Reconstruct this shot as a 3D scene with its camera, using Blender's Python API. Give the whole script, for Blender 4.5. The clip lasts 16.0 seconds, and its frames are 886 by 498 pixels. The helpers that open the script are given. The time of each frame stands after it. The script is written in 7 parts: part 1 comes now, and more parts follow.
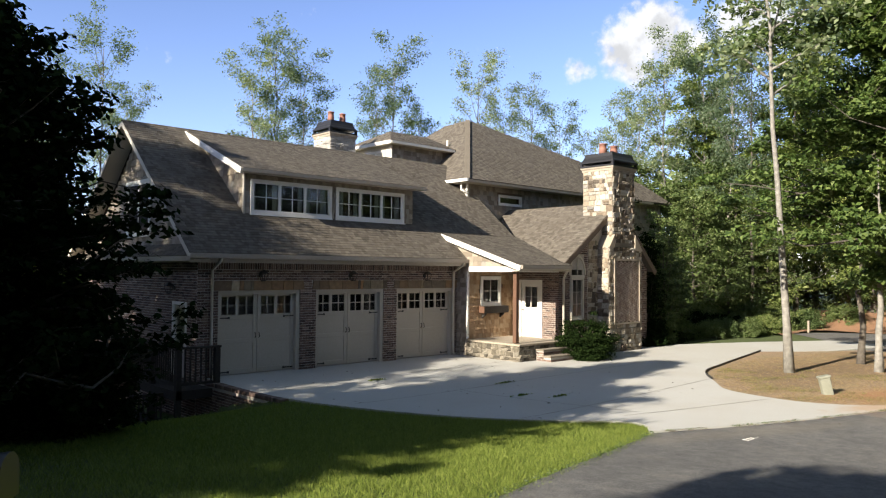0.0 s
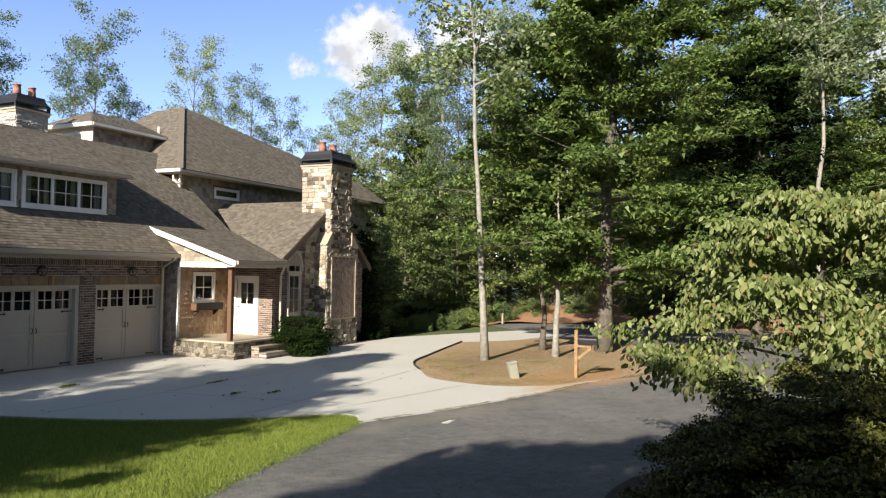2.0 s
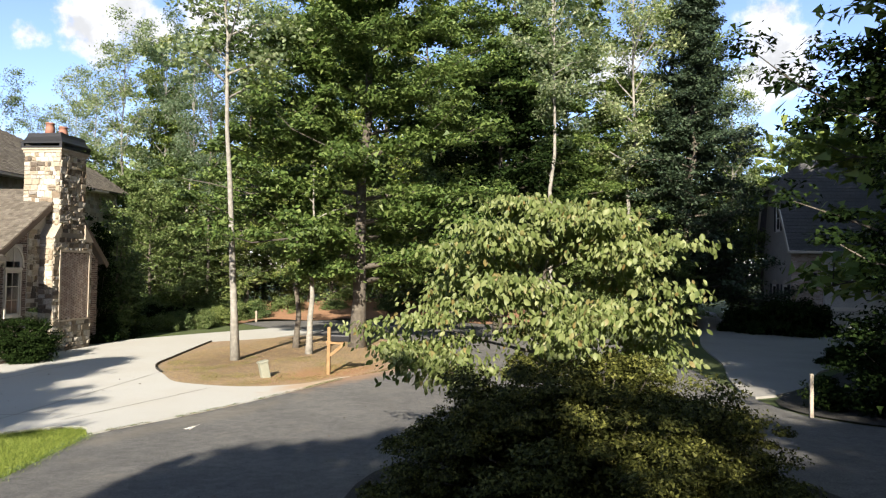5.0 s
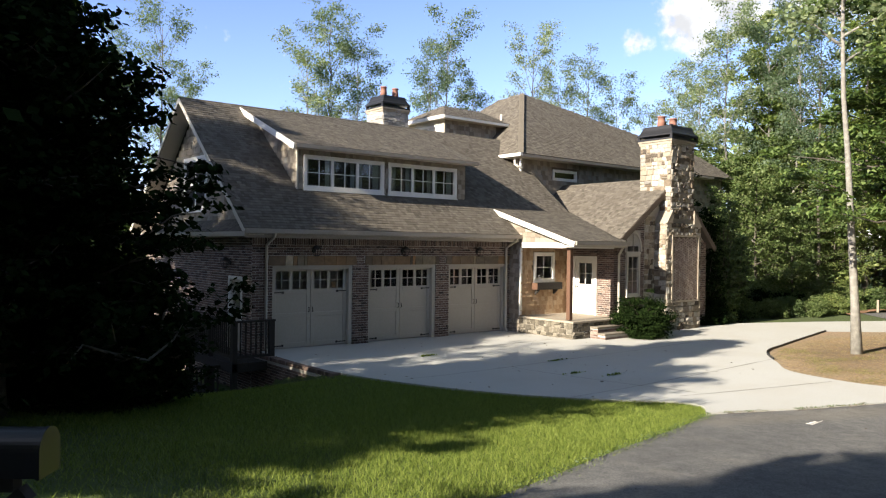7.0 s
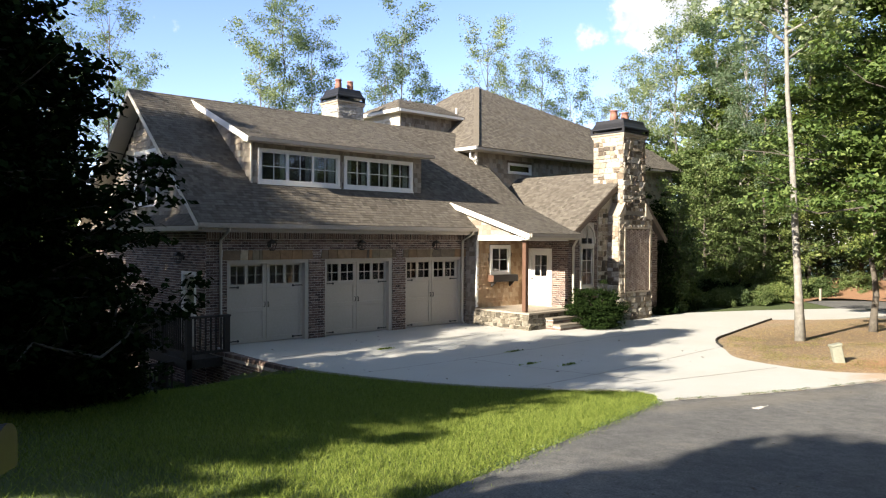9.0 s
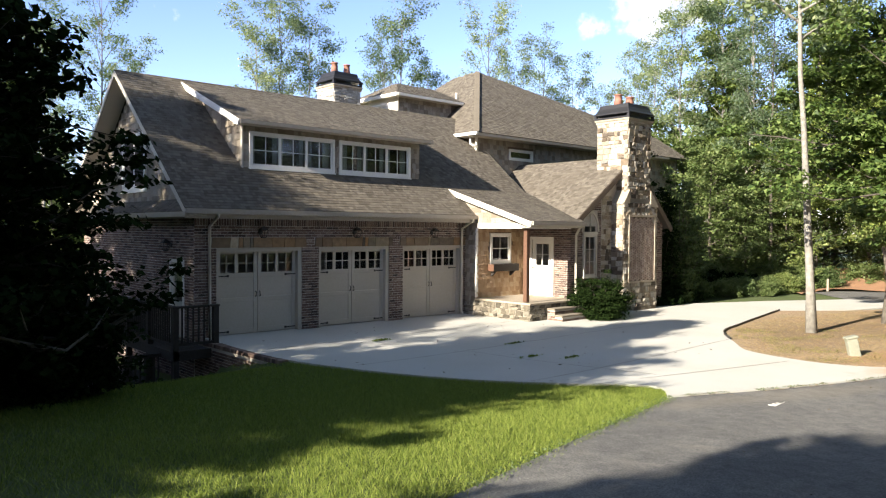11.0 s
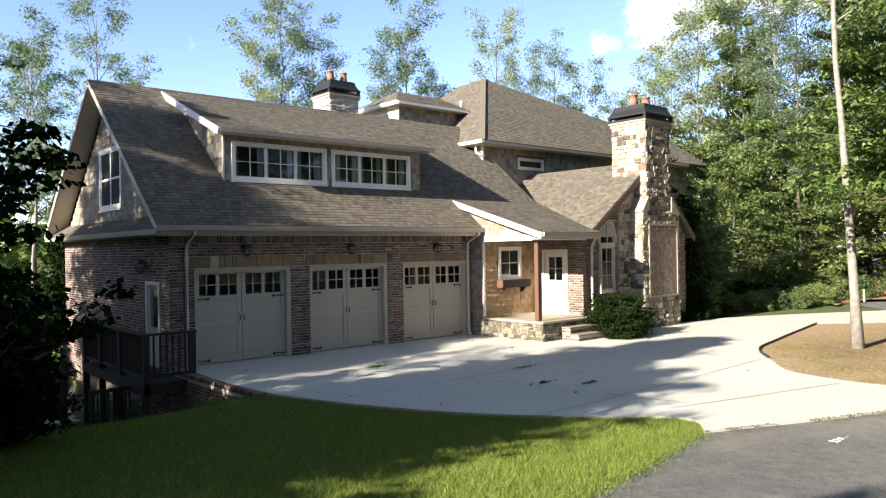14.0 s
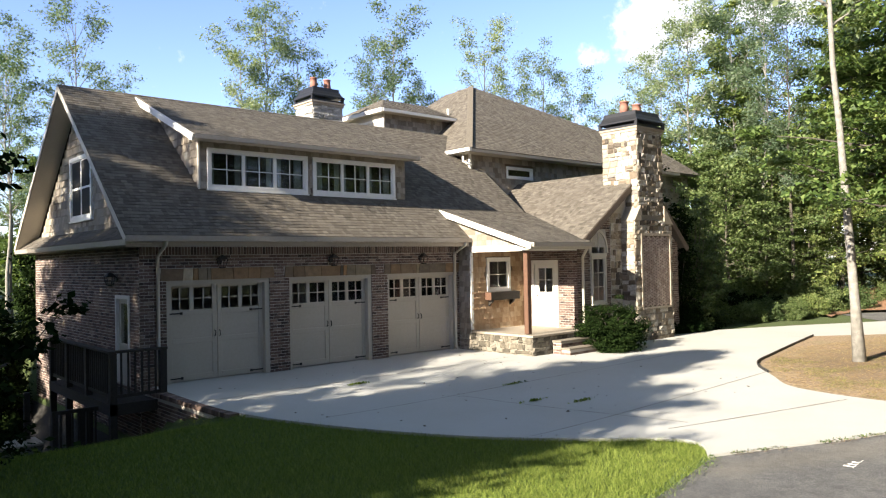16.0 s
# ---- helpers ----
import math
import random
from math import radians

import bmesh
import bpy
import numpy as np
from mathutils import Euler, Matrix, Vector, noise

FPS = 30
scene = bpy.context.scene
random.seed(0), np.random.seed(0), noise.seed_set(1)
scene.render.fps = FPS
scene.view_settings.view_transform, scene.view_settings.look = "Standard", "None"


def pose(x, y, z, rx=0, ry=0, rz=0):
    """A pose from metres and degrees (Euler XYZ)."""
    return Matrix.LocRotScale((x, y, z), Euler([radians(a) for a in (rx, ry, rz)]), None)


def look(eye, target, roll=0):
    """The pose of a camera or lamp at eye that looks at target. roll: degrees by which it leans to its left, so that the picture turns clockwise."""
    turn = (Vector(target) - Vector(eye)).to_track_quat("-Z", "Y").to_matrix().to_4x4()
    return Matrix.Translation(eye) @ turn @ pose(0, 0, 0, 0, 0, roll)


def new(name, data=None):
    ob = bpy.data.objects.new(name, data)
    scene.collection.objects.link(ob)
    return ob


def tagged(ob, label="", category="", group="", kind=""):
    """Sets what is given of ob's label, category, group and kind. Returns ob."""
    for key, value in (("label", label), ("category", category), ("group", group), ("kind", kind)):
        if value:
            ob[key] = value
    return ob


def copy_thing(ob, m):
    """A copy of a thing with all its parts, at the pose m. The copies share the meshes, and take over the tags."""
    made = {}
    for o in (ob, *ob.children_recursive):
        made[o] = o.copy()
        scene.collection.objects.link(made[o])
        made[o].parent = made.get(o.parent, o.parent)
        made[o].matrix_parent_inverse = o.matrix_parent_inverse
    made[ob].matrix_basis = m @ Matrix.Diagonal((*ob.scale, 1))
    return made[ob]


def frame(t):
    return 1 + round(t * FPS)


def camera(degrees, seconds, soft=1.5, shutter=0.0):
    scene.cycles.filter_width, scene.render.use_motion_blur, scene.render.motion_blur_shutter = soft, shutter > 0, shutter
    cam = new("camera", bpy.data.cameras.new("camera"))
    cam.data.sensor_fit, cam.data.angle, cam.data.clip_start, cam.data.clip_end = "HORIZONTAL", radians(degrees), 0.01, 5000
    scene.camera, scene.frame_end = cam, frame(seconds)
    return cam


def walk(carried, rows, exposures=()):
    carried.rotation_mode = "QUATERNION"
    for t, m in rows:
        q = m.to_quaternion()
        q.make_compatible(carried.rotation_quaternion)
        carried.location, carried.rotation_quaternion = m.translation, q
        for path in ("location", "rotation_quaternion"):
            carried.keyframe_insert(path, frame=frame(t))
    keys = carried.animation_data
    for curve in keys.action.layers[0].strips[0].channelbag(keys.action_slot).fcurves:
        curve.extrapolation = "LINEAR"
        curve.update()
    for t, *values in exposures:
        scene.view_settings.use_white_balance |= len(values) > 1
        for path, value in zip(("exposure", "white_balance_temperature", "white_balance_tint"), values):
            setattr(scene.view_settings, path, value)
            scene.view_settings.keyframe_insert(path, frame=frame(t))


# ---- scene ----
cam = camera(61.9, 16.0, soft=1.2)
PATH = [
    (0, (-12.286, -19.629, 3.069), (-10.924, -18.166, 3.128), 0.5),
    (0.5, (-12.301, -19.633, 3.059), (-10.915, -18.192, 3.118), 0.5),
    (1, (-12.308, -19.672, 3.075), (-10.817, -18.341, 3.13), 0.8),
    (1.5, (-12.355, -19.716, 3.076), (-10.71, -18.58, 3.132), 0.9),
    (2, (-12.371, -19.787, 3.069), (-10.568, -18.924, 3.127), 0.9),
    (2.5, (-12.21, -19.841, 3.079), (-10.276, -19.334, 3.134), 0.4),
    (3, (-12.215, -19.963, 3.056), (-10.223, -19.782, 3.11), -0.0),
    (3.2, (-12.242, -19.975, 3.052), (-10.244, -19.907, 3.111), 0.2),
    (3.6, (-12.262, -19.985, 3.058), (-10.264, -20.057, 3.117), 0.4),
    (4.0, (-12.285, -19.985, 3.068), (-10.289, -20.104, 3.127), 0.6),
    (4.6, (-12.312, -19.96, 3.088), (-10.312, -19.948, 3.147), 0.8),
    (5.0, (-12.316, -19.91, 3.102), (-10.331, -19.666, 3.160), 1.0),
    (5.3, (-12.302, -19.854, 3.107), (-10.365, -19.362, 3.162), 1.1),
    (5.5, (-12.194, -19.784, 3.078), (-10.311, -19.114, 3.128), 1.0),
    (6, (-12.222, -19.702, 3.064), (-10.55, -18.606, 3.099), 1.2),
    (6.5, (-12.178, -19.605, 3.069), (-10.742, -18.213, 3.077), 1.4),
    (7, (-12.113, -19.529, 3.069), (-10.861, -17.97, 3.061), 0.7),
    (7.5, (-12.196, -19.592, 3.066), (-10.999, -17.99, 3.052), 0.9),
    (8, (-12.218, -19.631, 3.051), (-10.951, -18.083, 3.036), 1.3),
    (8.5, (-12.204, -19.617, 3.063), (-10.899, -18.102, 3.043), 0.8),
    (9, (-12.177, -19.573, 3.064), (-10.834, -18.091, 3.039), 0.3),
    (9.5, (-12.075, -19.462, 3.081), (-10.719, -17.991, 3.043), -0.6),
    (9.7, (-12.051, -19.427, 3.094), (-10.702, -17.951, 3.055), -0.4),
    (11.8, (-11.025, -18.746, 2.925), (-9.693, -17.255, 2.871), 1.0),
    (12, (-10.882, -18.689, 2.924), (-9.564, -17.186, 2.873), 1.0),
    (12.5, (-10.692, -18.483, 2.898), (-9.349, -17.001, 2.897), -0.2),
    (13, (-10.408, -18.252, 2.883), (-9.057, -16.779, 2.857), -0.6),
    (13.5, (-10.21, -18.072, 2.868), (-8.878, -16.58, 2.869), -0.1),
    (14, (-9.95, -17.851, 2.82), (-8.643, -16.337, 2.821), -0.9),
    (14.5, (-9.729, -17.656, 2.813), (-8.388, -16.172, 2.837), -0.8),
    (15, (-9.524, -17.452, 2.803), (-8.181, -15.97, 2.833), -0.5),
    (15.5, (-9.385, -17.36, 2.785), (-8.057, -15.866, 2.828), -0.6),
    (16, (-9.342, -17.306, 2.791), (-8.014, -15.812, 2.824), -1.1),
]
walk(cam, [(t, look(eye, target, roll)) for t, eye, target, roll in PATH],
     exposures=[(0, 1.32), (1.0, 1.30), (2.0, 1.28), (3.0, 1.30), (5.5, 1.52), (6.5, 1.50), (7.0, 1.52), (7.5, 1.59), (8.0, 1.66), (9.5, 1.76), (12.0, 1.80), (16.0, 1.84)])

# ---- world, sun, exposure ----
SUN_TO = Vector((-1.0, -0.03, 0.443)).normalized()
world = bpy.data.worlds.new("sky_world")
scene.world = world
world.use_nodes = True
wt = world.node_tree
wt.nodes.clear()
w_out = wt.nodes.new("ShaderNodeOutputWorld")
w_bg = wt.nodes.new("ShaderNodeBackground")
w_sky = wt.nodes.new("ShaderNodeTexSky")
w_sky.sky_type = "NISHITA"
w_sky.sun_disc = False
w_sky.sun_elevation = radians(23.9)
w_sky.sun_rotation = radians(267)
w_sky.altitude = 300
w_sky.air_density = 1.0
w_sky.dust_density = 0.6
w_sky.ozone_density = 3.5
SKY_STRENGTH = 0.050
HAZE = 2.0
w_bg.inputs["Strength"].default_value = SKY_STRENGTH


def cloud_layer():
    """Cumulus banks and small puffs over the woods to the east, as broken noise in the sky."""
    nodes, links = wt.nodes, wt.links
    tc = nodes.new("ShaderNodeTexCoord")

    def sky_noise(scale, detail, rough):
        n = nodes.new("ShaderNodeTexNoise")
        n.inputs["Scale"].default_value, n.inputs["Detail"].default_value, n.inputs["Roughness"].default_value = scale, detail, rough
        links.new(tc.outputs["Generated"], n.inputs["Vector"])
        return n.outputs["Fac"]

    def ranged(value, a, b, c, d):
        r = nodes.new("ShaderNodeMapRange")
        r.interpolation_type = "SMOOTHSTEP"
        for key, v in (("From Min", a), ("From Max", b), ("To Min", c), ("To Max", d)):
            r.inputs[key].default_value = v
        links.new(value, r.inputs["Value"])
        return r.outputs["Result"]

    def maths(op, a, b):
        m = nodes.new("ShaderNodeMath")
        m.operation = op
        for sock, v in zip(m.inputs, (a, b)):
            if isinstance(v, float):
                sock.default_value = v
            else:
                links.new(v, sock)
        return m.outputs[0]

    total = None
    for d, rad, wgt in CLOUDS:
        sub = nodes.new("ShaderNodeVectorMath")
        sub.operation = "DISTANCE"
        links.new(tc.outputs["Generated"], sub.inputs[0])
        sub.inputs[1].default_value = d
        lobe = ranged(sub.outputs["Value"], rad, rad * 0.1, 0.0, wgt)
        total = lobe if total is None else maths("MAXIMUM", total, lobe)
    ragged = maths("ADD", maths("MULTIPLY", maths("SUBTRACT", sky_noise(21.0, 10.0, 0.60), 0.5), 1.1), maths("MULTIPLY", maths("SUBTRACT", sky_noise(62.0, 8.0, 0.6), 0.5), 0.9))
    cover = ranged(maths("ADD", maths("MULTIPLY", total, 0.9), ragged), 0.22, 0.72, 0.0, 1.0)
    body = ranged(maths("ADD", sky_noise(34.0, 5.0, 0.5), maths("MULTIPLY", ragged, 0.5)), 0.28, 0.62, 6.0, 8.4)
    white = nodes.new("ShaderNodeCombineXYZ")
    for k in range(3):
        links.new(maths("MULTIPLY", body, (0.985, 1.0, 1.04)[k]), white.inputs[k])
    sep = nodes.new("ShaderNodeSeparateXYZ")
    links.new(tc.outputs["Generated"], sep.inputs[0])
    bright = nodes.new("ShaderNodeVectorMath")
    bright.operation = "SCALE"
    links.new(w_sky.outputs["Color"], bright.inputs[0])
    links.new(ranged(sep.outputs["Z"], 0.0, 0.62, HAZE, 1.6), bright.inputs["Scale"])
    # bluer near the horizon, tinted warm overhead to take blue out of the shade
    sky_tint = nodes.new("ShaderNodeMix")
    sky_tint.data_type = "RGBA"
    sky_tint.inputs["A"].default_value = (1.08, 0.955, 1.09, 1)
    sky_tint.inputs["B"].default_value = (1.25, 0.99, 0.74, 1)
    links.new(ranged(sep.outputs["Z"], 0.36, 0.7, 0.0, 1.0), sky_tint.inputs["Factor"])
    tint = nodes.new("ShaderNodeVectorMath")
    tint.operation = "MULTIPLY"
    links.new(sky_tint.outputs["Result"], tint.inputs[1])
    links.new(bright.outputs["Vector"], tint.inputs[0])
    mix = nodes.new("ShaderNodeMix")
    mix.data_type = "RGBA"
    links.new(cover, mix.inputs["Factor"])
    links.new(tint.outputs["Vector"], mix.inputs["A"])
    links.new(white.outputs["Vector"], mix.inputs["B"])
    links.new(mix.outputs["Result"], w_bg.inputs["Color"])


# direction, angular radius, weight
CLOUDS = [((0.803, 0.525, 0.2817), 0.060, 0.95), ((0.8173, 0.4933, 0.2978), 0.070, 1.0), ((0.8381, 0.4674, 0.2813), 0.060, 0.95),
          ((0.816, 0.5177, 0.2573), 0.045, 0.8), ((0.8668, 0.4003, 0.2973), 0.065, 0.95), ((0.8804, 0.3715, 0.2947), 0.06, 0.9),
          ((0.773, 0.5765, 0.2615), 0.026, 0.72), ((0.7815, 0.5675, 0.2585), 0.022, 0.68), ((0.764, 0.5855, 0.2700), 0.018, 0.5), ((0.9195, -0.2947, 0.260), 0.075, 1.0), ((0.9159, -0.273, 0.2944), 0.06, 0.85),
          ((0.9343, -0.2675, 0.2357), 0.055, 0.9), ((0.9612, -0.0964, 0.2583), 0.075, 0.9)]
cloud_layer()
wt.links.new(w_bg.outputs["Background"], w_out.inputs["Surface"])

sun_data = bpy.data.lights.new("sun", "SUN")
sun_data.energy = 5.0
sun_data.angle = radians(0.53)
sun_data.color = (1.0, 0.90, 0.74)
sun = new("sun", sun_data)
sun.matrix_world = look(SUN_TO * 60, (0, 0, 0))

# ---- materials ----


def node_mat(name):
    m = bpy.data.materials.new(name)
    m.use_nodes = True
    nt = m.node_tree
    return m, nt, nt.nodes["Principled BSDF"]


def link(nt, a, b):
    nt.links.new(a, b)


def ramp_node(nt, fac, stops):
    r = nt.nodes.new("ShaderNodeValToRGB")
    el = r.color_ramp.elements
    while len(el) < len(stops):
        el.new(0.5)
    for e, (p, c) in zip(el, stops):
        e.position, e.color = p, (*c, 1)
    link(nt, fac, r.inputs["Fac"])
    return r.outputs["Color"]


def noise_node(nt, scale, detail=4.0, rough=0.55, vec=None, dist=0.0):
    n = nt.nodes.new("ShaderNodeTexNoise")
    n.inputs["Scale"].default_value, n.inputs["Detail"].default_value = scale, detail
    n.inputs["Roughness"].default_value, n.inputs["Distortion"].default_value = rough, dist
    if vec is None:
        g = nt.nodes.new("ShaderNodeNewGeometry")
        vec = g.outputs["Position"]
    link(nt, vec, n.inputs["Vector"])
    return n.outputs["Fac"]


def mix_col(nt, fac, a, b, mode="MIX"):
    m = nt.nodes.new("ShaderNodeMix")
    m.data_type, m.blend_type = "RGBA", mode
    for sock, v in ((m.inputs["Factor"], fac), (m.inputs["A"], a), (m.inputs["B"], b)):
        if isinstance(v, (int, float)):
            sock.default_value = v
        elif isinstance(v, tuple):
            sock.default_value = (*v, 1)
        else:
            link(nt, v, sock)
    return m.outputs["Result"]


def bump_node(nt, bsdf, height, strength, dist=0.02):
    b = nt.nodes.new("ShaderNodeBump")
    b.inputs["Strength"].default_value, b.inputs["Distance"].default_value = strength, dist
    link(nt, height, b.inputs["Height"])
    link(nt, b.outputs["Normal"], bsdf.inputs["Normal"])


def surface(name, lo, hi, rough=0.8, fine=40.0, coarse=1.2, bump=0.3, bump_dist=0.01, metallic=0.0, stain=None, stain_amt=0.35):
    """A mottled surface: fine grain between two colours, coarse stains and a light relief."""
    m, nt, b = node_mat(name)
    f = noise_node(nt, fine, 6, 0.65)
    c = noise_node(nt, coarse, 5, 0.6)
    col = ramp_node(nt, f, [(0.3, lo), (0.7, hi)])
    mid = tuple(0.5 * (x + y) for x, y in zip(lo, hi))
    st = stain or tuple(0.6 * v for v in mid)
    fac = nt.nodes.new("ShaderNodeMapRange")
    fac.inputs["From Min"].default_value, fac.inputs["From Max"].default_value = 0.42, 0.75
    fac.inputs["To Max"].default_value = stain_amt
    link(nt, c, fac.inputs["Value"])
    link(nt, mix_col(nt, fac.outputs["Result"], col, st), b.inputs["Base Color"])
    b.inputs["Roughness"].default_value, b.inputs["Metallic"].default_value = rough, metallic
    bump_node(nt, b, f, bump, bump_dist)
    return m


def spill(m, centre, reach, turn, colour, amount, ragged=0.7):
    """Loose soil strewn over a surface: an uneven patch with a ragged, thinning edge."""
    nt = m.node_tree
    b = nt.nodes["Principled BSDF"]
    base = b.inputs["Base Color"].links[0].from_socket
    g = nt.nodes.new("ShaderNodeNewGeometry")
    mp = nt.nodes.new("ShaderNodeMapping")
    mp.vector_type = "TEXTURE"
    mp.inputs["Location"].default_value = (*centre, 0)
    mp.inputs["Rotation"].default_value = (0, 0, math.radians(turn))
    mp.inputs["Scale"].default_value = (*reach, 50)
    link(nt, g.outputs["Position"], mp.inputs["Vector"])
    d = nt.nodes.new("ShaderNodeVectorMath")
    d.operation = "LENGTH"
    link(nt, mp.outputs["Vector"], d.inputs[0])
    s = nt.nodes.new("ShaderNodeMath")
    s.operation = "MULTIPLY_ADD"
    link(nt, noise_node(nt, 1.7, 7, 0.75), s.inputs[0])
    s.inputs[1].default_value = ragged * 2
    link(nt, d.outputs["Value"], s.inputs[2])
    r = nt.nodes.new("ShaderNodeMapRange")
    r.inputs["From Min"].default_value, r.inputs["From Max"].default_value = ragged + 0.35, ragged + 1.0
    r.inputs["To Min"].default_value, r.inputs["To Max"].default_value = amount, 0.0
    link(nt, s.outputs["Value"], r.inputs["Value"])
    link(nt, mix_col(nt, r.outputs["Result"], base, colour), b.inputs["Base Color"])


def pieces(name, stops, rough=0.85, island=True, fine=60.0, bump=0.4, grain=0.35, bump_dist=0.008, stretch=None, stain=None, stain_scale=0.5):
    """Pieces of one kind (bricks, stones, tabs, shakes): each its own tone, with grain over it."""
    m, nt, b = node_mat(name)
    if island:
        g = nt.nodes.new("ShaderNodeNewGeometry")
        r = g.outputs["Random Per Island"]
    else:
        g = nt.nodes.new("ShaderNodeObjectInfo")
        r = g.outputs["Random"]
    col = ramp_node(nt, r, stops)
    vec = None
    if stretch:
        pos = nt.nodes.new("ShaderNodeNewGeometry")
        mp = nt.nodes.new("ShaderNodeMapping")
        mp.inputs["Scale"].default_value = stretch
        link(nt, pos.outputs["Position"], mp.inputs["Vector"])
        vec = mp.outputs["Vector"]
    f = noise_node(nt, fine, 6, 0.7, vec)
    dark = ramp_node(nt, f, [(0.25, (1 - grain,) * 3), (0.75, (1 + grain * 0.3,) * 3)])
    col = mix_col(nt, 1.0, col, dark, "MULTIPLY")
    if stain:
        c = noise_node(nt, stain_scale, 4, 0.6)
        fac = nt.nodes.new("ShaderNodeMapRange")
        fac.inputs["From Min"].default_value, fac.inputs["From Max"].default_value = 0.45, 0.7
        fac.inputs["To Max"].default_value = 0.5
        link(nt, c, fac.inputs["Value"])
        col = mix_col(nt, fac.outputs["Result"], col, stain)
    link(nt, col, b.inputs["Base Color"])
    b.inputs["Roughness"].default_value = rough
    bump_node(nt, b, f, bump, bump_dist)
    return m


def leaf_mat(name, stops, trans=0.35, rough=0.55, spec=0.35):
    m, nt, b = node_mat(name)
    g = nt.nodes.new("ShaderNodeNewGeometry")
    col = ramp_node(nt, g.outputs["Random Per Island"], stops)
    o = nt.nodes.new("ShaderNodeObjectInfo")
    tone = ramp_node(nt, o.outputs["Random"], [(0.0, (0.62, 0.70, 0.66)), (0.6, (1.0, 1.0, 0.9)), (1.0, (1.32, 1.24, 1.02))])
    col = mix_col(nt, 1.0, col, tone, "MULTIPLY")
    link(nt, col, b.inputs["Base Color"])
    b.inputs["Roughness"].default_value = rough
    b.inputs["Specular IOR Level"].default_value = spec
    t = nt.nodes.new("ShaderNodeBsdfTranslucent")
    link(nt, mix_col(nt, 1.0, col, (1.15, 1.25, 0.70), "MULTIPLY"), t.inputs["Color"])
    mx = nt.nodes.new("ShaderNodeMixShader")
    mx.inputs["Fac"].default_value = trans
    link(nt, b.outputs["BSDF"], mx.inputs[1])
    link(nt, t.outputs["BSDF"], mx.inputs[2])
    link(nt, mx.outputs["Shader"], nt.nodes["Material Output"].inputs["Surface"])
    return m


M_BRICK = pieces("brick_clay", [(0.0, (0.050, 0.037, 0.034)), (0.25, (0.112, 0.073, 0.062)), (0.6, (0.162, 0.107, 0.088)), (0.9, (0.210, 0.148, 0.120)), (1.0, (0.30, 0.235, 0.195))], island=True)
M_BRICK_ONE = pieces("brick_clay_single", [(0.0, (0.050, 0.037, 0.034)), (0.25, (0.112, 0.073, 0.062)), (0.6, (0.162, 0.107, 0.088)), (0.9, (0.210, 0.148, 0.120)), (1.0, (0.30, 0.235, 0.195))], island=False)
M_BRICK_PALE = pieces("pale_brick", [(0.0, (0.30, 0.22, 0.18)), (0.6, (0.42, 0.33, 0.28)), (1.0, (0.50, 0.42, 0.36))], island=True)
M_MORTAR = surface("mortar", (0.36, 0.33, 0.29), (0.47, 0.435, 0.39), 0.95, 90, 1.0, 0.5)
M_MORTAR_PALE = surface("pale_mortar", (0.43, 0.40, 0.355), (0.54, 0.505, 0.455), 0.95, 90, 1.0, 0.4)
M_STONE = pieces("field_stone", [(0.0, (0.085, 0.070, 0.056)), (0.16, (0.155, 0.116, 0.080)), (0.36, (0.285, 0.235, 0.172)), (0.6, (0.385, 0.335, 0.262)), (0.9, (0.520, 0.482, 0.415)), (1.0, (0.190, 0.176, 0.160))], fine=14, bump=0.6, grain=0.45, bump_dist=0.03)
M_STONE_ONE = pieces("field_stone_single", [(0.0, (0.085, 0.070, 0.056)), (0.16, (0.155, 0.116, 0.080)), (0.36, (0.285, 0.235, 0.172)), (0.6, (0.385, 0.335, 0.262)), (0.9, (0.520, 0.482, 0.415)), (1.0, (0.190, 0.176, 0.160))], island=False, fine=14, bump=0.6, grain=0.45, bump_dist=0.03)
M_LINTEL = pieces("lintel_stone", [(0.0, (0.10, 0.085, 0.065)), (0.22, (0.33, 0.20, 0.10)), (0.42, (0.14, 0.118, 0.090)), (0.62, (0.42, 0.235, 0.105)), (0.84, (0.22, 0.175, 0.115)), (1.0, (0.58, 0.48, 0.33))], island=False, fine=6, bump=0.4, grain=0.45, bump_dist=0.02)
M_STONE_DAMP = pieces("mossy_stone", [(0.0, (0.070, 0.062, 0.048)), (0.25, (0.125, 0.108, 0.080)), (0.55, (0.205, 0.180, 0.138)), (0.85, (0.300, 0.270, 0.215)), (1.0, (0.120, 0.112, 0.092))], island=False, fine=9, bump=0.6, grain=0.6, bump_dist=0.03)
M_TREAD = surface("worn_step_stone", (0.15, 0.128, 0.100), (0.26, 0.225, 0.178), 0.9, 18, 2.0, 0.5, 0.02)
M_BLOCK = pieces("pale_block", [(0.0, (0.30, 0.285, 0.26)), (0.5, (0.42, 0.40, 0.37)), (1.0, (0.54, 0.52, 0.48))], fine=25, bump=0.5, grain=0.4)
M_RAKED = surface("raked_mortar", (0.20, 0.176, 0.142), (0.30, 0.268, 0.22), 0.95, 60, 1.5, 0.6)
M_CAPSTONE = surface("cap_stone", (0.261, 0.217, 0.165), (0.400, 0.348, 0.278), 0.9, 22, 2.0, 0.5, 0.02)
M_ROOF = pieces("roof_shingle", [(0.0, (0.080, 0.068, 0.054)), (0.18, (0.100, 0.086, 0.069)), (0.45, (0.126, 0.109, 0.088)), (0.75, (0.146, 0.127, 0.103)), (1.0, (0.178, 0.156, 0.128))], 0.95, fine=120, bump=0.5, grain=0.5, stain=(0.100, 0.085, 0.067), stain_scale=0.7)
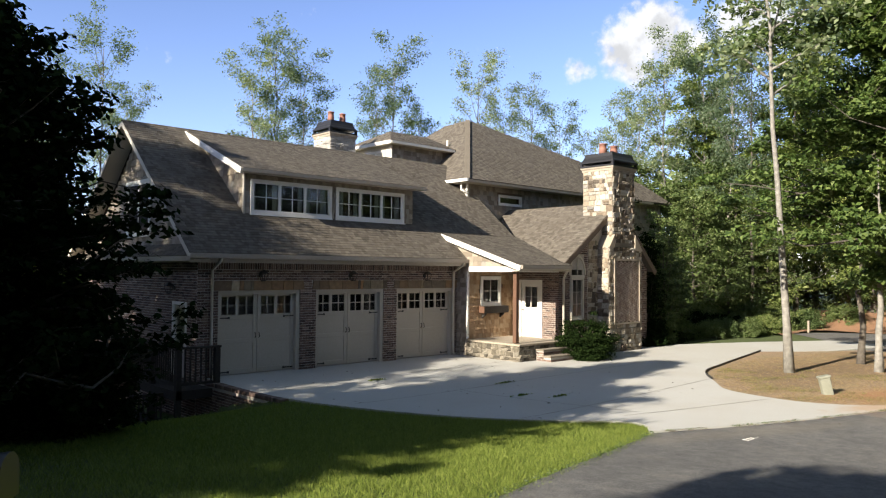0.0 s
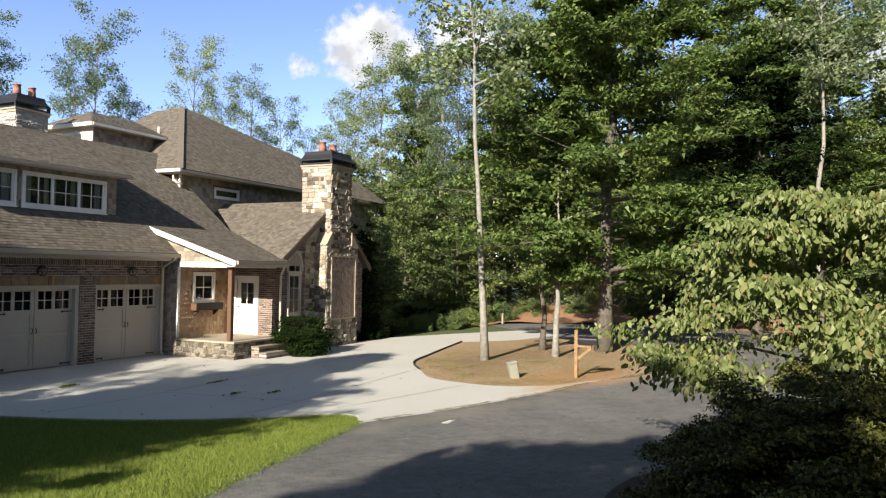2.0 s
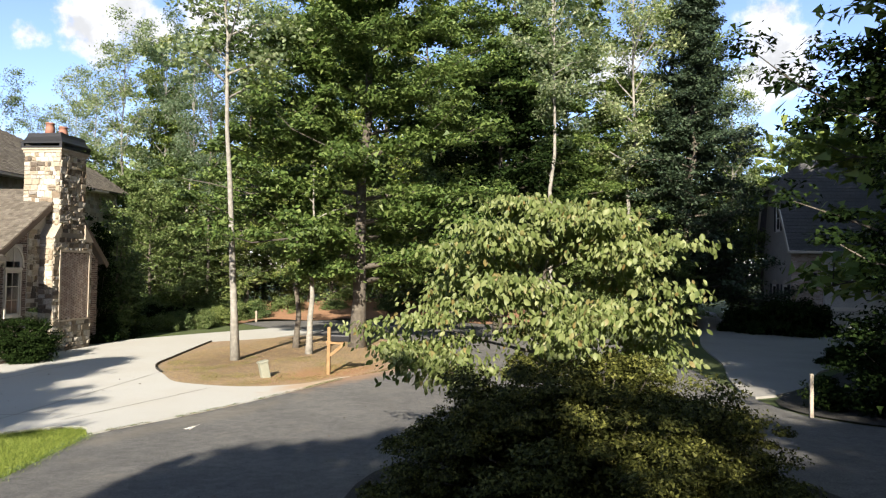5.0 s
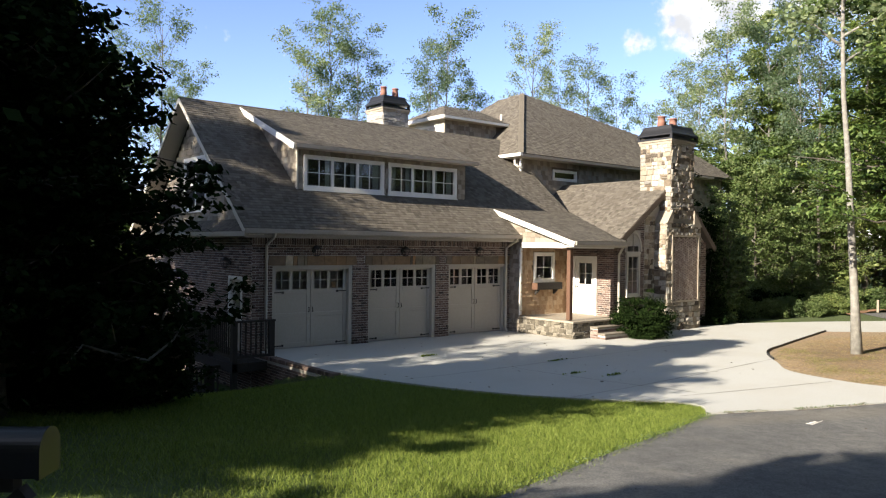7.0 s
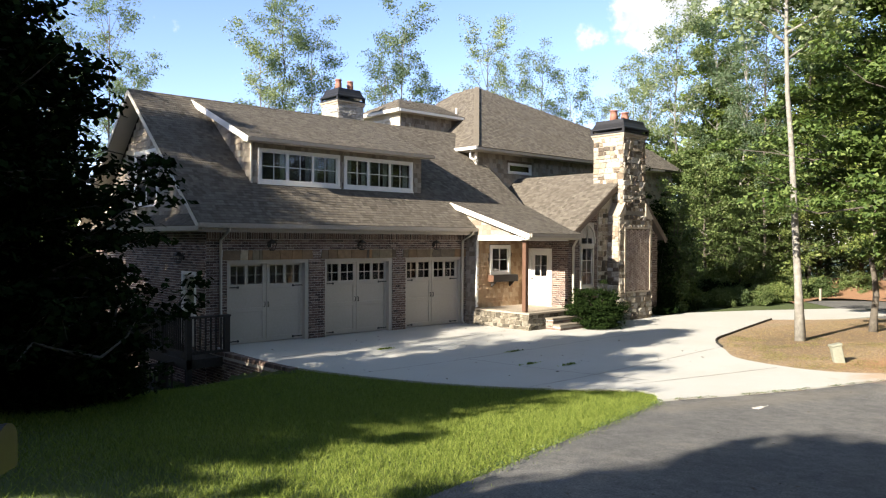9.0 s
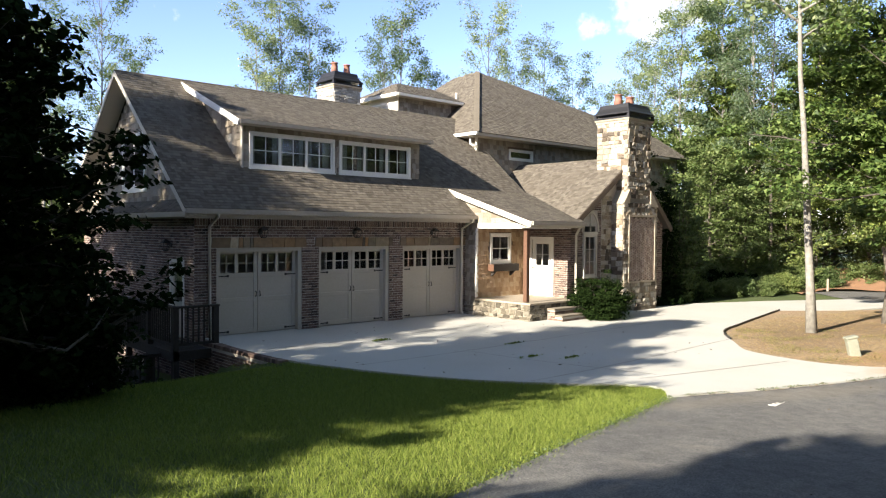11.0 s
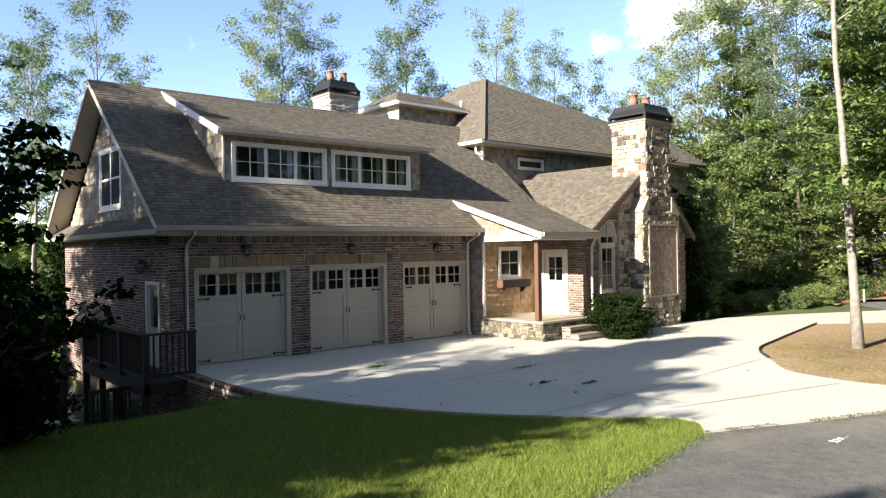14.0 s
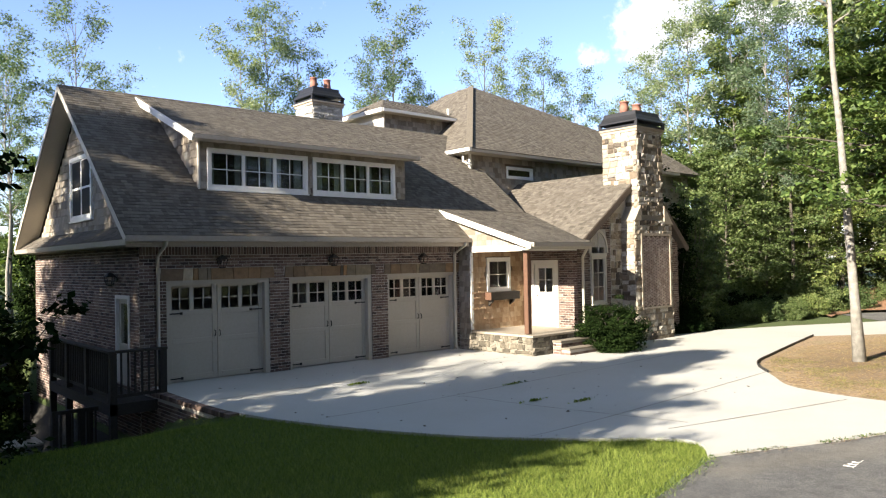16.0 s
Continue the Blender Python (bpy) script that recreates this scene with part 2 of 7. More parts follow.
M_ROOFCAP = surface("ridge_shingle", (0.11, 0.094, 0.073), (0.165, 0.142, 0.112), 0.95, 90, 3.0, 0.5)
M_ROOFBASE = surface("roof_felt", (0.06, 0.05, 0.042), (0.10, 0.085, 0.07), 0.95, 60, 1.0)
M_SHAKE = pieces("cedar_shake", [(0.0, (0.20, 0.165, 0.125)), (0.4, (0.31, 0.265, 0.21)), (0.75, (0.39, 0.34, 0.275)), (1.0, (0.29, 0.275, 0.245))], 0.85, fine=30, bump=0.5, grain=0.45, stretch=(6, 6, 0.6))
M_SHAKE_WARM = pieces("cedar_shake_warm", [(0.0, (0.36, 0.225, 0.125)), (0.5, (0.48, 0.325, 0.19)), (1.0, (0.56, 0.42, 0.275))], 0.85, fine=30, bump=0.5, grain=0.4, stretch=(6, 6, 0.6))
M_SHAKEBASE = surface("shake_backing", (0.10, 0.075, 0.055), (0.16, 0.12, 0.09), 0.95)
M_WHITE = surface("white_trim_paint", (0.74, 0.72, 0.67), (0.82, 0.80, 0.76), 0.55, 25, 1.5, 0.08, 0.004, stain=(0.55, 0.52, 0.47), stain_amt=0.25)
M_CREAM = surface("cream_paint", (0.50, 0.46, 0.39), (0.57, 0.53, 0.46), 0.55, 25, 1.2, 0.08, 0.004, stain=(0.40, 0.36, 0.30), stain_amt=0.3)
M_DOORPAINT = surface("garage_door_paint", (0.42, 0.38, 0.315), (0.46, 0.42, 0.355), 0.5, 18, 0.8, 0.06, 0.004, stain=(0.35, 0.315, 0.265), stain_amt=0.35)
M_GUTTER = surface("gutter_metal", (0.29, 0.255, 0.215), (0.36, 0.32, 0.275), 0.4, 12, 0.7, 0.05, 0.004, stain=(0.3, 0.27, 0.22), stain_amt=0.3)
M_PAINTED = surface("painted_brick", (0.36, 0.34, 0.31), (0.50, 0.47, 0.43), 0.85, 18, 1.2, 0.3, 0.01)
M_SLATE = surface("slate", (0.045, 0.045, 0.048), (0.085, 0.085, 0.09), 0.8, 9, 1.0, 0.4, 0.02)
M_IRONGREY = surface("grey_sheet_metal", (0.10, 0.10, 0.10), (0.16, 0.16, 0.155), 0.5, 40, 2, 0.1)
M_BLACK = surface("black_iron", (0.012, 0.011, 0.011), (0.022, 0.02, 0.02), 0.5, 80, 3, 0.2)
M_CAPMETAL = surface("black_cap_metal", (0.018, 0.018, 0.02), (0.032, 0.031, 0.032), 0.4, 30, 2, 0.15, metallic=0.3)
M_TERRACOTTA = surface("terracotta", (0.255, 0.118, 0.085), (0.335, 0.165, 0.120), 0.8, 30, 4, 0.2)
M_CEDARPOST = surface("stained_cedar", (0.085, 0.041, 0.023), (0.135, 0.068, 0.040), 0.6, 12, 3, 0.3)
# near-black: the shade these timbers stand in is put into the colour
M_WOOD_SHADED = surface("shaded_weathered_wood", (0.018, 0.014, 0.011), (0.040, 0.031, 0.025), 0.8, 14, 2, 0.4)
M_CONCRETE = surface("drive_concrete", (0.395, 0.393, 0.374), (0.50, 0.497, 0.474), 0.9, 55, 0.45, 0.3, 0.006, stain=(0.40, 0.375, 0.33), stain_amt=0.5)
M_JOINT = surface("joint_dirt", (0.07, 0.055, 0.04), (0.14, 0.11, 0.08), 0.95, 40, 2)
M_CONCRETE_DARK = surface("dark_concrete", (0.24, 0.235, 0.225), (0.33, 0.32, 0.305), 0.9, 40, 0.5, 0.4, 0.006)


def asphalt_mat():
    """Worn asphalt: aggregate specks, mottled wear, long stains and tan dust in places."""
    m, nt, p = node_mat("asphalt")
    agg, mid, wide, dust = noise_node(nt, 45, 4, 0.75), noise_node(nt, 5.0, 5, 0.65), noise_node(nt, 0.55, 5, 0.6), noise_node(nt, 1.1, 6, 0.7)
    col = ramp_node(nt, agg, [(0.32, (0.060, 0.060, 0.061)), (0.5, (0.124, 0.123, 0.122)), (0.68, (0.220, 0.217, 0.211))])
    wear = ramp_node(nt, mid, [(0.3, (0.72, 0.72, 0.73)), (0.7, (1.22, 1.21, 1.19))])
    col = mix_col(nt, 1.0, col, wear, "MULTIPLY")
    tone = ramp_node(nt, wide, [(0.35, (0.84, 0.84, 0.85)), (0.65, (1.16, 1.15, 1.13))])
    col = mix_col(nt, 1.0, col, tone, "MULTIPLY")
    fac = nt.nodes.new("ShaderNodeMapRange")
    fac.inputs["From Min"].default_value, fac.inputs["From Max"].default_value, fac.inputs["To Max"].default_value = 0.55, 0.8, 0.4
    link(nt, dust, fac.inputs["Value"])
    link(nt, mix_col(nt, fac.outputs["Result"], col, (0.17, 0.145, 0.115)), p.inputs["Base Color"])
    p.inputs["Roughness"].default_value = 0.93
    bump_node(nt, p, agg, 0.8, 0.012)
    return m


M_ASPHALT = asphalt_mat()
M_PAINTMARK = surface("road_paint", (0.6, 0.59, 0.56), (0.72, 0.7, 0.66), 0.8, 60, 5)
M_GLASS = None
# near-black: the rooms' lack of light is put into this colour
M_UNLIT_ROOM = surface("unlit_interior_black", (0.012, 0.011, 0.010), (0.022, 0.02, 0.018), 0.9, 2, 0.6)
M_CURTAIN = surface("curtain_cloth", (0.30, 0.31, 0.27), (0.40, 0.41, 0.36), 0.95, 9, 2, 0.3)
M_BARK = surface("bark_grey_brown", (0.055, 0.047, 0.038), (0.135, 0.118, 0.096), 0.95, 9, 1.6, 0.9, 0.04)
M_BIRCH = surface("pale_bark", (0.16, 0.152, 0.134), (0.34, 0.326, 0.292), 0.9, 16, 8.0, 0.7, 0.03, stain=(0.10, 0.094, 0.082), stain_amt=0.85)
M_SOIL = surface("bare_soil_straw", (0.115, 0.074, 0.044), (0.46, 0.335, 0.21), 0.97, 11, 0.9, 0.9, 0.03, stain=(0.20, 0.185, 0.08), stain_amt=0.55)
M_STRAW = leaf_mat("dry_straw", [(0.0, (0.15, 0.095, 0.05)), (0.5, (0.28, 0.20, 0.11)), (1.0, (0.42, 0.335, 0.20))], 0.1, 0.8, 0.2)
# dark soil with the shade of its places put into the colour
M_SOIL_SHADE = surface("shade_dark_soil", (0.016, 0.015, 0.013), (0.055, 0.051, 0.046), 0.97, 40, 1.2, 0.9, 0.03)
M_CLAYMULCH = surface("red_mulch", (0.19, 0.10, 0.055), (0.36, 0.205, 0.115), 0.97, 25, 1.0, 0.9, 0.04)
M_BOXBLACK = surface("black_enamel", (0.006, 0.006, 0.008), (0.011, 0.011, 0.014), 0.32, 60, 3, 0.05)
M_WOODPOST = surface("pine_post", (0.175, 0.105, 0.045), (0.27, 0.17, 0.078), 0.75, 10, 2, 0.3)
M_BOXGREEN = surface("utility_box_paint", (0.20, 0.205, 0.165), (0.27, 0.275, 0.22), 0.6, 20, 3, 0.1)
M_GROUND = surface("lawn_soil", (0.040, 0.062, 0.014), (0.085, 0.12, 0.030), 0.97, 25, 0.6, 0.8, 0.03, stain=(0.08, 0.07, 0.03), stain_amt=0.4)
M_GRASS = leaf_mat("grass_blade", [(0.0, (0.068, 0.104, 0.019)), (0.5, (0.155, 0.21, 0.045)), (1.0, (0.31, 0.36, 0.105))], 0.3, 0.7, 0.15)
M_DRYGRASS = leaf_mat("drying_grass", [(0.0, (0.10, 0.115, 0.040)), (0.5, (0.20, 0.20, 0.085)), (1.0, (0.34, 0.31, 0.16))], 0.2, 0.75, 0.15)
M_LEAF_SPRUCE = leaf_mat("needle_dark_green", [(0.0, (0.012, 0.024, 0.014)), (0.6, (0.028, 0.048, 0.028)), (1.0, (0.056, 0.082, 0.046))], 0.08)
M_LEAF = leaf_mat("leaf_mid_green", [(0.0, (0.048, 0.082, 0.018)), (0.5, (0.122, 0.176, 0.043)), (1.0, (0.240, 0.282, 0.090))], 0.28)
M_LEAF_LOW = leaf_mat("leaf_undergrowth", [(0.0, (0.060, 0.096, 0.030)), (0.5, (0.120, 0.165, 0.056)), (1.0, (0.205, 0.238, 0.104))], 0.28)
# near-black: deep shade is put into this leaf colour, well below true foliage
M_LEAF_DARK_SHADE = leaf_mat("leaf_dark_green_shade", [(0.0, (0.006, 0.012, 0.004)), (0.6, (0.011, 0.021, 0.007)), (1.0, (0.022, 0.037, 0.011))], 0.06, 0.9, 0.02)
M_LEAF_DEEP = leaf_mat("leaf_deep_green", [(0.0, (0.024, 0.046, 0.016)), (0.6, (0.060, 0.096, 0.034)), (1.0, (0.105, 0.145, 0.058))], 0.15)
M_LEAF_PALE = leaf_mat("leaf_pale_green", [(0.0, (0.105, 0.150, 0.088)), (0.5, (0.180, 0.232, 0.146)), (1.0, (0.295, 0.335, 0.228))], 0.4)
M_LEAF_DOG = leaf_mat("dogwood_leaf", [(0.0, (0.15, 0.185, 0.055)), (0.6, (0.28, 0.30, 0.115)), (0.92, (0.38, 0.385, 0.18)), (1.0, (0.30, 0.19, 0.07))], 0.35, 0.5)
M_LEAF_BUSH = leaf_mat("bush_leaf", [(0.0, (0.020, 0.023, 0.005)), (0.6, (0.072, 0.075, 0.017)), (1.0, (0.20, 0.19, 0.055))], 0.05, 0.6, 0.15)


def glass_mat():
    m, nt, b = node_mat("window_glass")
    b.inputs["Base Color"].default_value = (0.9, 0.93, 0.95, 1)
    b.inputs["Roughness"].default_value = 0.03
    b.inputs["IOR"].default_value = 1.5
    b.inputs["Transmission Weight"].default_value = 1.0
    return m


M_GLASS = glass_mat()
spill(M_SOIL, (8.6, -14.0), (2.9, 1.25), -22, (0.34, 0.175, 0.085), 0.85)
spill(M_SOIL, (9.6, -10.6), (3.2, 1.6), 30, (0.12, 0.082, 0.052), 0.5, 1.0)
spill(M_SOIL, (12.8, -10.8), (4.5, 2.6), -20, (0.12, 0.078, 0.050), 0.55, 1.1)
spill(M_ASPHALT, (8.9, -15.2), (4.2, 0.85), -17, (0.33, 0.205, 0.125), 0.75)
spill(M_ASPHALT, (1.5, -13.5), (5.0, 0.5), -18, (0.20, 0.175, 0.135), 0.3, 0.9)
spill(M_CONCRETE, (6.6, -14.35), (2.4, 0.6), -20, (0.40, 0.27, 0.165), 0.75)


# ---- building blocks ----


def mesh_of(name, verts, faces, mat, smooth=False):
    me = bpy.data.meshes.new(name)
    me.from_pydata([tuple(v) for v in verts], [], [tuple(f) for f in faces])
    me.materials.append(mat)
    if smooth:
        me.polygons.foreach_set("use_smooth", [True] * len(me.polygons))
    me.update()
    return me


def part(name, geo, mat, parent=None, label="", smooth=False):
    """Links a bmesh, or (verts, faces), as one mesh object under a thing or part."""
    if isinstance(geo, bmesh.types.BMesh):
        bmesh.ops.recalc_face_normals(geo, faces=geo.faces)
        me = bpy.data.meshes.new(name)
        geo.to_mesh(me)
        geo.free()
        me.materials.append(mat)
        if smooth:
            me.polygons.foreach_set("use_smooth", [True] * len(me.polygons))
    else:
        me = mesh_of(name, geo[0], geo[1], mat, smooth)
    ob = new(name, me)
    if parent is not None:
        ob.parent = parent
        ob.matrix_parent_inverse = world_of(parent).inverted()
    if label:
        ob["label"] = label
    return ob


def world_of(ob):
    m = ob.matrix_basis.copy()
    while ob.parent is not None:
        m = ob.parent.matrix_basis @ ob.matrix_parent_inverse @ m
        ob = ob.parent
    return m


def thing(name, at, label, category, group="", kind=""):
    ob = new(name)
    ob.empty_display_size = 0.2
    ob.matrix_basis = Matrix.Translation(at)
    return tagged(ob, label, category, group, kind)


def box(bm, x0, x1, y0, y1, z0, z1, bevel=0.0):
    vs = [bm.verts.new(p) for p in ((x0, y0, z0), (x1, y0, z0), (x1, y1, z0), (x0, y1, z0), (x0, y0, z1), (x1, y0, z1), (x1, y1, z1), (x0, y1, z1))]
    fs = [bm.faces.new([vs[i] for i in f]) for f in ((0, 3, 2, 1), (4, 5, 6, 7), (0, 1, 5, 4), (1, 2, 6, 5), (2, 3, 7, 6), (3, 0, 4, 7))]
    if bevel:
        es = list({e for f in fs for e in f.edges})
        bmesh.ops.bevel(bm, geom=es, offset=bevel, segments=1, affect="EDGES", profile=0.5)
    return bm


def boxes(*specs, bevel=0.0):
    bm = bmesh.new()
    for s in specs:
        box(bm, *s, bevel=bevel)
    return bm


def prism(bm, pts, off):
    """A solid between the polygon pts and the same polygon moved by off."""
    off = Vector(off)
    a = [bm.verts.new(p) for p in pts]
    b = [bm.verts.new(Vector(p) + off) for p in pts]
    bm.faces.new(a)
    bm.faces.new(list(reversed(b)))
    n = len(pts)
    for i in range(n):
        bm.faces.new((a[(i + 1) % n], a[i], b[i], b[(i + 1) % n]))
    return bm


def beam(bm, p, q, w, h, up=(0, 0, 1)):
    """A bar from p to q, w across and h along up."""
    p, q, up = Vector(p), Vector(q), Vector(up)
    d = (q - p).normalized()
    s = d.cross(up).normalized() * (w / 2)
    u = s.cross(d).normalized() * (h / 2)
    prism(bm, [p - s - u, p + s - u, p + s + u, p - s + u], q - p)
    return bm


def tube(points, radii, sides=8, cap=True):
    """Verts and faces of a round tube along points."""
    pts = [Vector(p) for p in points]
    verts, faces = [], []
    ref = Vector((0.31, 0.17, 0.93))
    for i, p in enumerate(pts):
        d = (pts[min(i + 1, len(pts) - 1)] - pts[max(i - 1, 0)]).normalized()
        a = d.cross(ref)
        if a.length < 0.1:
            a = d.cross(Vector((1, 0, 0)))
        a.normalize()
        b = d.cross(a)
        for k in range(sides):
            t = 2 * math.pi * k / sides
            verts.append(p + (a * math.cos(t) + b * math.sin(t)) * radii[i])
    for i in range(len(pts) - 1):
        for k in range(sides):
            k2 = (k + 1) % sides
            faces.append((i * sides + k, i * sides + k2, (i + 1) * sides + k2, (i + 1) * sides + k))
    if cap:
        faces.append(tuple(range(sides - 1, -1, -1)))
        n = (len(pts) - 1) * sides
        faces.append(tuple(range(n, n + sides)))
    return verts, faces


def join_geo(geos):
    V, F = [], []
    for v, f in geos:
        o = len(V)
        V += [tuple(p) for p in v]
        F += [tuple(i + o for i in g) for g in f]
    return V, F


def span_in(poly, y):
    """The u-intervals in which the polygon holds the line v = y."""
    xs = []
    n = len(poly)
    for i in range(n):
        (x0, y0), (x1, y1) = poly[i], poly[i - 1]
        if (y0 > y) != (y1 > y):
            xs.append((x1 - x0) * (y - y0) / (y1 - y0) + x0)
    xs.sort()
    return list(zip(xs[::2], xs[1::2]))


def course_field(origin, u, v, poly, expo, wide, thick, lift, seed, gap=0.004, jitter=0.0, holes=()):
    """Overlapping tabs in courses over the polygon (in u, v metres from origin): each tab is proud at its lower edge. Returns (verts, faces)."""
    rng = random.Random(seed)
    o, u, v = Vector(origin), Vector(u).normalized(), Vector(v).normalized()
    n = u.cross(v).normalized()
    V, F = [], []
    v0, v1 = min(p[1] for p in poly), max(p[1] for p in poly)
    rows = int((v1 - v0) / expo) + 1
    for r in range(rows):
        a = v0 + r * expo
        mid = min(a + expo * 0.5, v1 - 1e-4)
        for lo, hi in span_in(poly, mid):
            x = lo - rng.uniform(0, wide[1])
            while x < hi:
                w = rng.uniform(*wide)
                x0, x1 = max(x, lo), min(x + w - gap, hi)
                x += w
                if x1 - x0 < 0.02:
                    continue
                cu, cv = (x0 + x1) / 2, a + expo / 2
                if any(h[0] < cu < h[1] and h[2] < cv < h[3] for h in holes):
                    continue
                b = a + rng.uniform(-jitter, jitter)
                t = thick * rng.uniform(0.7, 1.3)
                top = min(a + expo * 1.15, v1)
                k = len(V)
                for (uu, vv, nn) in ((x0, b, 0), (x1, b, 0), (x0, b, t + lift), (x1, b, t + lift), (x0, top, lift * 0.3), (x1, top, lift * 0.3)):
                    V.append(o + u * uu + v * vv + n * nn)
                F += [(k, k + 1, k + 3, k + 2), (k + 2, k + 3, k + 5, k + 4), (k, k + 2, k + 4), (k + 1, k + 5, k + 3)]
    return V, F


def block_geo(o, u, v, n, x0, x1, y0, y1, depth, cut=0.008):
    """One brick or stone, proud of the wall by depth, with chamfered rim: (verts, faces)."""
    V = []
    for (a, b, d) in ((x0, y0, -0.01), (x1, y0, -0.01), (x1, y1, -0.01), (x0, y1, -0.01),
                      (x0, y0, depth - cut), (x1, y0, depth - cut), (x1, y1, depth - cut), (x0, y1, depth - cut),
                      (x0 + cut, y0 + cut, depth), (x1 - cut, y0 + cut, depth), (x1 - cut, y1 - cut, depth), (x0 + cut, y1 - cut, depth)):
        V.append(o + u * a + v * b + n * d)
    F = [(8, 9, 10, 11)]
    for i in range(4):
        j = (i + 1) % 4
        F += [(i, j, j + 4, i + 4), (i + 4, j + 4, j + 8, i + 8)]
    return V, F


def brick_field(parent, origin, u, v, poly, holes=(), single=None, proud=0.006, seed=1, course=0.0762, length=0.213, mat=None):
    """Running-bond bricks on a wall face. single: a stretch (u0, u1, v0, v1) in which each is an object of its own."""
    rng = random.Random(seed)
    o, u, v = Vector(origin), Vector(u).normalized(), Vector(v).normalized()
    n = u.cross(v).normalized()
    geos, shared, made = [], {}, 0
    v0, v1 = min(p[1] for p in poly), max(p[1] for p in poly)
    for r in range(int((v1 - v0) / course)):
        y0, y1 = v0 + r * course + 0.006, v0 + (r + 1) * course - 0.006
        cuts = span_in(poly, (y0 + y1) / 2)
        for h in holes:
            if h[2] < (y0 + y1) / 2 < h[3]:
                fresh = []
                for lo, hi in cuts:
                    if h[1] <= lo or h[0] >= hi:
                        fresh.append((lo, hi))
                    else:
                        if h[0] > lo:
                            fresh.append((lo, h[0]))
                        if h[1] < hi:
                            fresh.append((h[1], hi))
                cuts = fresh
        for lo, hi in cuts:
            x = math.floor(lo / length) * length - (length / 2 if r % 2 else 0)
            while x < hi:
                x0, x1 = max(x + 0.006, lo), min(x + length - 0.006, hi)
                x += length
                if x1 - x0 < 0.03:
                    continue
                own = single and single[0] < (x0 + x1) / 2 < single[1] and single[2] < (y0 + y1) / 2 < single[3] and made < 290
                if own:
                    key = round(x1 - x0, 3)
                    if key not in shared:
                        g = block_geo(Vector((0, 0, 0)), u, v, n, 0, x1 - x0, 0, y1 - y0, proud + 0.006, 0.005)
                        shared[key] = mesh_of("brick", *g, M_BRICK_ONE)
                    ob = new("brick", shared[key])
                    ob.parent = parent
                    ob.matrix_parent_inverse = world_of(parent).inverted()
                    ob.matrix_basis = Matrix.Translation(o + u * x0 + v * y0)
                    made += 1
                else:
                    geos.append(block_geo(o, u, v, n, x0, x1, y0, y1, proud + rng.uniform(0, 0.006), 0.005))
    if geos:
        tagged(part("brickwork", join_geo(geos), mat or M_BRICK, parent), kind="stuff")


def stone_field(parent, origin, u, v, wide, high, seed, single=False, size=(0.12, 0.33), rows=(0.12, 0.25), holes=(), limit=290, made=None, mat=None, one=None):
    """Rubble masonry on a face: stones of uneven size, proud by uneven amounts."""
    rng = random.Random(seed)
    o, u, v = Vector(origin), Vector(u).normalized(), Vector(v).normalized()
    n = u.cross(v).normalized()
    geos = []
    made = made if made is not None else [0]
    y = 0.0
    while y < high - 0.04:
        h = min(rng.uniform(*rows), high - y)
        if high - y - h < 0.07:
            h = high - y
        x = 0.0
        while x < wide - 0.02:
            w = min(rng.uniform(*size), wide - x)
            if wide - x - w < 0.09:
                w = wide - x
            split = rng.random() < 0.28 and h > 0.18
            for (ya, yb) in (((y, y + h * 0.45), (y + h * 0.45, y + h)) if split else ((y, y + h),)):
                cx, cy = x + w / 2, (ya + yb) / 2
                if any(q[0] < cx < q[1] and q[2] < cy < q[3] for q in holes):
                    continue
                d = rng.uniform(0.010, 0.048)
                g = 0.008
                q = [[x + g, ya + g], [x + w - g, ya + g], [x + w - g, yb - g], [x + g, yb - g]]
                for c in q:
                    c[0] += rng.uniform(-0.024, 0.024)
                    c[1] += rng.uniform(-0.022, 0.022)
                    c[0] = min(max(c[0], 0), wide)
                    c[1] = min(max(c[1], 0), high)
                V, m = [], 0.026
                mx, my = sum(c[0] for c in q) / 4, sum(c[1] for c in q) / 4
                for k, (f, dd) in enumerate(((1, -0.02), (1, d * 0.55), (0, d))):
                    for c in q:
                        a, b = (c[0], c[1]) if f else (c[0] + (mx - c[0]) * min(0.4, m / max(abs(mx - c[0]), 0.02)), c[1] + (my - c[1]) * min(0.4, m / max(abs(my - c[1]), 0.02)))
                        V.append(o + u * a + v * b + n * (dd + (rng.uniform(-0.018, 0.018) if k == 2 else 0)))
                F = [(8, 9, 10, 11)]
                for i in range(4):
                    j = (i + 1) % 4
                    F += [(i, j, j + 4, i + 4), (i + 4, j + 4, j + 8, i + 8)]
                if single and made[0] < limit:
                    c = o + u * mx + v * my
                    ob = new("stone", mesh_of("stone", [p - c for p in V], F, one or M_STONE_ONE))
                    ob.parent = parent
                    ob.matrix_parent_inverse = world_of(parent).inverted()
                    ob.matrix_basis = Matrix.Translation(c)
                    made[0] += 1
                else:
                    geos.append((V, F))
            x += w
        y += h
    if geos:
        tagged(part("rubble", join_geo(geos), mat or M_STONE, parent), kind="stuff")


# ---- ground ----


def sm(t):
    t = min(max(t, 0.0), 1.0)
    return t * t * (3 - 2 * t)


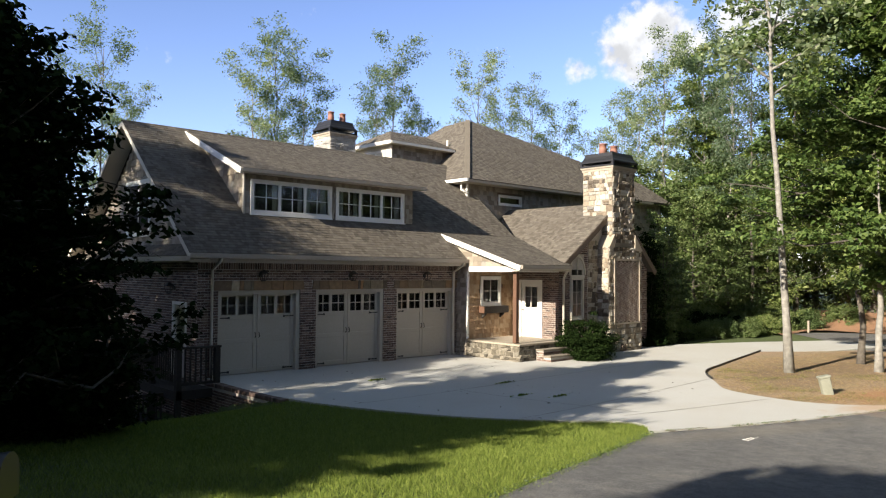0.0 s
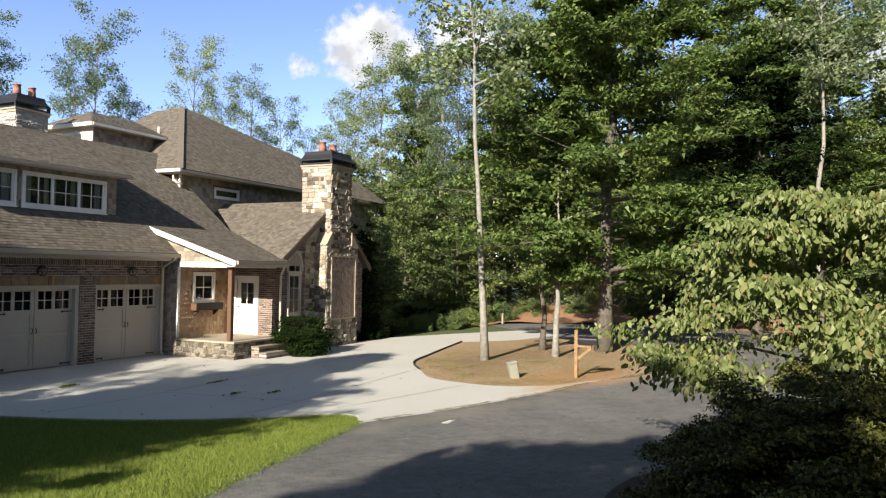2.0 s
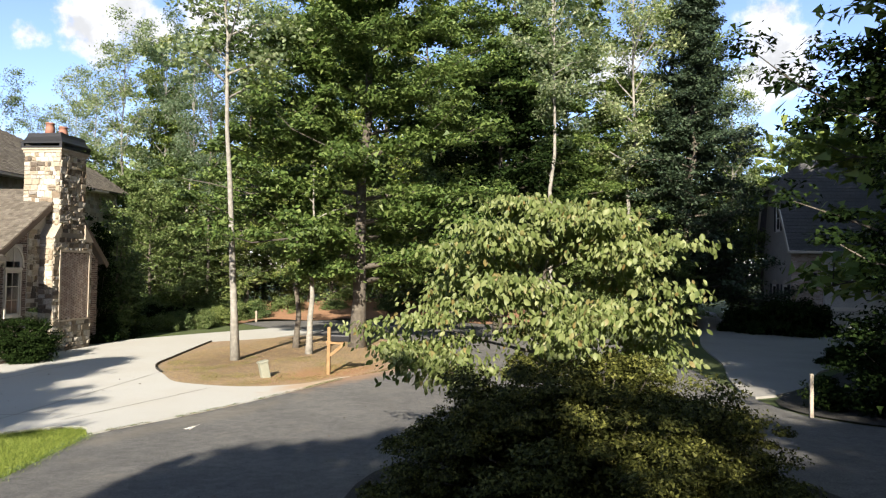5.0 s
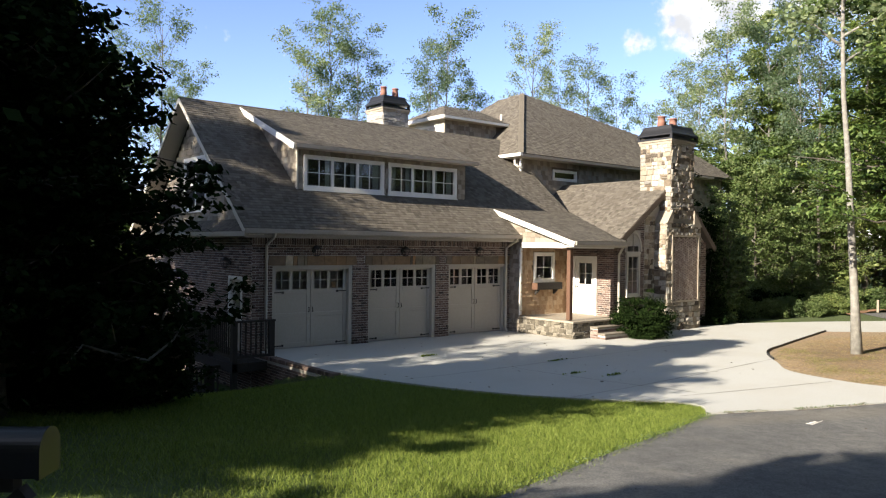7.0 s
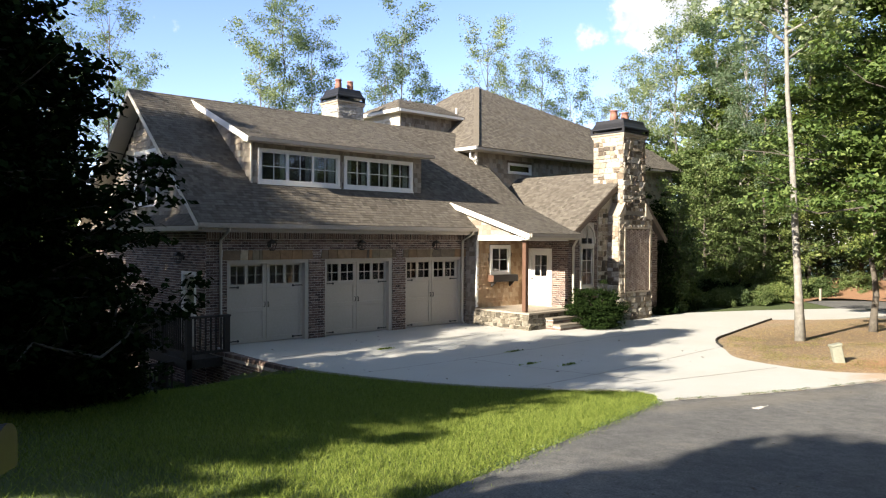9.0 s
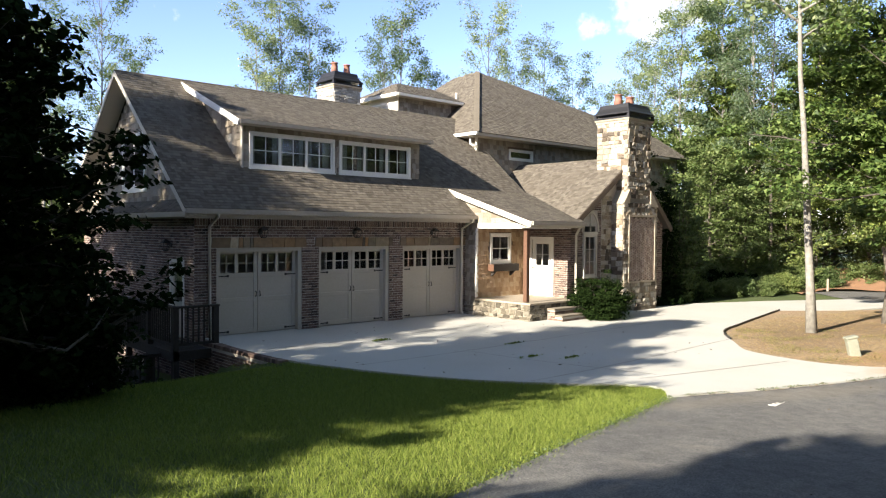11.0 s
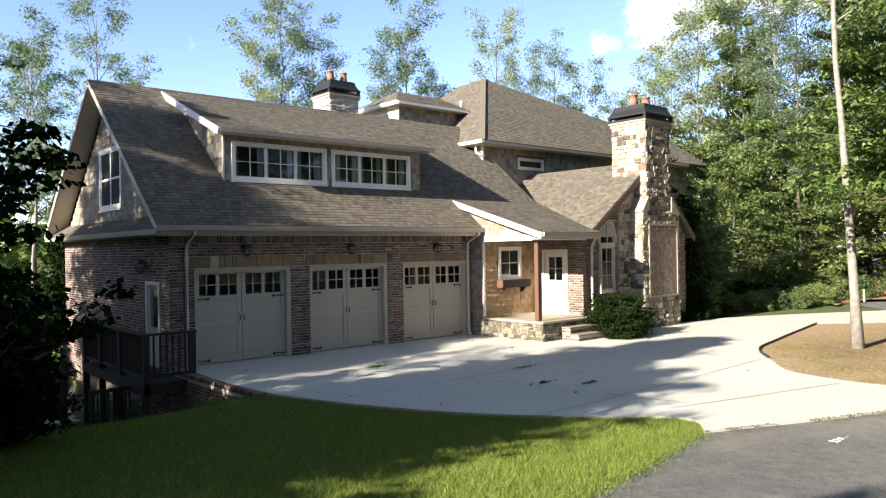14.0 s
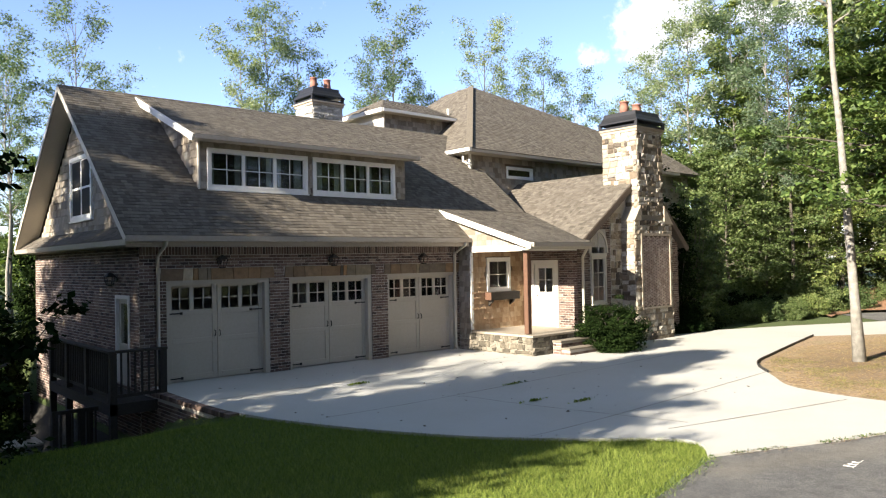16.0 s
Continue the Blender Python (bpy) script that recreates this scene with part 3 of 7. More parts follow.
def pave_z(x, y):
    """The lie of the land along the street and forecourt: level before the doors, climbing to the west."""
    s = -(x - 0.2) * 0.905 - (y + 13.9) * 0.425
    ramp = 0.089 * (s if s > 8 else math.log1p(math.exp(s / 1.5)) * 1.5)
    ramp = min(ramp, 2.2 + 0.02 * max(s, 0))
    ramp *= 1 - sm((y + 9) / 8) * sm((-x - 4) / 6) * 0.9
    return 0.10 * sm((-7 - y) / 6) + ramp


def ground_z(x, y):
    """The same with the lawn that falls away to the deck."""
    z = pave_z(x, y)
    z -= 1.45 * sm((y + 5.5) / 6) * sm((-3.02 - x) / 0.6)
    z -= 0.8 * sm((y + 2.2) / 2.4) * sm((-3.0 - x) / 0.5) * (1 - sm((-4.4 - x) / 0.9))
    z -= 0.45 * sm((y + 7.0) / 6) * sm((-3.3 - x) / 3.5)
    z -= 1.0 * sm((y - 4) / 8) * sm((-2.5 - x) / 4)
    return z


def terrain(name, xs, ys, lift, mat, keep=None, thick=0.0):
    V, F, idx = [], [], {}
    for j, y in enumerate(ys):
        for i, x in enumerate(xs):
            idx[i, j] = len(V)
            V.append((x, y, ground_z(x, y) + lift))
    for j in range(len(ys) - 1):
        for i in range(len(xs) - 1):
            F.append((idx[i, j], idx[i + 1, j], idx[i + 1, j + 1], idx[i, j + 1]))
    return V, F


def spaced(stops):
    out = []
    for a, b, step in stops:
        n = max(1, round((b - a) / step))
        out += [a + (b - a) * k / n for k in range(n)]
    out.append(stops[-1][1])
    return out


def draped(outline, lift, thick, cell=0.5):
    """A slab over the outline (x, y), draped on the land: grid cells cut to the outline, with a rim."""
    bm = bmesh.new()
    vs = [bm.verts.new((x, y, 0)) for x, y in outline]
    bm.faces.new(vs)
    x0, x1 = min(p[0] for p in outline), max(p[0] for p in outline)
    y0, y1 = min(p[1] for p in outline), max(p[1] for p in outline)
    k = math.ceil(x0 / cell) * cell
    while k < x1:
        bmesh.ops.bisect_plane(bm, geom=bm.verts[:] + bm.edges[:] + bm.faces[:], plane_co=(k, 0, 0), plane_no=(1, 0, 0))
        k += cell
    k = math.ceil(y0 / cell) * cell
    while k < y1:
        bmesh.ops.bisect_plane(bm, geom=bm.verts[:] + bm.edges[:] + bm.faces[:], plane_co=(0, k, 0), plane_no=(0, 1, 0))
        k += cell
    for v in bm.verts:
        v.co.z = pave_z(v.co.x, v.co.y) + lift
    for f in bm.faces:
        f.normal_update()
        if f.normal.z < 0:
            f.normal_flip()
    if thick:
        rim = [e for e in bm.edges if len(e.link_faces) == 1]
        r = bmesh.ops.extrude_edge_only(bm, edges=rim)
        for v in (g for g in r["geom"] if isinstance(g, bmesh.types.BMVert)):
            v.co.z -= thick
    return bm


def smooth_line(pts, per=6, closed=False):
    """A rounded line through the points (Catmull-Rom)."""
    n, out = len(pts), []
    for i in range(n if closed else n - 1):
        p = [pts[(i + k) % n] if closed else pts[min(max(i + k, 0), n - 1)] for k in (-1, 0, 1, 2)]
        for k in range(per):
            t = k / per
            out.append(tuple(0.5 * (2 * b + (c - a) * t + (2 * a - 5 * b + 4 * c - d) * t * t + (3 * b - a - 3 * c + d) * t ** 3) for a, b, c, d in zip(*p)))
    if not closed:
        out.append(tuple(pts[-1]))
    return out


LAWN_EDGE = smooth_line([(-3.05, -0.75), (-3.05, -4.8), (-1.75, -8.5), (-0.6, -10.3), (0.25, -11.2), (0.35, -11.8), (-0.3, -12.3)], 5)
STREET_EDGE = smooth_line([(-0.3, -12.3), (1.9, -13.1), (3.6, -13.65), (5.8, -14.3), (8.0, -14.85)], 3)
ISLAND_S = smooth_line([(8.0, -14.75), (6.4, -14.0), (5.65, -12.9), (5.65, -11.9), (6.2, -10.6), (7.45, -9.65), (9.2, -8.45), (11.2, -7.95), (13.3, -7.5), (16.8, -6.8)], 4)
FAR_DRIVE = [(19.0, -8.6), (23.5, -9.6), (24.2, -6.7), (20.3, -4.7), (17.0, -3.3), (14.5, -2.95), (12.0, -2.95), (9.3, -2.95), (9.3, -0.5), (6.7, -0.5), (6.7, 0.6), (-2.85, 0.6), (-2.85, 0.05), (-3.05, 0.05)]
DRIVE = LAWN_EDGE + STREET_EDGE[1:] + ISLAND_S[1:] + FAR_DRIVE

gx = spaced([(-600, -80, 130), (-80, -24, 7), (-24, 30, 0.6), (30, 90, 6), (90, 600, 130)])
gy = spaced([(-600, -90, 130), (-90, -32, 6), (-32, 12, 0.6), (12, 90, 6), (90, 600, 130)])
ground = part("ground", terrain("ground", gx, gy, -0.05, M_GROUND), M_GROUND, None, "", True)
tagged(ground, "grassy woodland ground that rises towards the street", "ground", kind="structure")

drive = part("driveway", draped(DRIVE, 0.0, 0.16, 1.0), M_CONCRETE)
tagged(drive, "pale broom-finished concrete driveway with dark control joints", "driveway", kind="structure")

ROAD = [(-60, -44), (-30, -27.5)] + smooth_line([(-22, -19.2), (-14, -16.5), (-6.9, -14.3), (-4.3, -13.45), (-0.3, -12.35)], 3)
ROAD += STREET_EDGE[1:] + smooth_line([(9.5, -15.6), (13, -16.4), (17.5, -15.6), (20, -12.5), (20.5, -9.2)], 3) + [(23.7, -9.4), (24.4, -6.5)]
ROAD += smooth_line([(27, -4.0), (29.5, -5.0), (31.4, -9.5), (31.6, -14), (29, -19.5), (22, -23.5), (14, -24.8), (7.5, -25.2), (3.4, -25.5), (0.6, -26.9), (-4, -27.6), (-9, -27.2), (-14, -27)], 3) + [(-28, -36), (-56, -52)]
road = part("road", draped(ROAD, -0.025, 0.0, 1.2), M_ASPHALT)
tagged(road, "worn grey asphalt street with patches and hairline cracks", "road", kind="structure")

ISLAND = ISLAND_S + [(18.8, -8.5), (20.3, -9.3)] + smooth_line([(19.8, -12.4), (17.3, -15.4), (13, -16.2), (9.5, -15.4), (8.0, -14.85)], 3)
island = part("planting_island", draped(ISLAND, 0.0, 0.1, 1.0), M_SOIL)
tagged(island, "bare island of brown soil, straw and thin grass", "ground", kind="structure")

# control joints, black edging, leaf litter and weeds on the drive
def groove(a, b, w=0.028):
    a, b = Vector((*a, 0)), Vector((*b, 0))
    n = max(2, int((b - a).length / 0.5))
    side = Vector((-(b - a).y, (b - a).x, 0)).normalized() * w / 2
    V = []
    for i in range(n + 1):
        p = a + (b - a) * i / n
        k = 0.6 + 0.4 * noise.noise(p * 2.3)
        for q in (p - side * k, p + side * k):
            V.append((q.x, q.y, ground_z(q.x, q.y) + 0.005))
    return V, [(2 * i, 2 * i + 2, 2 * i + 3, 2 * i + 1) for i in range(n)]


for a, b in (((-2.3, -6.05), (9.6, -5.75)), ((-0.9, -9.75), (8.0, -9.27)), ((0.95, -10.95), (5.3, -12.0)), ((-2.9, -2.75), (6.5, -2.6)), ((1.05, -6.1), (1.6, -10.9))):
    part("control_joint", groove(a, b), M_JOINT, drive)
line = [p for p in ISLAND_S if p[1] > -9.4]
for i in range(len(line) - 1):
    (x0, y0), (x1, y1) = line[i], line[i + 1]
    bm = beam(bmesh.new(), (x0, y0, ground_z(x0, y0) + 0.03), (x1, y1, ground_z(x1, y1) + 0.03), 0.022, 0.07)
    part("edging_strip", bm, M_BLACK, island, "black landscape edging")


def scatter(name, label, spots, size, mat, seed, tall=0.02):
    """Loose small leaves or sprigs lying about, joined."""
    rg = random.Random(seed)
    V, F = [], []
    for x, y in spots:
        s = size * rg.uniform(0.5, 1.4)
        t = rg.uniform(0, 6.28)
        z = ground_z(x, y) + 0.012
        c, d = math.cos(t) * s, math.sin(t) * s
        k = len(V)
        V += [(x - c, y - d, z), (x + d * 0.5, y - c * 0.5, z + tall * rg.random()), (x + c, y + d, z + tall * rg.random()), (x - d * 0.5, y + c * 0.5, z)]
        F.append((k, k + 1, k + 2, k + 3))
    return tagged(part(name, (V, F), mat), label, "litter", kind="stuff")


_r = random.Random(5)
scatter("leaf_litter", "scattered dry brown leaves on the drive", [(_r.uniform(-2.5, 9), _r.uniform(-10.5, -1)) for _ in range(120)], 0.035, M_JOINT, 6)
scatter("road_debris", "bits of leaf and grit on the street", [(_r.uniform(-7, 9), _r.uniform(-20, -14)) for _ in range(90)], 0.025, M_JOINT, 7)
spots = []
for cx, cy in ((1.62, -7.6), (0.45, -3.3), (2.9, -5.9), (2.2, -8.3)):
    spots += [(cx + _r.gauss(0, 0.16), cy + _r.gauss(0, 0.03)) for _ in range(50)]
scatter("joint_weeds", "tufts of grass growing from the joints", spots, 0.03, M_GRASS, 8, 0.05)
wd = []
for i in range(1300):
    t = _r.random()
    x = -7.0 + 14.5 * t
    y = np.interp(x, [-14, -6.9, -4.3, -0.3, 1.9, 3.6, 5.8, 8.0], [-16.5, -14.3, -13.45, -12.35, -13.12, -13.67, -14.32, -14.87])
    if noise.noise((x * 1.3, 0, 0)) > -0.15 or x < -0.3:
        wd.append((x, y + _r.gauss(-0.03, 0.04 if x > -0.3 else 0.07)))
scatter("kerb_weeds", "ragged weeds and dirt along the road edge", wd, 0.014, M_LEAF_DEEP, 9, 0.025)
scatter("kerb_dirt", "crumbs of soil washed along the road edge", [(x + _r.gauss(0, 0.05), y + _r.gauss(-0.03, 0.05)) for x, y in wd * 2 if x > -0.3], 0.014, M_SOIL, 10, 0.004)
mk = []
line = []
for i in range(61):
    a = i / 60 * 6 * math.pi
    line.append((0.40 + 0.40 * i / 60 + 0.045 * math.sin(a), -13.75 + 0.02 * i / 60 - 0.068 * (1 - 0.45 * i / 60) * math.cos(a)))
line.append((0.94, -13.75))
for (x, y), (x1, y1) in zip(line, line[1:]):
    mk.append(beam(bmesh.new(), (x, y, ground_z(x, y) - 0.017), (x1, y1, ground_z(x1, y1) - 0.017), 0.009, 0.006))
V, F = [], []
for bm in mk:
    o = len(V)
    bm.verts.index_update()
    V += [tuple(v.co) for v in bm.verts]
    F += [tuple(v.index + o for v in f.verts) for f in bm.faces]
    bm.free()
tagged(part("road_marking", (V, F), M_PAINTMARK), "small white sprayed survey mark on the asphalt", "marking", kind="structure")

# ---- the house ----
house = thing("house", (3, 0, 0), "brown brick, stone and cedar-shake house with three-door garage wing", "house")


def holed(u0, u1, v0, v1, holes):
    """Rectangles that fill u0..u1 x v0..v1 but for the holes (u0, u1, v0, v1)."""
    us = sorted({u0, u1, *(min(max(h[k], u0), u1) for h in holes for k in (0, 1))})
    vs = sorted({v0, v1, *(min(max(h[k], v0), v1) for h in holes for k in (2, 3))})
    out = []
    for a, b in zip(us, us[1:]):
        run = None
        for c, d in zip(vs, vs[1:]):
            solid = not any(h[0] < (a + b) / 2 < h[1] and h[2] < (c + d) / 2 < h[3] for h in holes)
            if solid:
                run = (run[0], d) if run else (c, d)
            elif run:
                out.append((a, b, *run))
                run = None
        if run:
            out.append((a, b, *run))
    return out


def slab_with_holes(u0, u1, v0, v1, holes, put):
    """One welded slab with openings through it. put(u, v, side) gives the place of a corner."""
    us = sorted({u0, u1, *(min(max(h[k], u0), u1) for h in holes for k in (0, 1))})
    vs = sorted({v0, v1, *(min(max(h[k], v0), v1) for h in holes for k in (2, 3))})
    solid = {(i, j) for i in range(len(us) - 1) for j in range(len(vs) - 1)
             if not any(h[0] < (us[i] + us[i + 1]) / 2 < h[1] and h[2] < (vs[j] + vs[j + 1]) / 2 < h[3] for h in holes)}
    bm, made = bmesh.new(), {}

    def at(i, j, side):
        if (i, j, side) not in made:
            made[i, j, side] = bm.verts.new(put(us[i], vs[j], side))
        return made[i, j, side]

    for i, j in solid:
        ring = ((i, j), (i + 1, j), (i + 1, j + 1), (i, j + 1))
        bm.faces.new([at(*p, 0) for p in ring])
        bm.faces.new([at(*p, 1) for p in reversed(ring)])
        for (p, q), other in zip(zip(ring, ring[1:] + ring[:1]), ((i, j - 1), (i + 1, j), (i, j + 1), (i - 1, j))):
            if other not in solid:
                bm.faces.new((at(*q, 0), at(*p, 0), at(*p, 1), at(*q, 1)))
    return bm


def wall_y(name, x0, x1, y0, y1, z0, z1, holes, mat, parent, label=""):
    return part(name, slab_with_holes(x0, x1, z0, z1, holes, lambda u, v, s: (u, (y0, y1)[s], v)), mat, parent, label)


def wall_x(name, x0, x1, y0, y1, z0, z1, holes, mat, parent, label=""):
    return part(name, slab_with_holes(y0, y1, z0, z1, holes, lambda u, v, s: ((x0, x1)[s], u, v)), mat, parent, label)


def shingled(parent, name, pts, thick, seed, label="", expo=0.13):
    """A roof slope: a solid slab under courses of asphalt tabs. pts: eave left, eave right, then round."""
    p = [Vector(q) for q in pts]
    u = (p[1] - p[0]).normalized()
    n = u.cross(p[2] - p[0]).normalized()
    v = n.cross(u)
    slab = part(name, prism(bmesh.new(), p, -n * thick), M_ROOFBASE, parent, label or "brown asphalt shingle roof slope")
    poly = [((q - p[0]).dot(u), (q - p[0]).dot(v)) for q in p]
    g = course_field(p[0] + n * 0.004, u, v, poly, expo, (0.07, 0.19), 0.008, 0.003, seed)
    tagged(part("shingle_cover", g, M_ROOF, slab), kind="stuff")
    return slab


def window_at(parent, o, u, w, h, units, cols, rows, name="window", trim=0.09, frame=M_WHITE, sill=True, curtain=False, split=False, seed=0):
    """A window in the wall plane at o (lower left), along u: casing, sashes with muntins, panes and sill."""
    o, u = Vector(o), Vector(u).normalized()
    v = Vector((0, 0, 1))
    n = u.cross(v)
    win = new(name)
    win.empty_display_size = 0.1
    win.parent = parent
    win.matrix_parent_inverse = world_of(parent).inverted()
    win.matrix_basis = Matrix.Translation(o)

    def bar(bm, a0, a1, b0, b1, d0, d1):
        prism(bm, [o + u * a0 + v * b0 + n * d0, o + u * a1 + v * b0 + n * d0, o + u * a1 + v * b1 + n * d0, o + u * a0 + v * b1 + n * d0], n * (d1 - d0))

    bm = bmesh.new()
    bar(bm, -trim, 0, -trim, h + trim, -0.05, 0.03)
    bar(bm, w, w + trim, -trim, h + trim, -0.05, 0.03)
    bar(bm, 0, w, h, h + trim, -0.05, 0.03)
    bar(bm, 0, w, -trim, 0, -0.05, 0.03)
    part("casing", bm, frame, win, "off-white painted casing")
    if sill:
        bm = bmesh.new()
        bar(bm, -trim - 0.02, w + trim + 0.02, -trim - 0.035, -trim, -0.04, 0.06)
        part("sill", bm, frame, win)
    uw = w / units
    for k in range(units):
        a, b = k * uw, (k + 1) * uw
        f = 0.035
        bm = bmesh.new()
        bar(bm, a, a + f + 0.01, 0, h, -0.06, 0.0)
        bar(bm, b - f - 0.01, b, 0, h, -0.06, 0.0)
        bar(bm, a + f, b - f, h - f, h, -0.06, 0.0)
        bar(bm, a + f, b - f, 0, f + 0.01, -0.06, 0.0)
        if split:
            bar(bm, a + f, b - f, h * 0.5 - 0.03, h * 0.5 + 0.03, -0.065, 0.0)
        sash = part("sash", bm, frame, win)
        bm = bmesh.new()
        for c in range(1, cols):
            x = a + f + (uw - 2 * f) * c / cols
            bar(bm, x - 0.011, x + 0.011, f, h - f, -0.045, -0.015)
        for r in range(1, rows):
            y = f + (h - 2 * f) * r / rows
            bar(bm, a + f, b - f, y - 0.011, y + 0.011, -0.044, -0.016)
        if cols * rows > 1:
            part("muntins", bm, frame, sash)
        bm = bmesh.new()
        bar(bm, a + 0.02, b - 0.02, 0.02, h - 0.02, -0.034, -0.028)
        pane = part("pane", bm, M_GLASS, sash, "clear glass pane")
        pane.visible_shadow = False
        if curtain:
            rng = random.Random(seed * 31 + k)
            for side in (0, 1):
                wd = uw * rng.uniform(0.16, 0.34)
                x0 = a + 0.02 if side == 0 else b - 0.02 - wd
                V, F = [], []
                m = 14
                for i in range(m + 1):
                    x = x0 + wd * i / m
                    d = -0.16 + 0.025 * math.sin(i * 2.1 + k)
                    V += [o + u * x + v * 0.0 + n * d, o + u * x + v * h + n * d]
                F = [(2 * i, 2 * i + 2, 2 * i + 3, 2 * i + 1) for i in range(m)]
                part("curtain", (V, F), M_CURTAIN, win, "pale pleated curtain", True)
    return win


# garage front
OPEN = [(-2.68, 0.0), (0.58, 3.26), (3.84, 6.52)]
HEAD = 2.45
front = wall_y("garage_front_wall", -3.3, 6.70, 0.0, 0.25, 0.0, 3.42, [(a, b, -1, HEAD) for a, b in OPEN], M_MORTAR_PALE, house, "brown brick front wall of the garage")
part("front_footing", boxes((-3.3, 6.70, 0.0, 0.25, -2.6, 0.0)), M_MORTAR, house)
for k, (a, b) in enumerate(OPEN):
    # arched look of uneven lintel stones over each door
    rng = random.Random(20 + k)
    x, lean0 = a - 0.15, 0.03
    while x < b + 0.13:
        w = min(rng.choice((0.12, 0.28, 0.36, 0.45, 0.6, 0.5)) * rng.uniform(0.8, 1.2), b + 0.15 - x)
        if b + 0.15 - x - w < 0.1:
            w = b + 0.15 - x
        lean1 = rng.uniform(-0.05, 0.05)
        q = [(x + 0.006, -0.03, HEAD), (x + w - 0.006, -0.03, HEAD), (x + w - 0.006 + lean1, -0.03, HEAD + 0.285), (x + 0.006 + lean0, -0.03, HEAD + 0.285)]
        part("lintel_stone", prism(bmesh.new(), q, (0, 0.24, 0)), M_LINTEL, front, "rough-cut lintel stone")
        x, lean0 = x + w, lean1
holes = [(a + 3.3 - 0.145, b + 3.3 + 0.145, HEAD - 0.02, HEAD + 0.26) for a, b in OPEN] + [(a + 3.3, b + 3.3, -1, HEAD + 0.01) for a, b in OPEN]
brick_field(front, (-3.3, 0, 0), (1, 0, 0), (0, 0, 1), [(0, 0), (10.0, 0), (10.0, 3.05), (0, 3.05)], holes, (0, 5.0, 0, 2.5), seed=3)
sold = [block_geo(Vector((-3.3, 0, 3.05)), Vector((1, 0, 0)), Vector((0, 0, 1)), Vector((0, -1, 0)), i * 0.0762 + 0.008, i * 0.0762 + 0.068, 0.008, 0.205, 0.012, 0.005) for i in range(131)]
tagged(part("soldier_course", join_geo(sold), M_BRICK, front, "upright brick course under the eave"), kind="stuff")


def strap_hinge(parent, x, z, way, y):
    bm = boxes((min(x, x + way * 0.30), max(x, x + way * 0.30), y - 0.012, y, z - 0.016, z + 0.016))
    box(bm, min(x + way * 0.29, x + way * 0.36), max(x + way * 0.29, x + way * 0.36), y - 0.014, y, z - 0.032, z + 0.032, 0.008)
    part("strap_hinge", bm, M_BLACK, parent, "black iron strap hinge")


def garage_door(a, b):
    w = b - a
    d = thing("garage_door", (a, 0.2, 0), "closed cream carriage-style garage door with square windows", "garage door", "three garage doors")
    y = 0.20
    t = 0.085
    part("jamb", boxes((a, a + t, 0.03, 0.24, 0, HEAD), (b - t - 0.03, b, 0.03, 0.24, 0, HEAD), (a + t, b - t - 0.03, 0.03, 0.24, HEAD - 0.11, HEAD)), M_DOORPAINT, d, "cream painted jamb and head")
    x0, x1, z1 = a + t, b - t - 0.03, HEAD - 0.11
    zw0, zw1 = 1.74, 2.27
    mid = (x0 + x1) / 2
    wins = []
    for lo, hi in ((x0 + 0.06, mid - 0.09), (mid + 0.09, x1 - 0.06)):
        m = (lo + hi) / 2
        wins += [(lo, m - 0.05), (m + 0.05, hi)]
    part("slab", boxes(*[(p, q, y, y + 0.045, c, e) for p, q, c, e in holed(x0, x1, 0.02, z1, [(p, q, zw0, zw1) for p, q in wins])]), M_DOORPAINT, d, "cream painted door slab")
    bm = bmesh.new()
    for lo, hi in ((x0, mid - 0.012), (mid + 0.012, x1)):
        for (p, q, c, e) in ((lo, lo + 0.11, 0.03, z1 - 0.01), (hi - 0.11, hi, 0.03, z1 - 0.01), (lo + 0.11, hi - 0.11, 0.03, 0.17), (lo + 0.11, hi - 0.11, 0.92, 1.04), (lo + 0.11, hi - 0.11, 1.60, zw0 - 0.02)):
            box(bm, p, q, y - 0.024, y, c, e, 0.004)
    part("overlay_boards", bm, M_DOORPAINT, d)
    for p, q in wins:
        wd = part("window", boxes((p, q, y + 0.018, y + 0.022, zw0, zw1)), M_GLASS, d, "square four-pane door window")
        wd.visible_shadow = False
        m, c = (p + q) / 2, (zw0 + zw1) / 2
        part("muntins", boxes((m - 0.014, m + 0.014, y - 0.012, y + 0.016, zw0, zw1), (p, q, y - 0.0115, y + 0.0155, c - 0.014, c + 0.014)), M_DOORPAINT, wd)
    for s in (-1, 1):
        x = mid + s * 0.065
        g = tube([(x, y - 0.024, 1.20), (x - s * 0.01, y - 0.07, 1.18), (x, y - 0.07, 1.07), (x, y - 0.024, 1.05)], [0.012, 0.012, 0.012, 0.012], 6)
        part("pull_handle", g, M_BLACK, d, "curved black pull handle", True)
    for z in (1.655, 0.10):
        strap_hinge(d, x0 + 0.01, z, 1, y - 0.024)
        strap_hinge(d, x1 - 0.01, z, -1, y - 0.024)
    return d


for a, b in OPEN:
    garage_door(a, b)

# west gable: brick below, pent roof, cedar shakes above
RIDGE_Y, RIDGE_Z, EAVE_Y, EAVE_Z = 4.72, 7.84, -0.55, 3.50
BACK_Y = 2 * RIDGE_Y - EAVE_Y
PITCH = (RIDGE_Z - EAVE_Z) / (RIDGE_Y - EAVE_Y)
SIDE_DOOR = (0.62, 1.60, 0.0, 2.12)
west = wall_x("garage_side_wall", -3.3, -3.05, 0.25, 9.4, -3.0, 3.5, [SIDE_DOOR], M_MORTAR_PALE, house, "brown brick side wall of the garage")
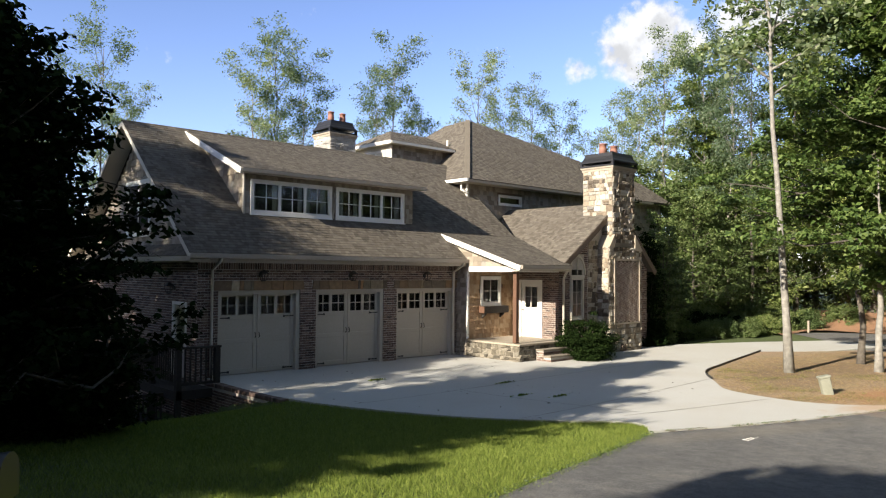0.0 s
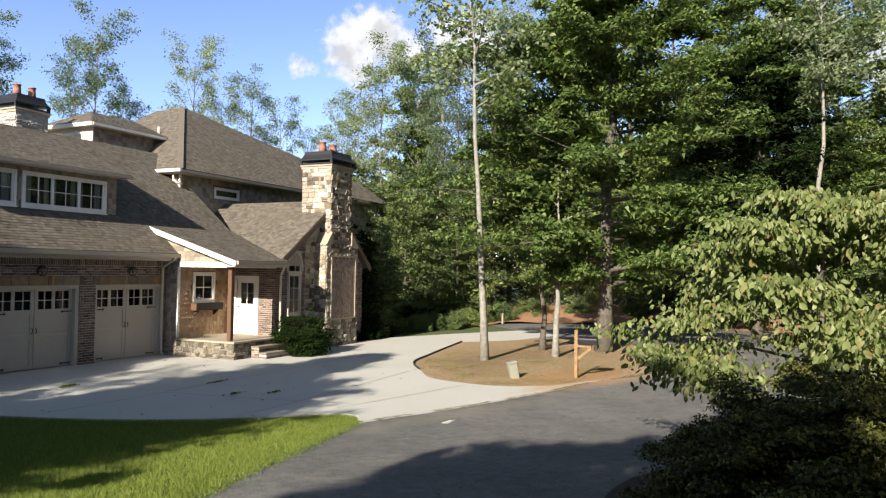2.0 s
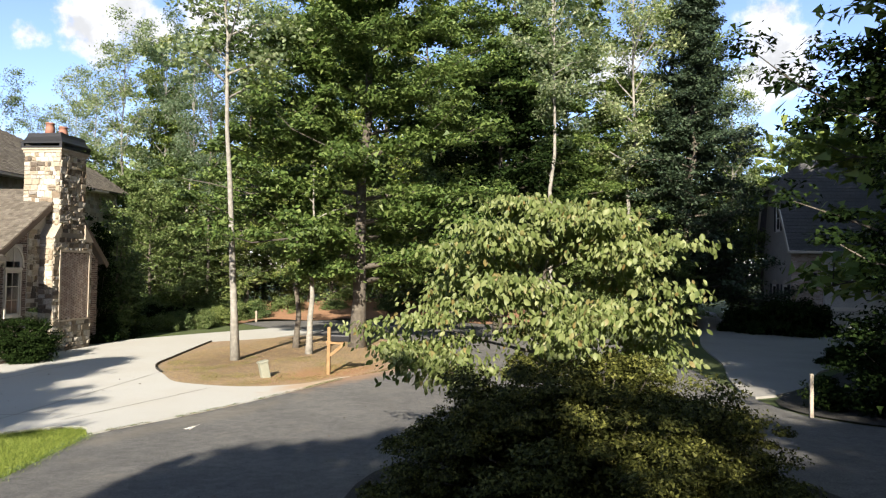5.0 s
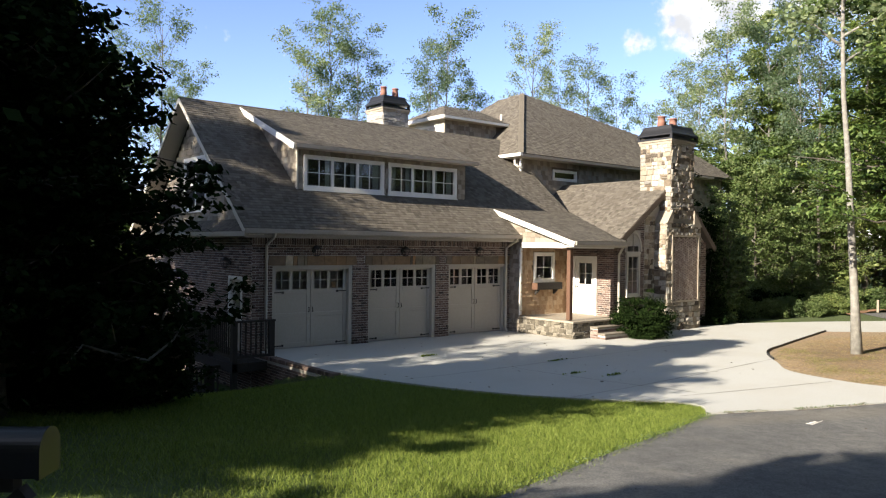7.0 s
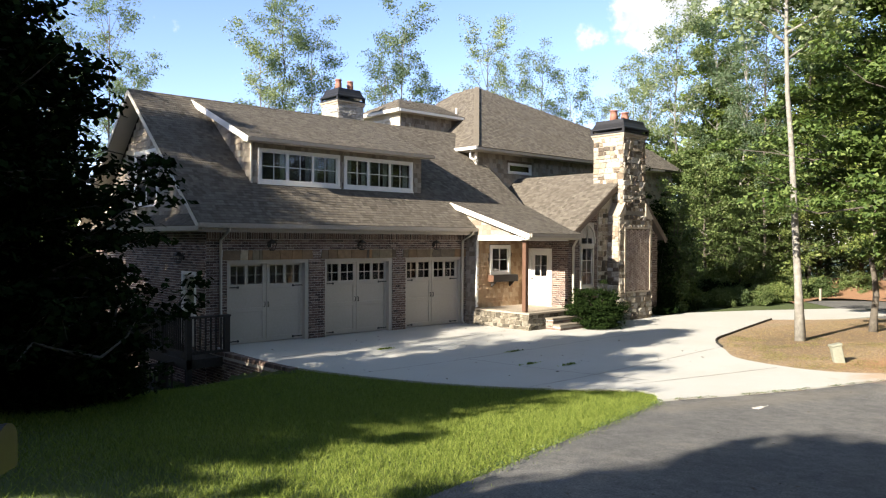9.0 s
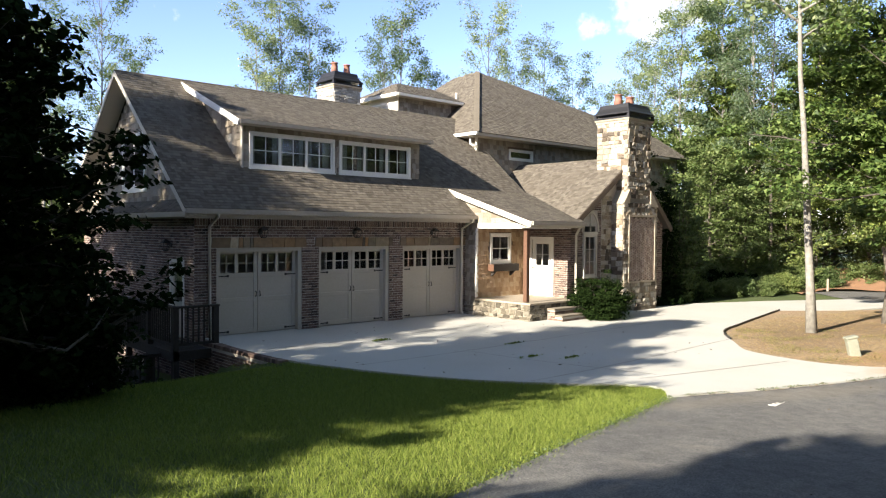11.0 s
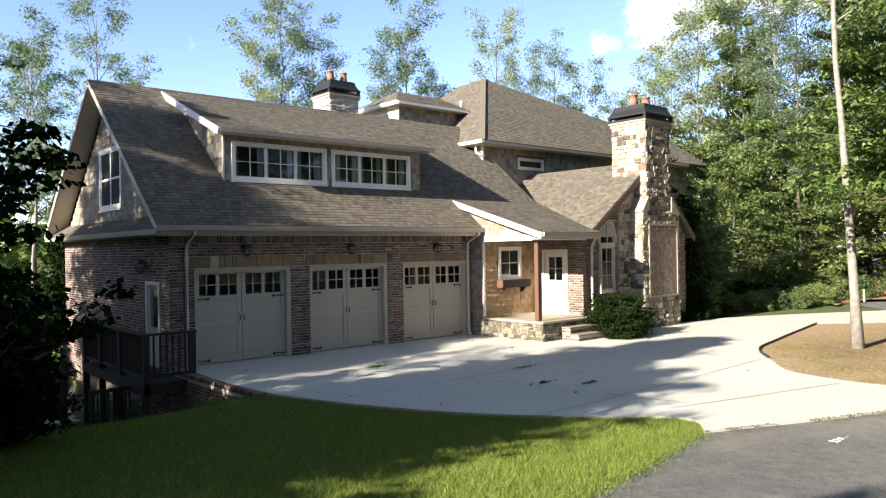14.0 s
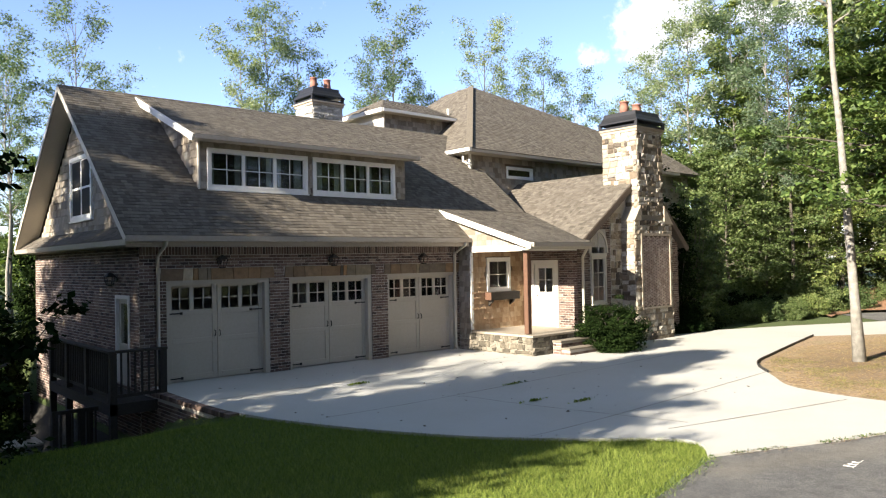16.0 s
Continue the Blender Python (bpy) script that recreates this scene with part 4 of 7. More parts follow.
brick_field(west, (-3.3, 9.4, -3.0), (0, -1, 0), (0, 0, 1), [(0, 0), (9.4, 0), (9.4, 6.4), (0, 6.4)], [(9.4 - 1.6, 9.4 - 0.62, 3.0, 5.12)], None, seed=5)
gable_pts = [(-3.2, 0.1, 3.5), (-3.2, 9.34, 3.5), (-3.2, RIDGE_Y, RIDGE_Z - 0.35)]
GW = (3.72, 5.50, 4.22, 5.80)
gable = part("gable_wall", prism(bmesh.new(), gable_pts, (0.12, 0, 0)), M_SHAKEBASE, house, "grey-brown cedar shake gable")
gh = RIDGE_Z - 0.35 - 3.5
poly = [(0, 0), (9.24, 0), (4.62, gh)]
g = course_field((-3.2, 9.34, 3.5), (0, -1, 0), (0, 0, 1), poly, 0.21, (0.14, 0.34), 0.016, 0.012, 8, 0.007, 0.006, [(9.34 - GW[1] - 0.1, 9.34 - GW[0] + 0.1, 0.62, 2.4)])
tagged(part("shake_cladding", g, M_SHAKE, gable), kind="stuff")
gw = window_at(house, (-3.235, GW[1], GW[2]), (0, -1, 0), GW[1] - GW[0], GW[3] - GW[2], 2, 1, 1, "gable_window", 0.11, split=True)
part("window_backing", boxes((-3.232, -3.205, GW[0], GW[1], GW[2], GW[3])), M_UNLIT_ROOM, gw, "near-black panel standing in for the unlit room")
# pent roof strip across the gable
shingled(house, "pent_roof", [(-3.68, 9.85, 3.42), (-3.68, -0.45, 3.42), (-3.17, -0.02, 3.82), (-3.17, 9.4, 3.82)], 0.06, 12, "narrow shingled pent roof across the gable")
part("pent_gutter", boxes((-3.80, -3.68, -0.60, 9.9, 3.28, 3.41), (-3.68, -3.3, -0.3, 9.6, 3.26, 3.30)), M_GUTTER, house)

# closing walls behind the garage
part("garage_back_wall", boxes((-3.05, 9.3, 9.15, 9.4, -3.0, 3.5)), M_MORTAR, house)
# floors and partitions are near-black so the rooms look unlit through the panes
part("garage_floor", boxes((-3.05, 9.3, 0.25, 9.15, -0.2, -0.02)), M_UNLIT_ROOM, house)
part("garage_inner_wall", boxes((6.75, 6.9, 0.25, 9.15, -0.02, 3.3)), M_UNLIT_ROOM, house)
part("attic_floor", boxes((-3.05, 9.3, 0.1, 9.3, 3.30, 3.42)), M_UNLIT_ROOM, house)
part("attic_partition", boxes((-3.0, 9.3, 3.0, 3.1, 3.42, 6.4)), M_UNLIT_ROOM, house)
# side door
sd = thing("side_door", (-3.3, 1.1, 0), "closed cream side door with a dark glass panel", "door")
part("frame", boxes((-3.33, -3.2, 0.62, 0.71, 0, 2.12), (-3.33, -3.2, 1.51, 1.60, 0, 2.12), (-3.33, -3.2, 0.71, 1.51, 2.03, 2.12)), M_WHITE, sd)
part("leaf", boxes((-3.26, -3.21, 0.71, 1.51, 0.0, 0.95), (-3.26, -3.21, 0.71, 0.82, 0.95, 2.03), (-3.26, -3.21, 1.40, 1.51, 0.95, 2.03), (-3.26, -3.21, 0.82, 1.40, 1.92, 2.03)), M_CREAM, sd, "cream painted door leaf")
part("pane", boxes((-3.24, -3.235, 0.82, 1.40, 0.95, 1.92)), M_GLASS, sd).visible_shadow = False
part("knob", tube([(-3.26, 0.78, 1.0), (-3.31, 0.78, 1.0)], [0.03, 0.035], 8), M_BLACK, sd)

# main garage roof
X0, X1 = -3.78, 10.6
shingled(house, "garage_roof_front", [(X0, EAVE_Y, EAVE_Z), (X1, EAVE_Y, EAVE_Z), (X1, RIDGE_Y, RIDGE_Z), (X0, RIDGE_Y, RIDGE_Z)], 0.14, 21)
shingled(house, "garage_roof_back", [(X1, BACK_Y, EAVE_Z), (X0, BACK_Y, EAVE_Z), (X0, RIDGE_Y, RIDGE_Z), (X1, RIDGE_Y, RIDGE_Z)], 0.14, 22, expo=0.3)
bm = bmesh.new()
for s in (-1, 1):
    ye = EAVE_Y if s < 0 else BACK_Y
    beam(bm, (X0 + 0.005, ye, EAVE_Z - 0.10), (X0 + 0.005, RIDGE_Y, RIDGE_Z - 0.10), 0.035, 0.13)
part("rake_board", bm, M_CREAM, house, "white painted rake board")
bm = bmesh.new()
for s in (-1, 1):
    ye = EAVE_Y if s < 0 else BACK_Y
    prism(bm, [(X0 + 0.03, ye, EAVE_Z - 0.19), (X0 + 0.03, RIDGE_Y, RIDGE_Z - 0.19), (-3.2, RIDGE_Y, RIDGE_Z - 0.19), (-3.2, ye, EAVE_Z - 0.19)], (0, 0, 0.02))
part("rake_soffit", bm, M_CREAM, house, "cream painted soffit")
bm = boxes((X0, 6.66, EAVE_Y - 0.12, EAVE_Y + 0.02, EAVE_Z - 0.135, EAVE_Z - 0.005), (X0 + 0.02, 6.66, EAVE_Y + 0.02, EAVE_Y + 0.05, EAVE_Z - 0.26, EAVE_Z - 0.1))
part("gutter", bm, M_GUTTER, house, "cream metal gutter along the eave")
part("soffit", boxes((-3.3, 6.66, EAVE_Y + 0.05, 0.0, EAVE_Z - 0.25, EAVE_Z - 0.22)), M_CREAM, house)
part("frieze_board", boxes((-3.34, 6.68, -0.045, 0.0, EAVE_Z - 0.22, EAVE_Z - 0.12)), M_CREAM, house)


def downspout(x, y, ztop, zbot, dx, dy, label="cream metal downspout down the house wall"):
    g = tube([(x + dx, y + dy, ztop), (x + dx * 0.9, y + dy * 0.9, ztop - 0.10), (x, y, ztop - 0.36), (x, y, zbot + 0.12), (x + (0.02 if dx else 0), y - 0.10, zbot + 0.03)], [0.045] * 5, 8)
    ob = part("downspout", g, M_CREAM, None, "", True)
    return tagged(ob, label, "downspout")


downspout(-2.90, -0.07, EAVE_Z - 0.12, 0.0, 0.0, EAVE_Y + 0.0)
downspout(6.46, -0.07, EAVE_Z - 0.12, 0.0, 0.0, EAVE_Y + 0.0)

# shed dormer
DX0, DX1, DY = -1.42, 5.34, 0.98
def roof_z(y):
    return EAVE_Z + (y - EAVE_Y) * PITCH
W1, W2 = (-1.12, 1.69, 4.86, 5.76), (2.04, 4.84, 4.86, 5.76)
dw = wall_y("dormer_front_wall", DX0, DX1, DY, DY + 0.12, 4.55, 6.15, [W1, W2], M_SHAKEBASE, house, "weathered shake dormer front")
fh = [(w[0] - DX0 - 0.1, w[1] - DX0 + 0.1, w[2] - 4.62 - 0.12, w[3] - 4.62 + 0.1) for w in (W1, W2)]
g = course_field((DX0, DY, 4.62), (1, 0, 0), (0, 0, 1), [(0, 0), (DX1 - DX0, 0), (DX1 - DX0, 1.5), (0, 1.5)], 0.17, (0.10, 0.2), 0.014, 0.012, 31, 0.006, 0.005, fh)
tagged(part("shake_cladding", g, M_SHAKE, dw), kind="stuff")
for k, w in enumerate((W1, W2)):
    window_at(house, (w[0], DY - 0.015, w[2]), (1, 0, 0), w[1] - w[0], w[3] - w[2], 3, 2, 2, "dormer_window", 0.09, curtain=True, seed=k + 1)
DR_Y, DR_Z = 4.62, roof_z(4.62)
DE_Y, DE_Z = 0.62, 6.12
for x, sgn in ((DX0, 1), (DX1, -1)):
    pts = [(x, DY, roof_z(DY) - 0.05), (x, DY, 6.2), (x, DR_Y, DR_Z - 0.02)]
    ck = part("dormer_cheek", prism(bmesh.new(), pts, (0.1 * sgn, 0, 0)), M_SHAKEBASE, house, "shake-clad dormer cheek")
    if sgn > 0:
        L = DR_Y - DY
        base = roof_z(DY)
        poly = [(L, 0), (L, 5.98 - base), (0, DR_Z - 0.19 - base)]
        g = course_field((x, DR_Y, base), (0, -1, 0), (0, 0, 1), poly, 0.21, (0.12, 0.3), 0.015, 0.012, 33, 0.007, 0.006)
        tagged(part("shake_cladding", g, M_SHAKE, ck), kind="stuff")
        part("corner_board", boxes((x - 0.025, x + 0.02, DY - 0.03, DY + 0.05, roof_z(DY), 6.1)), M_CREAM, ck)
shingled(house, "dormer_roof", [(DX0 - 0.30, DE_Y, DE_Z), (DX1 + 0.30, DE_Y, DE_Z), (DX1 + 0.30, DR_Y, DR_Z + 0.02), (DX0 - 0.30, DR_Y, DR_Z + 0.02)], 0.10, 34)
bm = bmesh.new()
beam(bm, (DX0 - 0.325, DE_Y - 0.06, DE_Z - 0.105), (DX0 - 0.325, DR_Y + 0.05, DR_Z - 0.085), 0.046, 0.17)
part("dormer_rake", bm, M_WHITE, house, "white painted dormer rake board")
part("dormer_gutter", boxes((DX0 - 0.28, DX1 + 0.30, DE_Y - 0.09, DE_Y + 0.01, DE_Z - 0.12, DE_Z - 0.01)), M_GUTTER, house)
part("dormer_soffit", boxes((DX0 - 0.28, DX1 + 0.28, DE_Y + 0.01, DY, DE_Z - 0.12, DE_Z - 0.09)), M_CREAM, house)

# porch: shake return, window wall, shed roof, beam, post, stone platform
PX, BY, DWX, WY = 6.70, -0.56, 9.20, -2.76
FLOOR = 0.60
ret = part("porch_return_wall", boxes((PX, PX + 0.12, BY, 0.0, 0.0, 3.3)), M_SHAKEBASE, house, "cedar shake return wall")
g = course_field((PX, 0.0, 0.0), (0, -1, 0), (0, 0, 1), [(0, 0), (-BY, 0), (-BY, 3.3), (0, 3.3)], 0.165, (0.10, 0.22), 0.026, 0.012, 41, 0.010, 0.008)
tagged(part("shake_cladding", g, M_SHAKE, ret), kind="stuff")
PW = (7.47, 8.36, 1.88, 2.78)
pwall = wall_y("porch_back_wall", PX + 0.12, DWX, BY, BY + 0.12, 0.0, 3.4, [PW], M_SHAKEBASE, house, "warm cedar shake wall in the porch")
g = course_field((PX, BY, FLOOR), (1, 0, 0), (0, 0, 1), [(0, 0), (DWX - PX, 0), (DWX - PX, 2.75), (0, 2.75)], 0.165, (0.10, 0.22), 0.026, 0.012, 42, 0.010, 0.008, [(PW[0] - PX - 0.1, PW[1] - PX + 0.1, PW[2] - FLOOR - 0.1, PW[3] - FLOOR + 0.1)])
tagged(part("shake_cladding", g, M_SHAKE_WARM, pwall), kind="stuff")
part("corner_board", boxes((PX - 0.03, PX + 0.06, BY - 0.035, BY + 0.02, 0.62, 3.05)), M_WHITE, house, "white corner board")
window_at(house, (PW[0], BY - 0.015, PW[2]), (1, 0, 0), PW[1] - PW[0], PW[3] - PW[2], 1, 2, 2, "porch_window", 0.10)
DOOR = (-1.90, -0.98, FLOOR + 0.02, 2.66)
dwall = wall_x("porch_door_wall", DWX, DWX + 0.25, WY + 0.25, 3.5, -0.3, 3.24, [DOOR], M_MORTAR, house, "pale brick wall beside the porch door")
brick_field(dwall, (DWX, BY, FLOOR), (0, -1, 0), (0, 0, 1), [(0, 0), (BY - WY, 0), (BY - WY, 2.7), (0, 2.7)], [(-DOOR[1] + BY - 0.1, -DOOR[0] + BY + 0.1, -1, 2.66 - FLOOR + 0.1)], None, seed=7)
pd = thing("porch_door", (DWX, -1.44, FLOOR), "closed white entry door with four small panes", "door")
part("frame", boxes((DWX - 0.03, DWX + 0.1, DOOR[0] - 0.1, DOOR[0], FLOOR, 2.76), (DWX - 0.03, DWX + 0.1, DOOR[1], DOOR[1] + 0.1, FLOOR, 2.76), (DWX - 0.03, DWX + 0.1, DOOR[0], DOOR[1], 2.66, 2.76)), M_WHITE, pd)
m0, m1 = DOOR[0] + 0.16, DOOR[1] - 0.16
part("leaf", boxes(*[(DWX + 0.02, DWX + 0.065, a, b, c, d) for a, b, c, d in holed(DOOR[0], DOOR[1], FLOOR + 0.02, 2.66, [(m0, m1, 1.72, 2.5)])]), M_WHITE, pd, "white painted door leaf")
part("pane", boxes((DWX + 0.04, DWX + 0.045, m0, m1, 1.72, 2.5)), M_GLASS, pd).visible_shadow = False
mm = (m0 + m1) / 2
part("muntins", boxes((DWX + 0.012, DWX + 0.04, mm - 0.014, mm + 0.014, 1.72, 2.5), (DWX + 0.0125, DWX + 0.0395, m0, m1, 2.10, 2.128)), M_WHITE, pd)
part("door_panels", boxes((DWX + 0.008, DWX + 0.02, m0, mm - 0.04, 0.85, 1.55), (DWX + 0.008, DWX + 0.02, mm + 0.04, m1, 0.85, 1.55), bevel=0.005), M_WHITE, pd)
part("handle", tube([(DWX + 0.02, DOOR[1] - 0.07, 1.62), (DWX - 0.05, DOOR[1] - 0.07, 1.62), (DWX - 0.05, DOOR[1] - 0.17, 1.62)], [0.02, 0.015, 0.013], 8), M_BLACK, pd, "black lever handle", True)

PR_Y, PR_Z, PT_Y, PT_Z, PRX = -3.30, 3.29, 0.62, 4.47, 6.44
ps = (PT_Z - PR_Z) / (PT_Y - PR_Y)
shingled(house, "porch_roof", [(PRX, PR_Y, PR_Z), (9.25, PR_Y, PR_Z), (11.2, PT_Y, PT_Z), (PRX, PT_Y, PT_Z)], 0.08, 45)
bm = bmesh.new()
beam(bm, (PRX - 0.012, PR_Y - 0.03, PR_Z - 0.115), (PRX - 0.012, PT_Y + 0.1, PT_Z - 0.07), 0.045, 0.17)
part("porch_rake", bm, M_WHITE, house, "white painted porch rake board")
part("porch_gutter", boxes((PRX + 0.02, 9.28, PR_Y - 0.11, PR_Y + 0.01, PR_Z - 0.13, PR_Z - 0.005)), M_GUTTER, house)
part("porch_fascia", boxes((PRX + 0.06, 9.28, PR_Y + 0.01, PR_Y + 0.04, PR_Z - 0.2, PR_Z - 0.06), (PRX + 0.08, 9.28, PR_Y + 0.04, -2.72, PR_Z - 0.21, PR_Z - 0.18)), M_CREAM, house)
BZ0, BZ1 = 3.05, 3.23
part("porch_beam", boxes((PX - 0.02, PX + 0.16, -2.88, BY - 0.04, BZ0, BZ1), (PX + 0.16, DWX, -2.88, -2.72, BZ0, BZ1)), M_WHITE, house, "white painted porch beam")
tri = [(PX, -2.85, BZ1 + 0.003), (PX, 0.3, BZ1 + 0.003), (PX, 0.3, PR_Z + ps * (0.3 - PR_Y) - 0.11), (PX, -2.85, PR_Z + ps * (-2.85 - PR_Y) - 0.10)]
tw = part("porch_gable_wall", prism(bmesh.new(), tri, (0.1, 0, 0)), M_SHAKEBASE, house, "pale cedar shake triangle over the porch beam")
poly = [(0, 0), (3.15, 0), (3.15, tri[3][2] - BZ1), (0, tri[2][2] - BZ1)]
g = course_field((PX, 0.3, BZ1 + 0.003), (0, -1, 0), (0, 0, 1), poly, 0.18, (0.14, 0.3), 0.012, 0.01, 47, 0.006, 0.004)
tagged(part("shake_cladding", g, M_SHAKE, tw), kind="stuff")
part("porch_ceiling", boxes((PX + 0.12, DWX, -2.70, BY, 3.26, 3.30)), M_CREAM, house, "cream porch ceiling")
post = part("porch_post", boxes((PX + 0.06, PX + 0.22, -2.86, -2.70, FLOOR + 0.02, BZ0), bevel=0.012), M_CEDARPOST, house, "red-brown stained cedar post")
plat = part("porch_platform", boxes((PX, DWX, -3.05, BY, -0.2, FLOOR - 0.07)), M_RAKED, house, "rubble stone porch platform")
part("porch_slab", boxes((PX - 0.05, DWX, -3.12, BY, FLOOR - 0.07, FLOOR), bevel=0.01), M_CAPSTONE, house, "tan flagstone porch floor")
stone_field(plat, (PX, 0.0, -0.1), (0, -1, 0), (0, 0, 1), 3.05, FLOOR + 0.03, 51, True, rows=(0.1, 0.22), one=M_STONE_DAMP)
stone_field(plat, (PX, -3.05, -0.1), (1, 0, 0), (0, 0, 1), DWX - PX, FLOOR + 0.03, 52, True, rows=(0.1, 0.22), one=M_STONE_DAMP)
for k, (y0, y1, z) in enumerate(((-3.42, -3.12, 0.40), (-3.74, -3.42, 0.20))):
    st = part("porch_step", boxes((7.55, 9.2, y0, y1 + 0.01, -0.1, z - 0.05)), M_MORTAR, house, "brick step with stone tread")
    brick_field(st, (7.55, -3.12, 0), (0, -1, 0), (0, 0, 1), [(-y1 - 3.12, 0), (-y0 - 3.12, 0), (-y0 - 3.12, z - 0.05), (-y1 - 3.12, z - 0.05)], seed=9 + k)
    brick_field(st, (7.55, y0, 0), (1, 0, 0), (0, 0, 1), [(0, 0), (1.65, 0), (1.65, z - 0.05), (0, z - 0.05)], seed=19 + k)
    part("tread", boxes((7.50, 9.22, y0 - 0.03, y1 + 0.01, z - 0.05, z), bevel=0.01), M_TREAD, st, "worn brown stone tread")
# shaded trough and sunlit end are set by two different wood colours
fb = thing("flower_box", (8.0, BY - 0.2, 1.5), "wooden window box on carved brackets, lit and shaded tones put into its colours", "flower box")
part("trough", boxes((7.30, 8.62, BY - 0.30, BY - 0.02, 1.52, 1.78), bevel=0.012), M_WOOD_SHADED, fb, "trough with its shade put into the dark brown")
part("end_board", boxes((7.275, 7.30, BY - 0.30, BY - 0.02, 1.53, 1.77)), M_CEDARPOST, fb, "end board with its sunlit orange put into the colour")
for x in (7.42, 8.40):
    part("bracket", prism(bmesh.new(), [(x, BY - 0.015, 1.52), (x, BY - 0.24, 1.52), (x, BY - 0.2, 1.46), (x, BY - 0.015, 1.32)], (0.06, 0, 0)), M_WOOD_SHADED, fb)

# stone-fronted wing with the big chimney
WX0, WX1, WRX, WRZ, WEZ = DWX, 15.1, 12.65, 5.82, 3.36
CHX = 13.86
AW = (9.98, 10.62, 1.38, 3.55)
wf = wall_y("wing_front_wall", WX0, WX1, WY, WY + 0.25, -0.3, 3.2, [(AW[0], AW[1], AW[2], 3.15)], M_MORTAR, house, "stone and brick front wall of the wing")
brick_field(wf, (WX0, WY, 0.0), (1, 0, 0), (0, 0, 1), [(0, 0), (1.75, 0), (1.75, 4.2), (0, 3.2)], [(AW[0] - WX0 - 0.12, AW[1] - WX0 + 0.12, AW[2] - 0.1, AW[3] + 0.2)], None, seed=61)
stone_field(wf, (10.98, WY, 0.0), (1, 0, 0), (0, 0, 1), 0.62, 4.3, 64, False)
brick_field(wf, (CHX, WY, 0.0), (1, 0, 0), (0, 0, 1), [(0, 0), (15.1 - CHX, 0), (15.1 - CHX, 3.3), (0, 3.9)], (), None, seed=66)
part("wing_gable", prism(bmesh.new(), [(WX0, WY, 3.2), (WX1, WY, 3.2), (WRX, WY, WRZ - 0.25)], (0, 0.2, 0)), M_MORTAR, house, "brick gable of the wing")
aw = window_at(house, (AW[0], WY - 0.01, AW[2]), (1, 0, 0), AW[1] - AW[0], 1.42, 1, 2, 3, "arched_window", 0.07, frame=M_CREAM)
bm = bmesh.new()
n = 10
cx, cz, ro = (AW[0] + AW[1]) / 2, 2.95, 0.62
for k in range(n):
    a0, a1 = math.pi * k / n, math.pi * (k + 1) / n
    ri = 0.545
    q = [(cx + math.cos(a) * r * 0.82, WY - 0.04, cz + math.sin(a) * r * 1.25) for r, a in ((ri, a0), (ro, a0), (ro, a1), (ri, a1))]
    prism(bm, q, (0, 0.06, 0))
box(bm, AW[0] - 0.1, AW[1] + 0.1, WY - 0.045, WY + 0.02, 2.86, 2.95)
beam(bm, (cx, WY - 0.02, 2.95), (cx, WY - 0.02, 3.6), 0.025, 0.03, (0, 1, 0))
part("arch_head", bm, M_CREAM, aw, "cream arched transom frame")
part("transom_glass", boxes((AW[0], AW[1], WY + 0.012, WY + 0.02, 2.95, 3.5)), M_GLASS, aw).visible_shadow = False
wr0 = -3.02
shingled(house, "wing_roof_west", [(WX0 - 0.28, 3.4, WEZ - 0.17), (WX0 - 0.28, wr0, WEZ - 0.17), (WRX, wr0, WRZ), (WRX, 3.4, WRZ)], 0.12, 62)
shingled(house, "wing_roof_east", [(WX1 + 0.28, wr0, WEZ - 0.17), (WX1 + 0.28, 3.4, WEZ - 0.17), (WRX, 3.4, WRZ), (WRX, wr0, WRZ)], 0.12, 63, expo=0.3)
bm = bmesh.new()
for x in (WX0 - 0.28, WX1 + 0.28):
    beam(bm, (x, wr0 + 0.005, WEZ - 0.31), (WRX, wr0 + 0.005, WRZ - 0.14), 0.04, 0.19)
part("wing_rake", bm, M_SHAKEBASE, house, "dark stained rake board")
part("wing_side_wall", boxes((WX1 - 0.25, WX1, WY + 0.25, 4, -0.3, 3.5)), M_MORTAR, house)
downspout(9.34, WY - 0.12, 3.2, 0.1, -0.2, -0.35)

# big chimney: battered rubble body, stack, metal hood and two clay pots
CX0, CX1, CYF, CYB = 11.60, 13.86, -3.28, -2.40
SX0, SX1, SYF, SYB = 11.90, 13.40, -3.24, -1.86
chim = part("chimney", boxes((CX0, CX1, CYF, WY + 0.02, -0.3, 4.05), (SX0, SX1, SYF, SYB, 4.05, 7.15)), M_RAKED, house, "tall rubble stone chimney")
count = [0]
stone_field(chim, (CX0, WY, -0.1), (0, -1, 0), (0, 0, 1), WY - CYF, 4.15, 71, True, made=count)
stone_field(chim, (SX0, SYB, 4.2), (0, -1, 0), (0, 0, 1), SYB - SYF, 2.85, 72, True, made=count)
stone_field(chim, (SX0, SYF, 4.2), (1, 0, 0), (0, 0, 1), SX1 - SX0, 2.85, 73, True, made=count)
LT = (11.98, 13.64, 1.12, 3.52)
stone_field(chim, (CX0, CYF, -0.1), (1, 0, 0), (0, 0, 1), CX1 - CX0, 4.15, 74, True, holes=[(LT[0] - CX0, LT[1] - CX0, LT[2] + 0.1, LT[3] + 0.1)], made=count)
bm = bmesh.new()
prism(bm, [(CX0 - 0.05, CYF - 0.06, 4.02), (CX0 - 0.05, WY, 4.02), (SX0, WY, 4.50), (SX0, CYF - 0.06, 4.50)], (0.02, 0, 0.03))
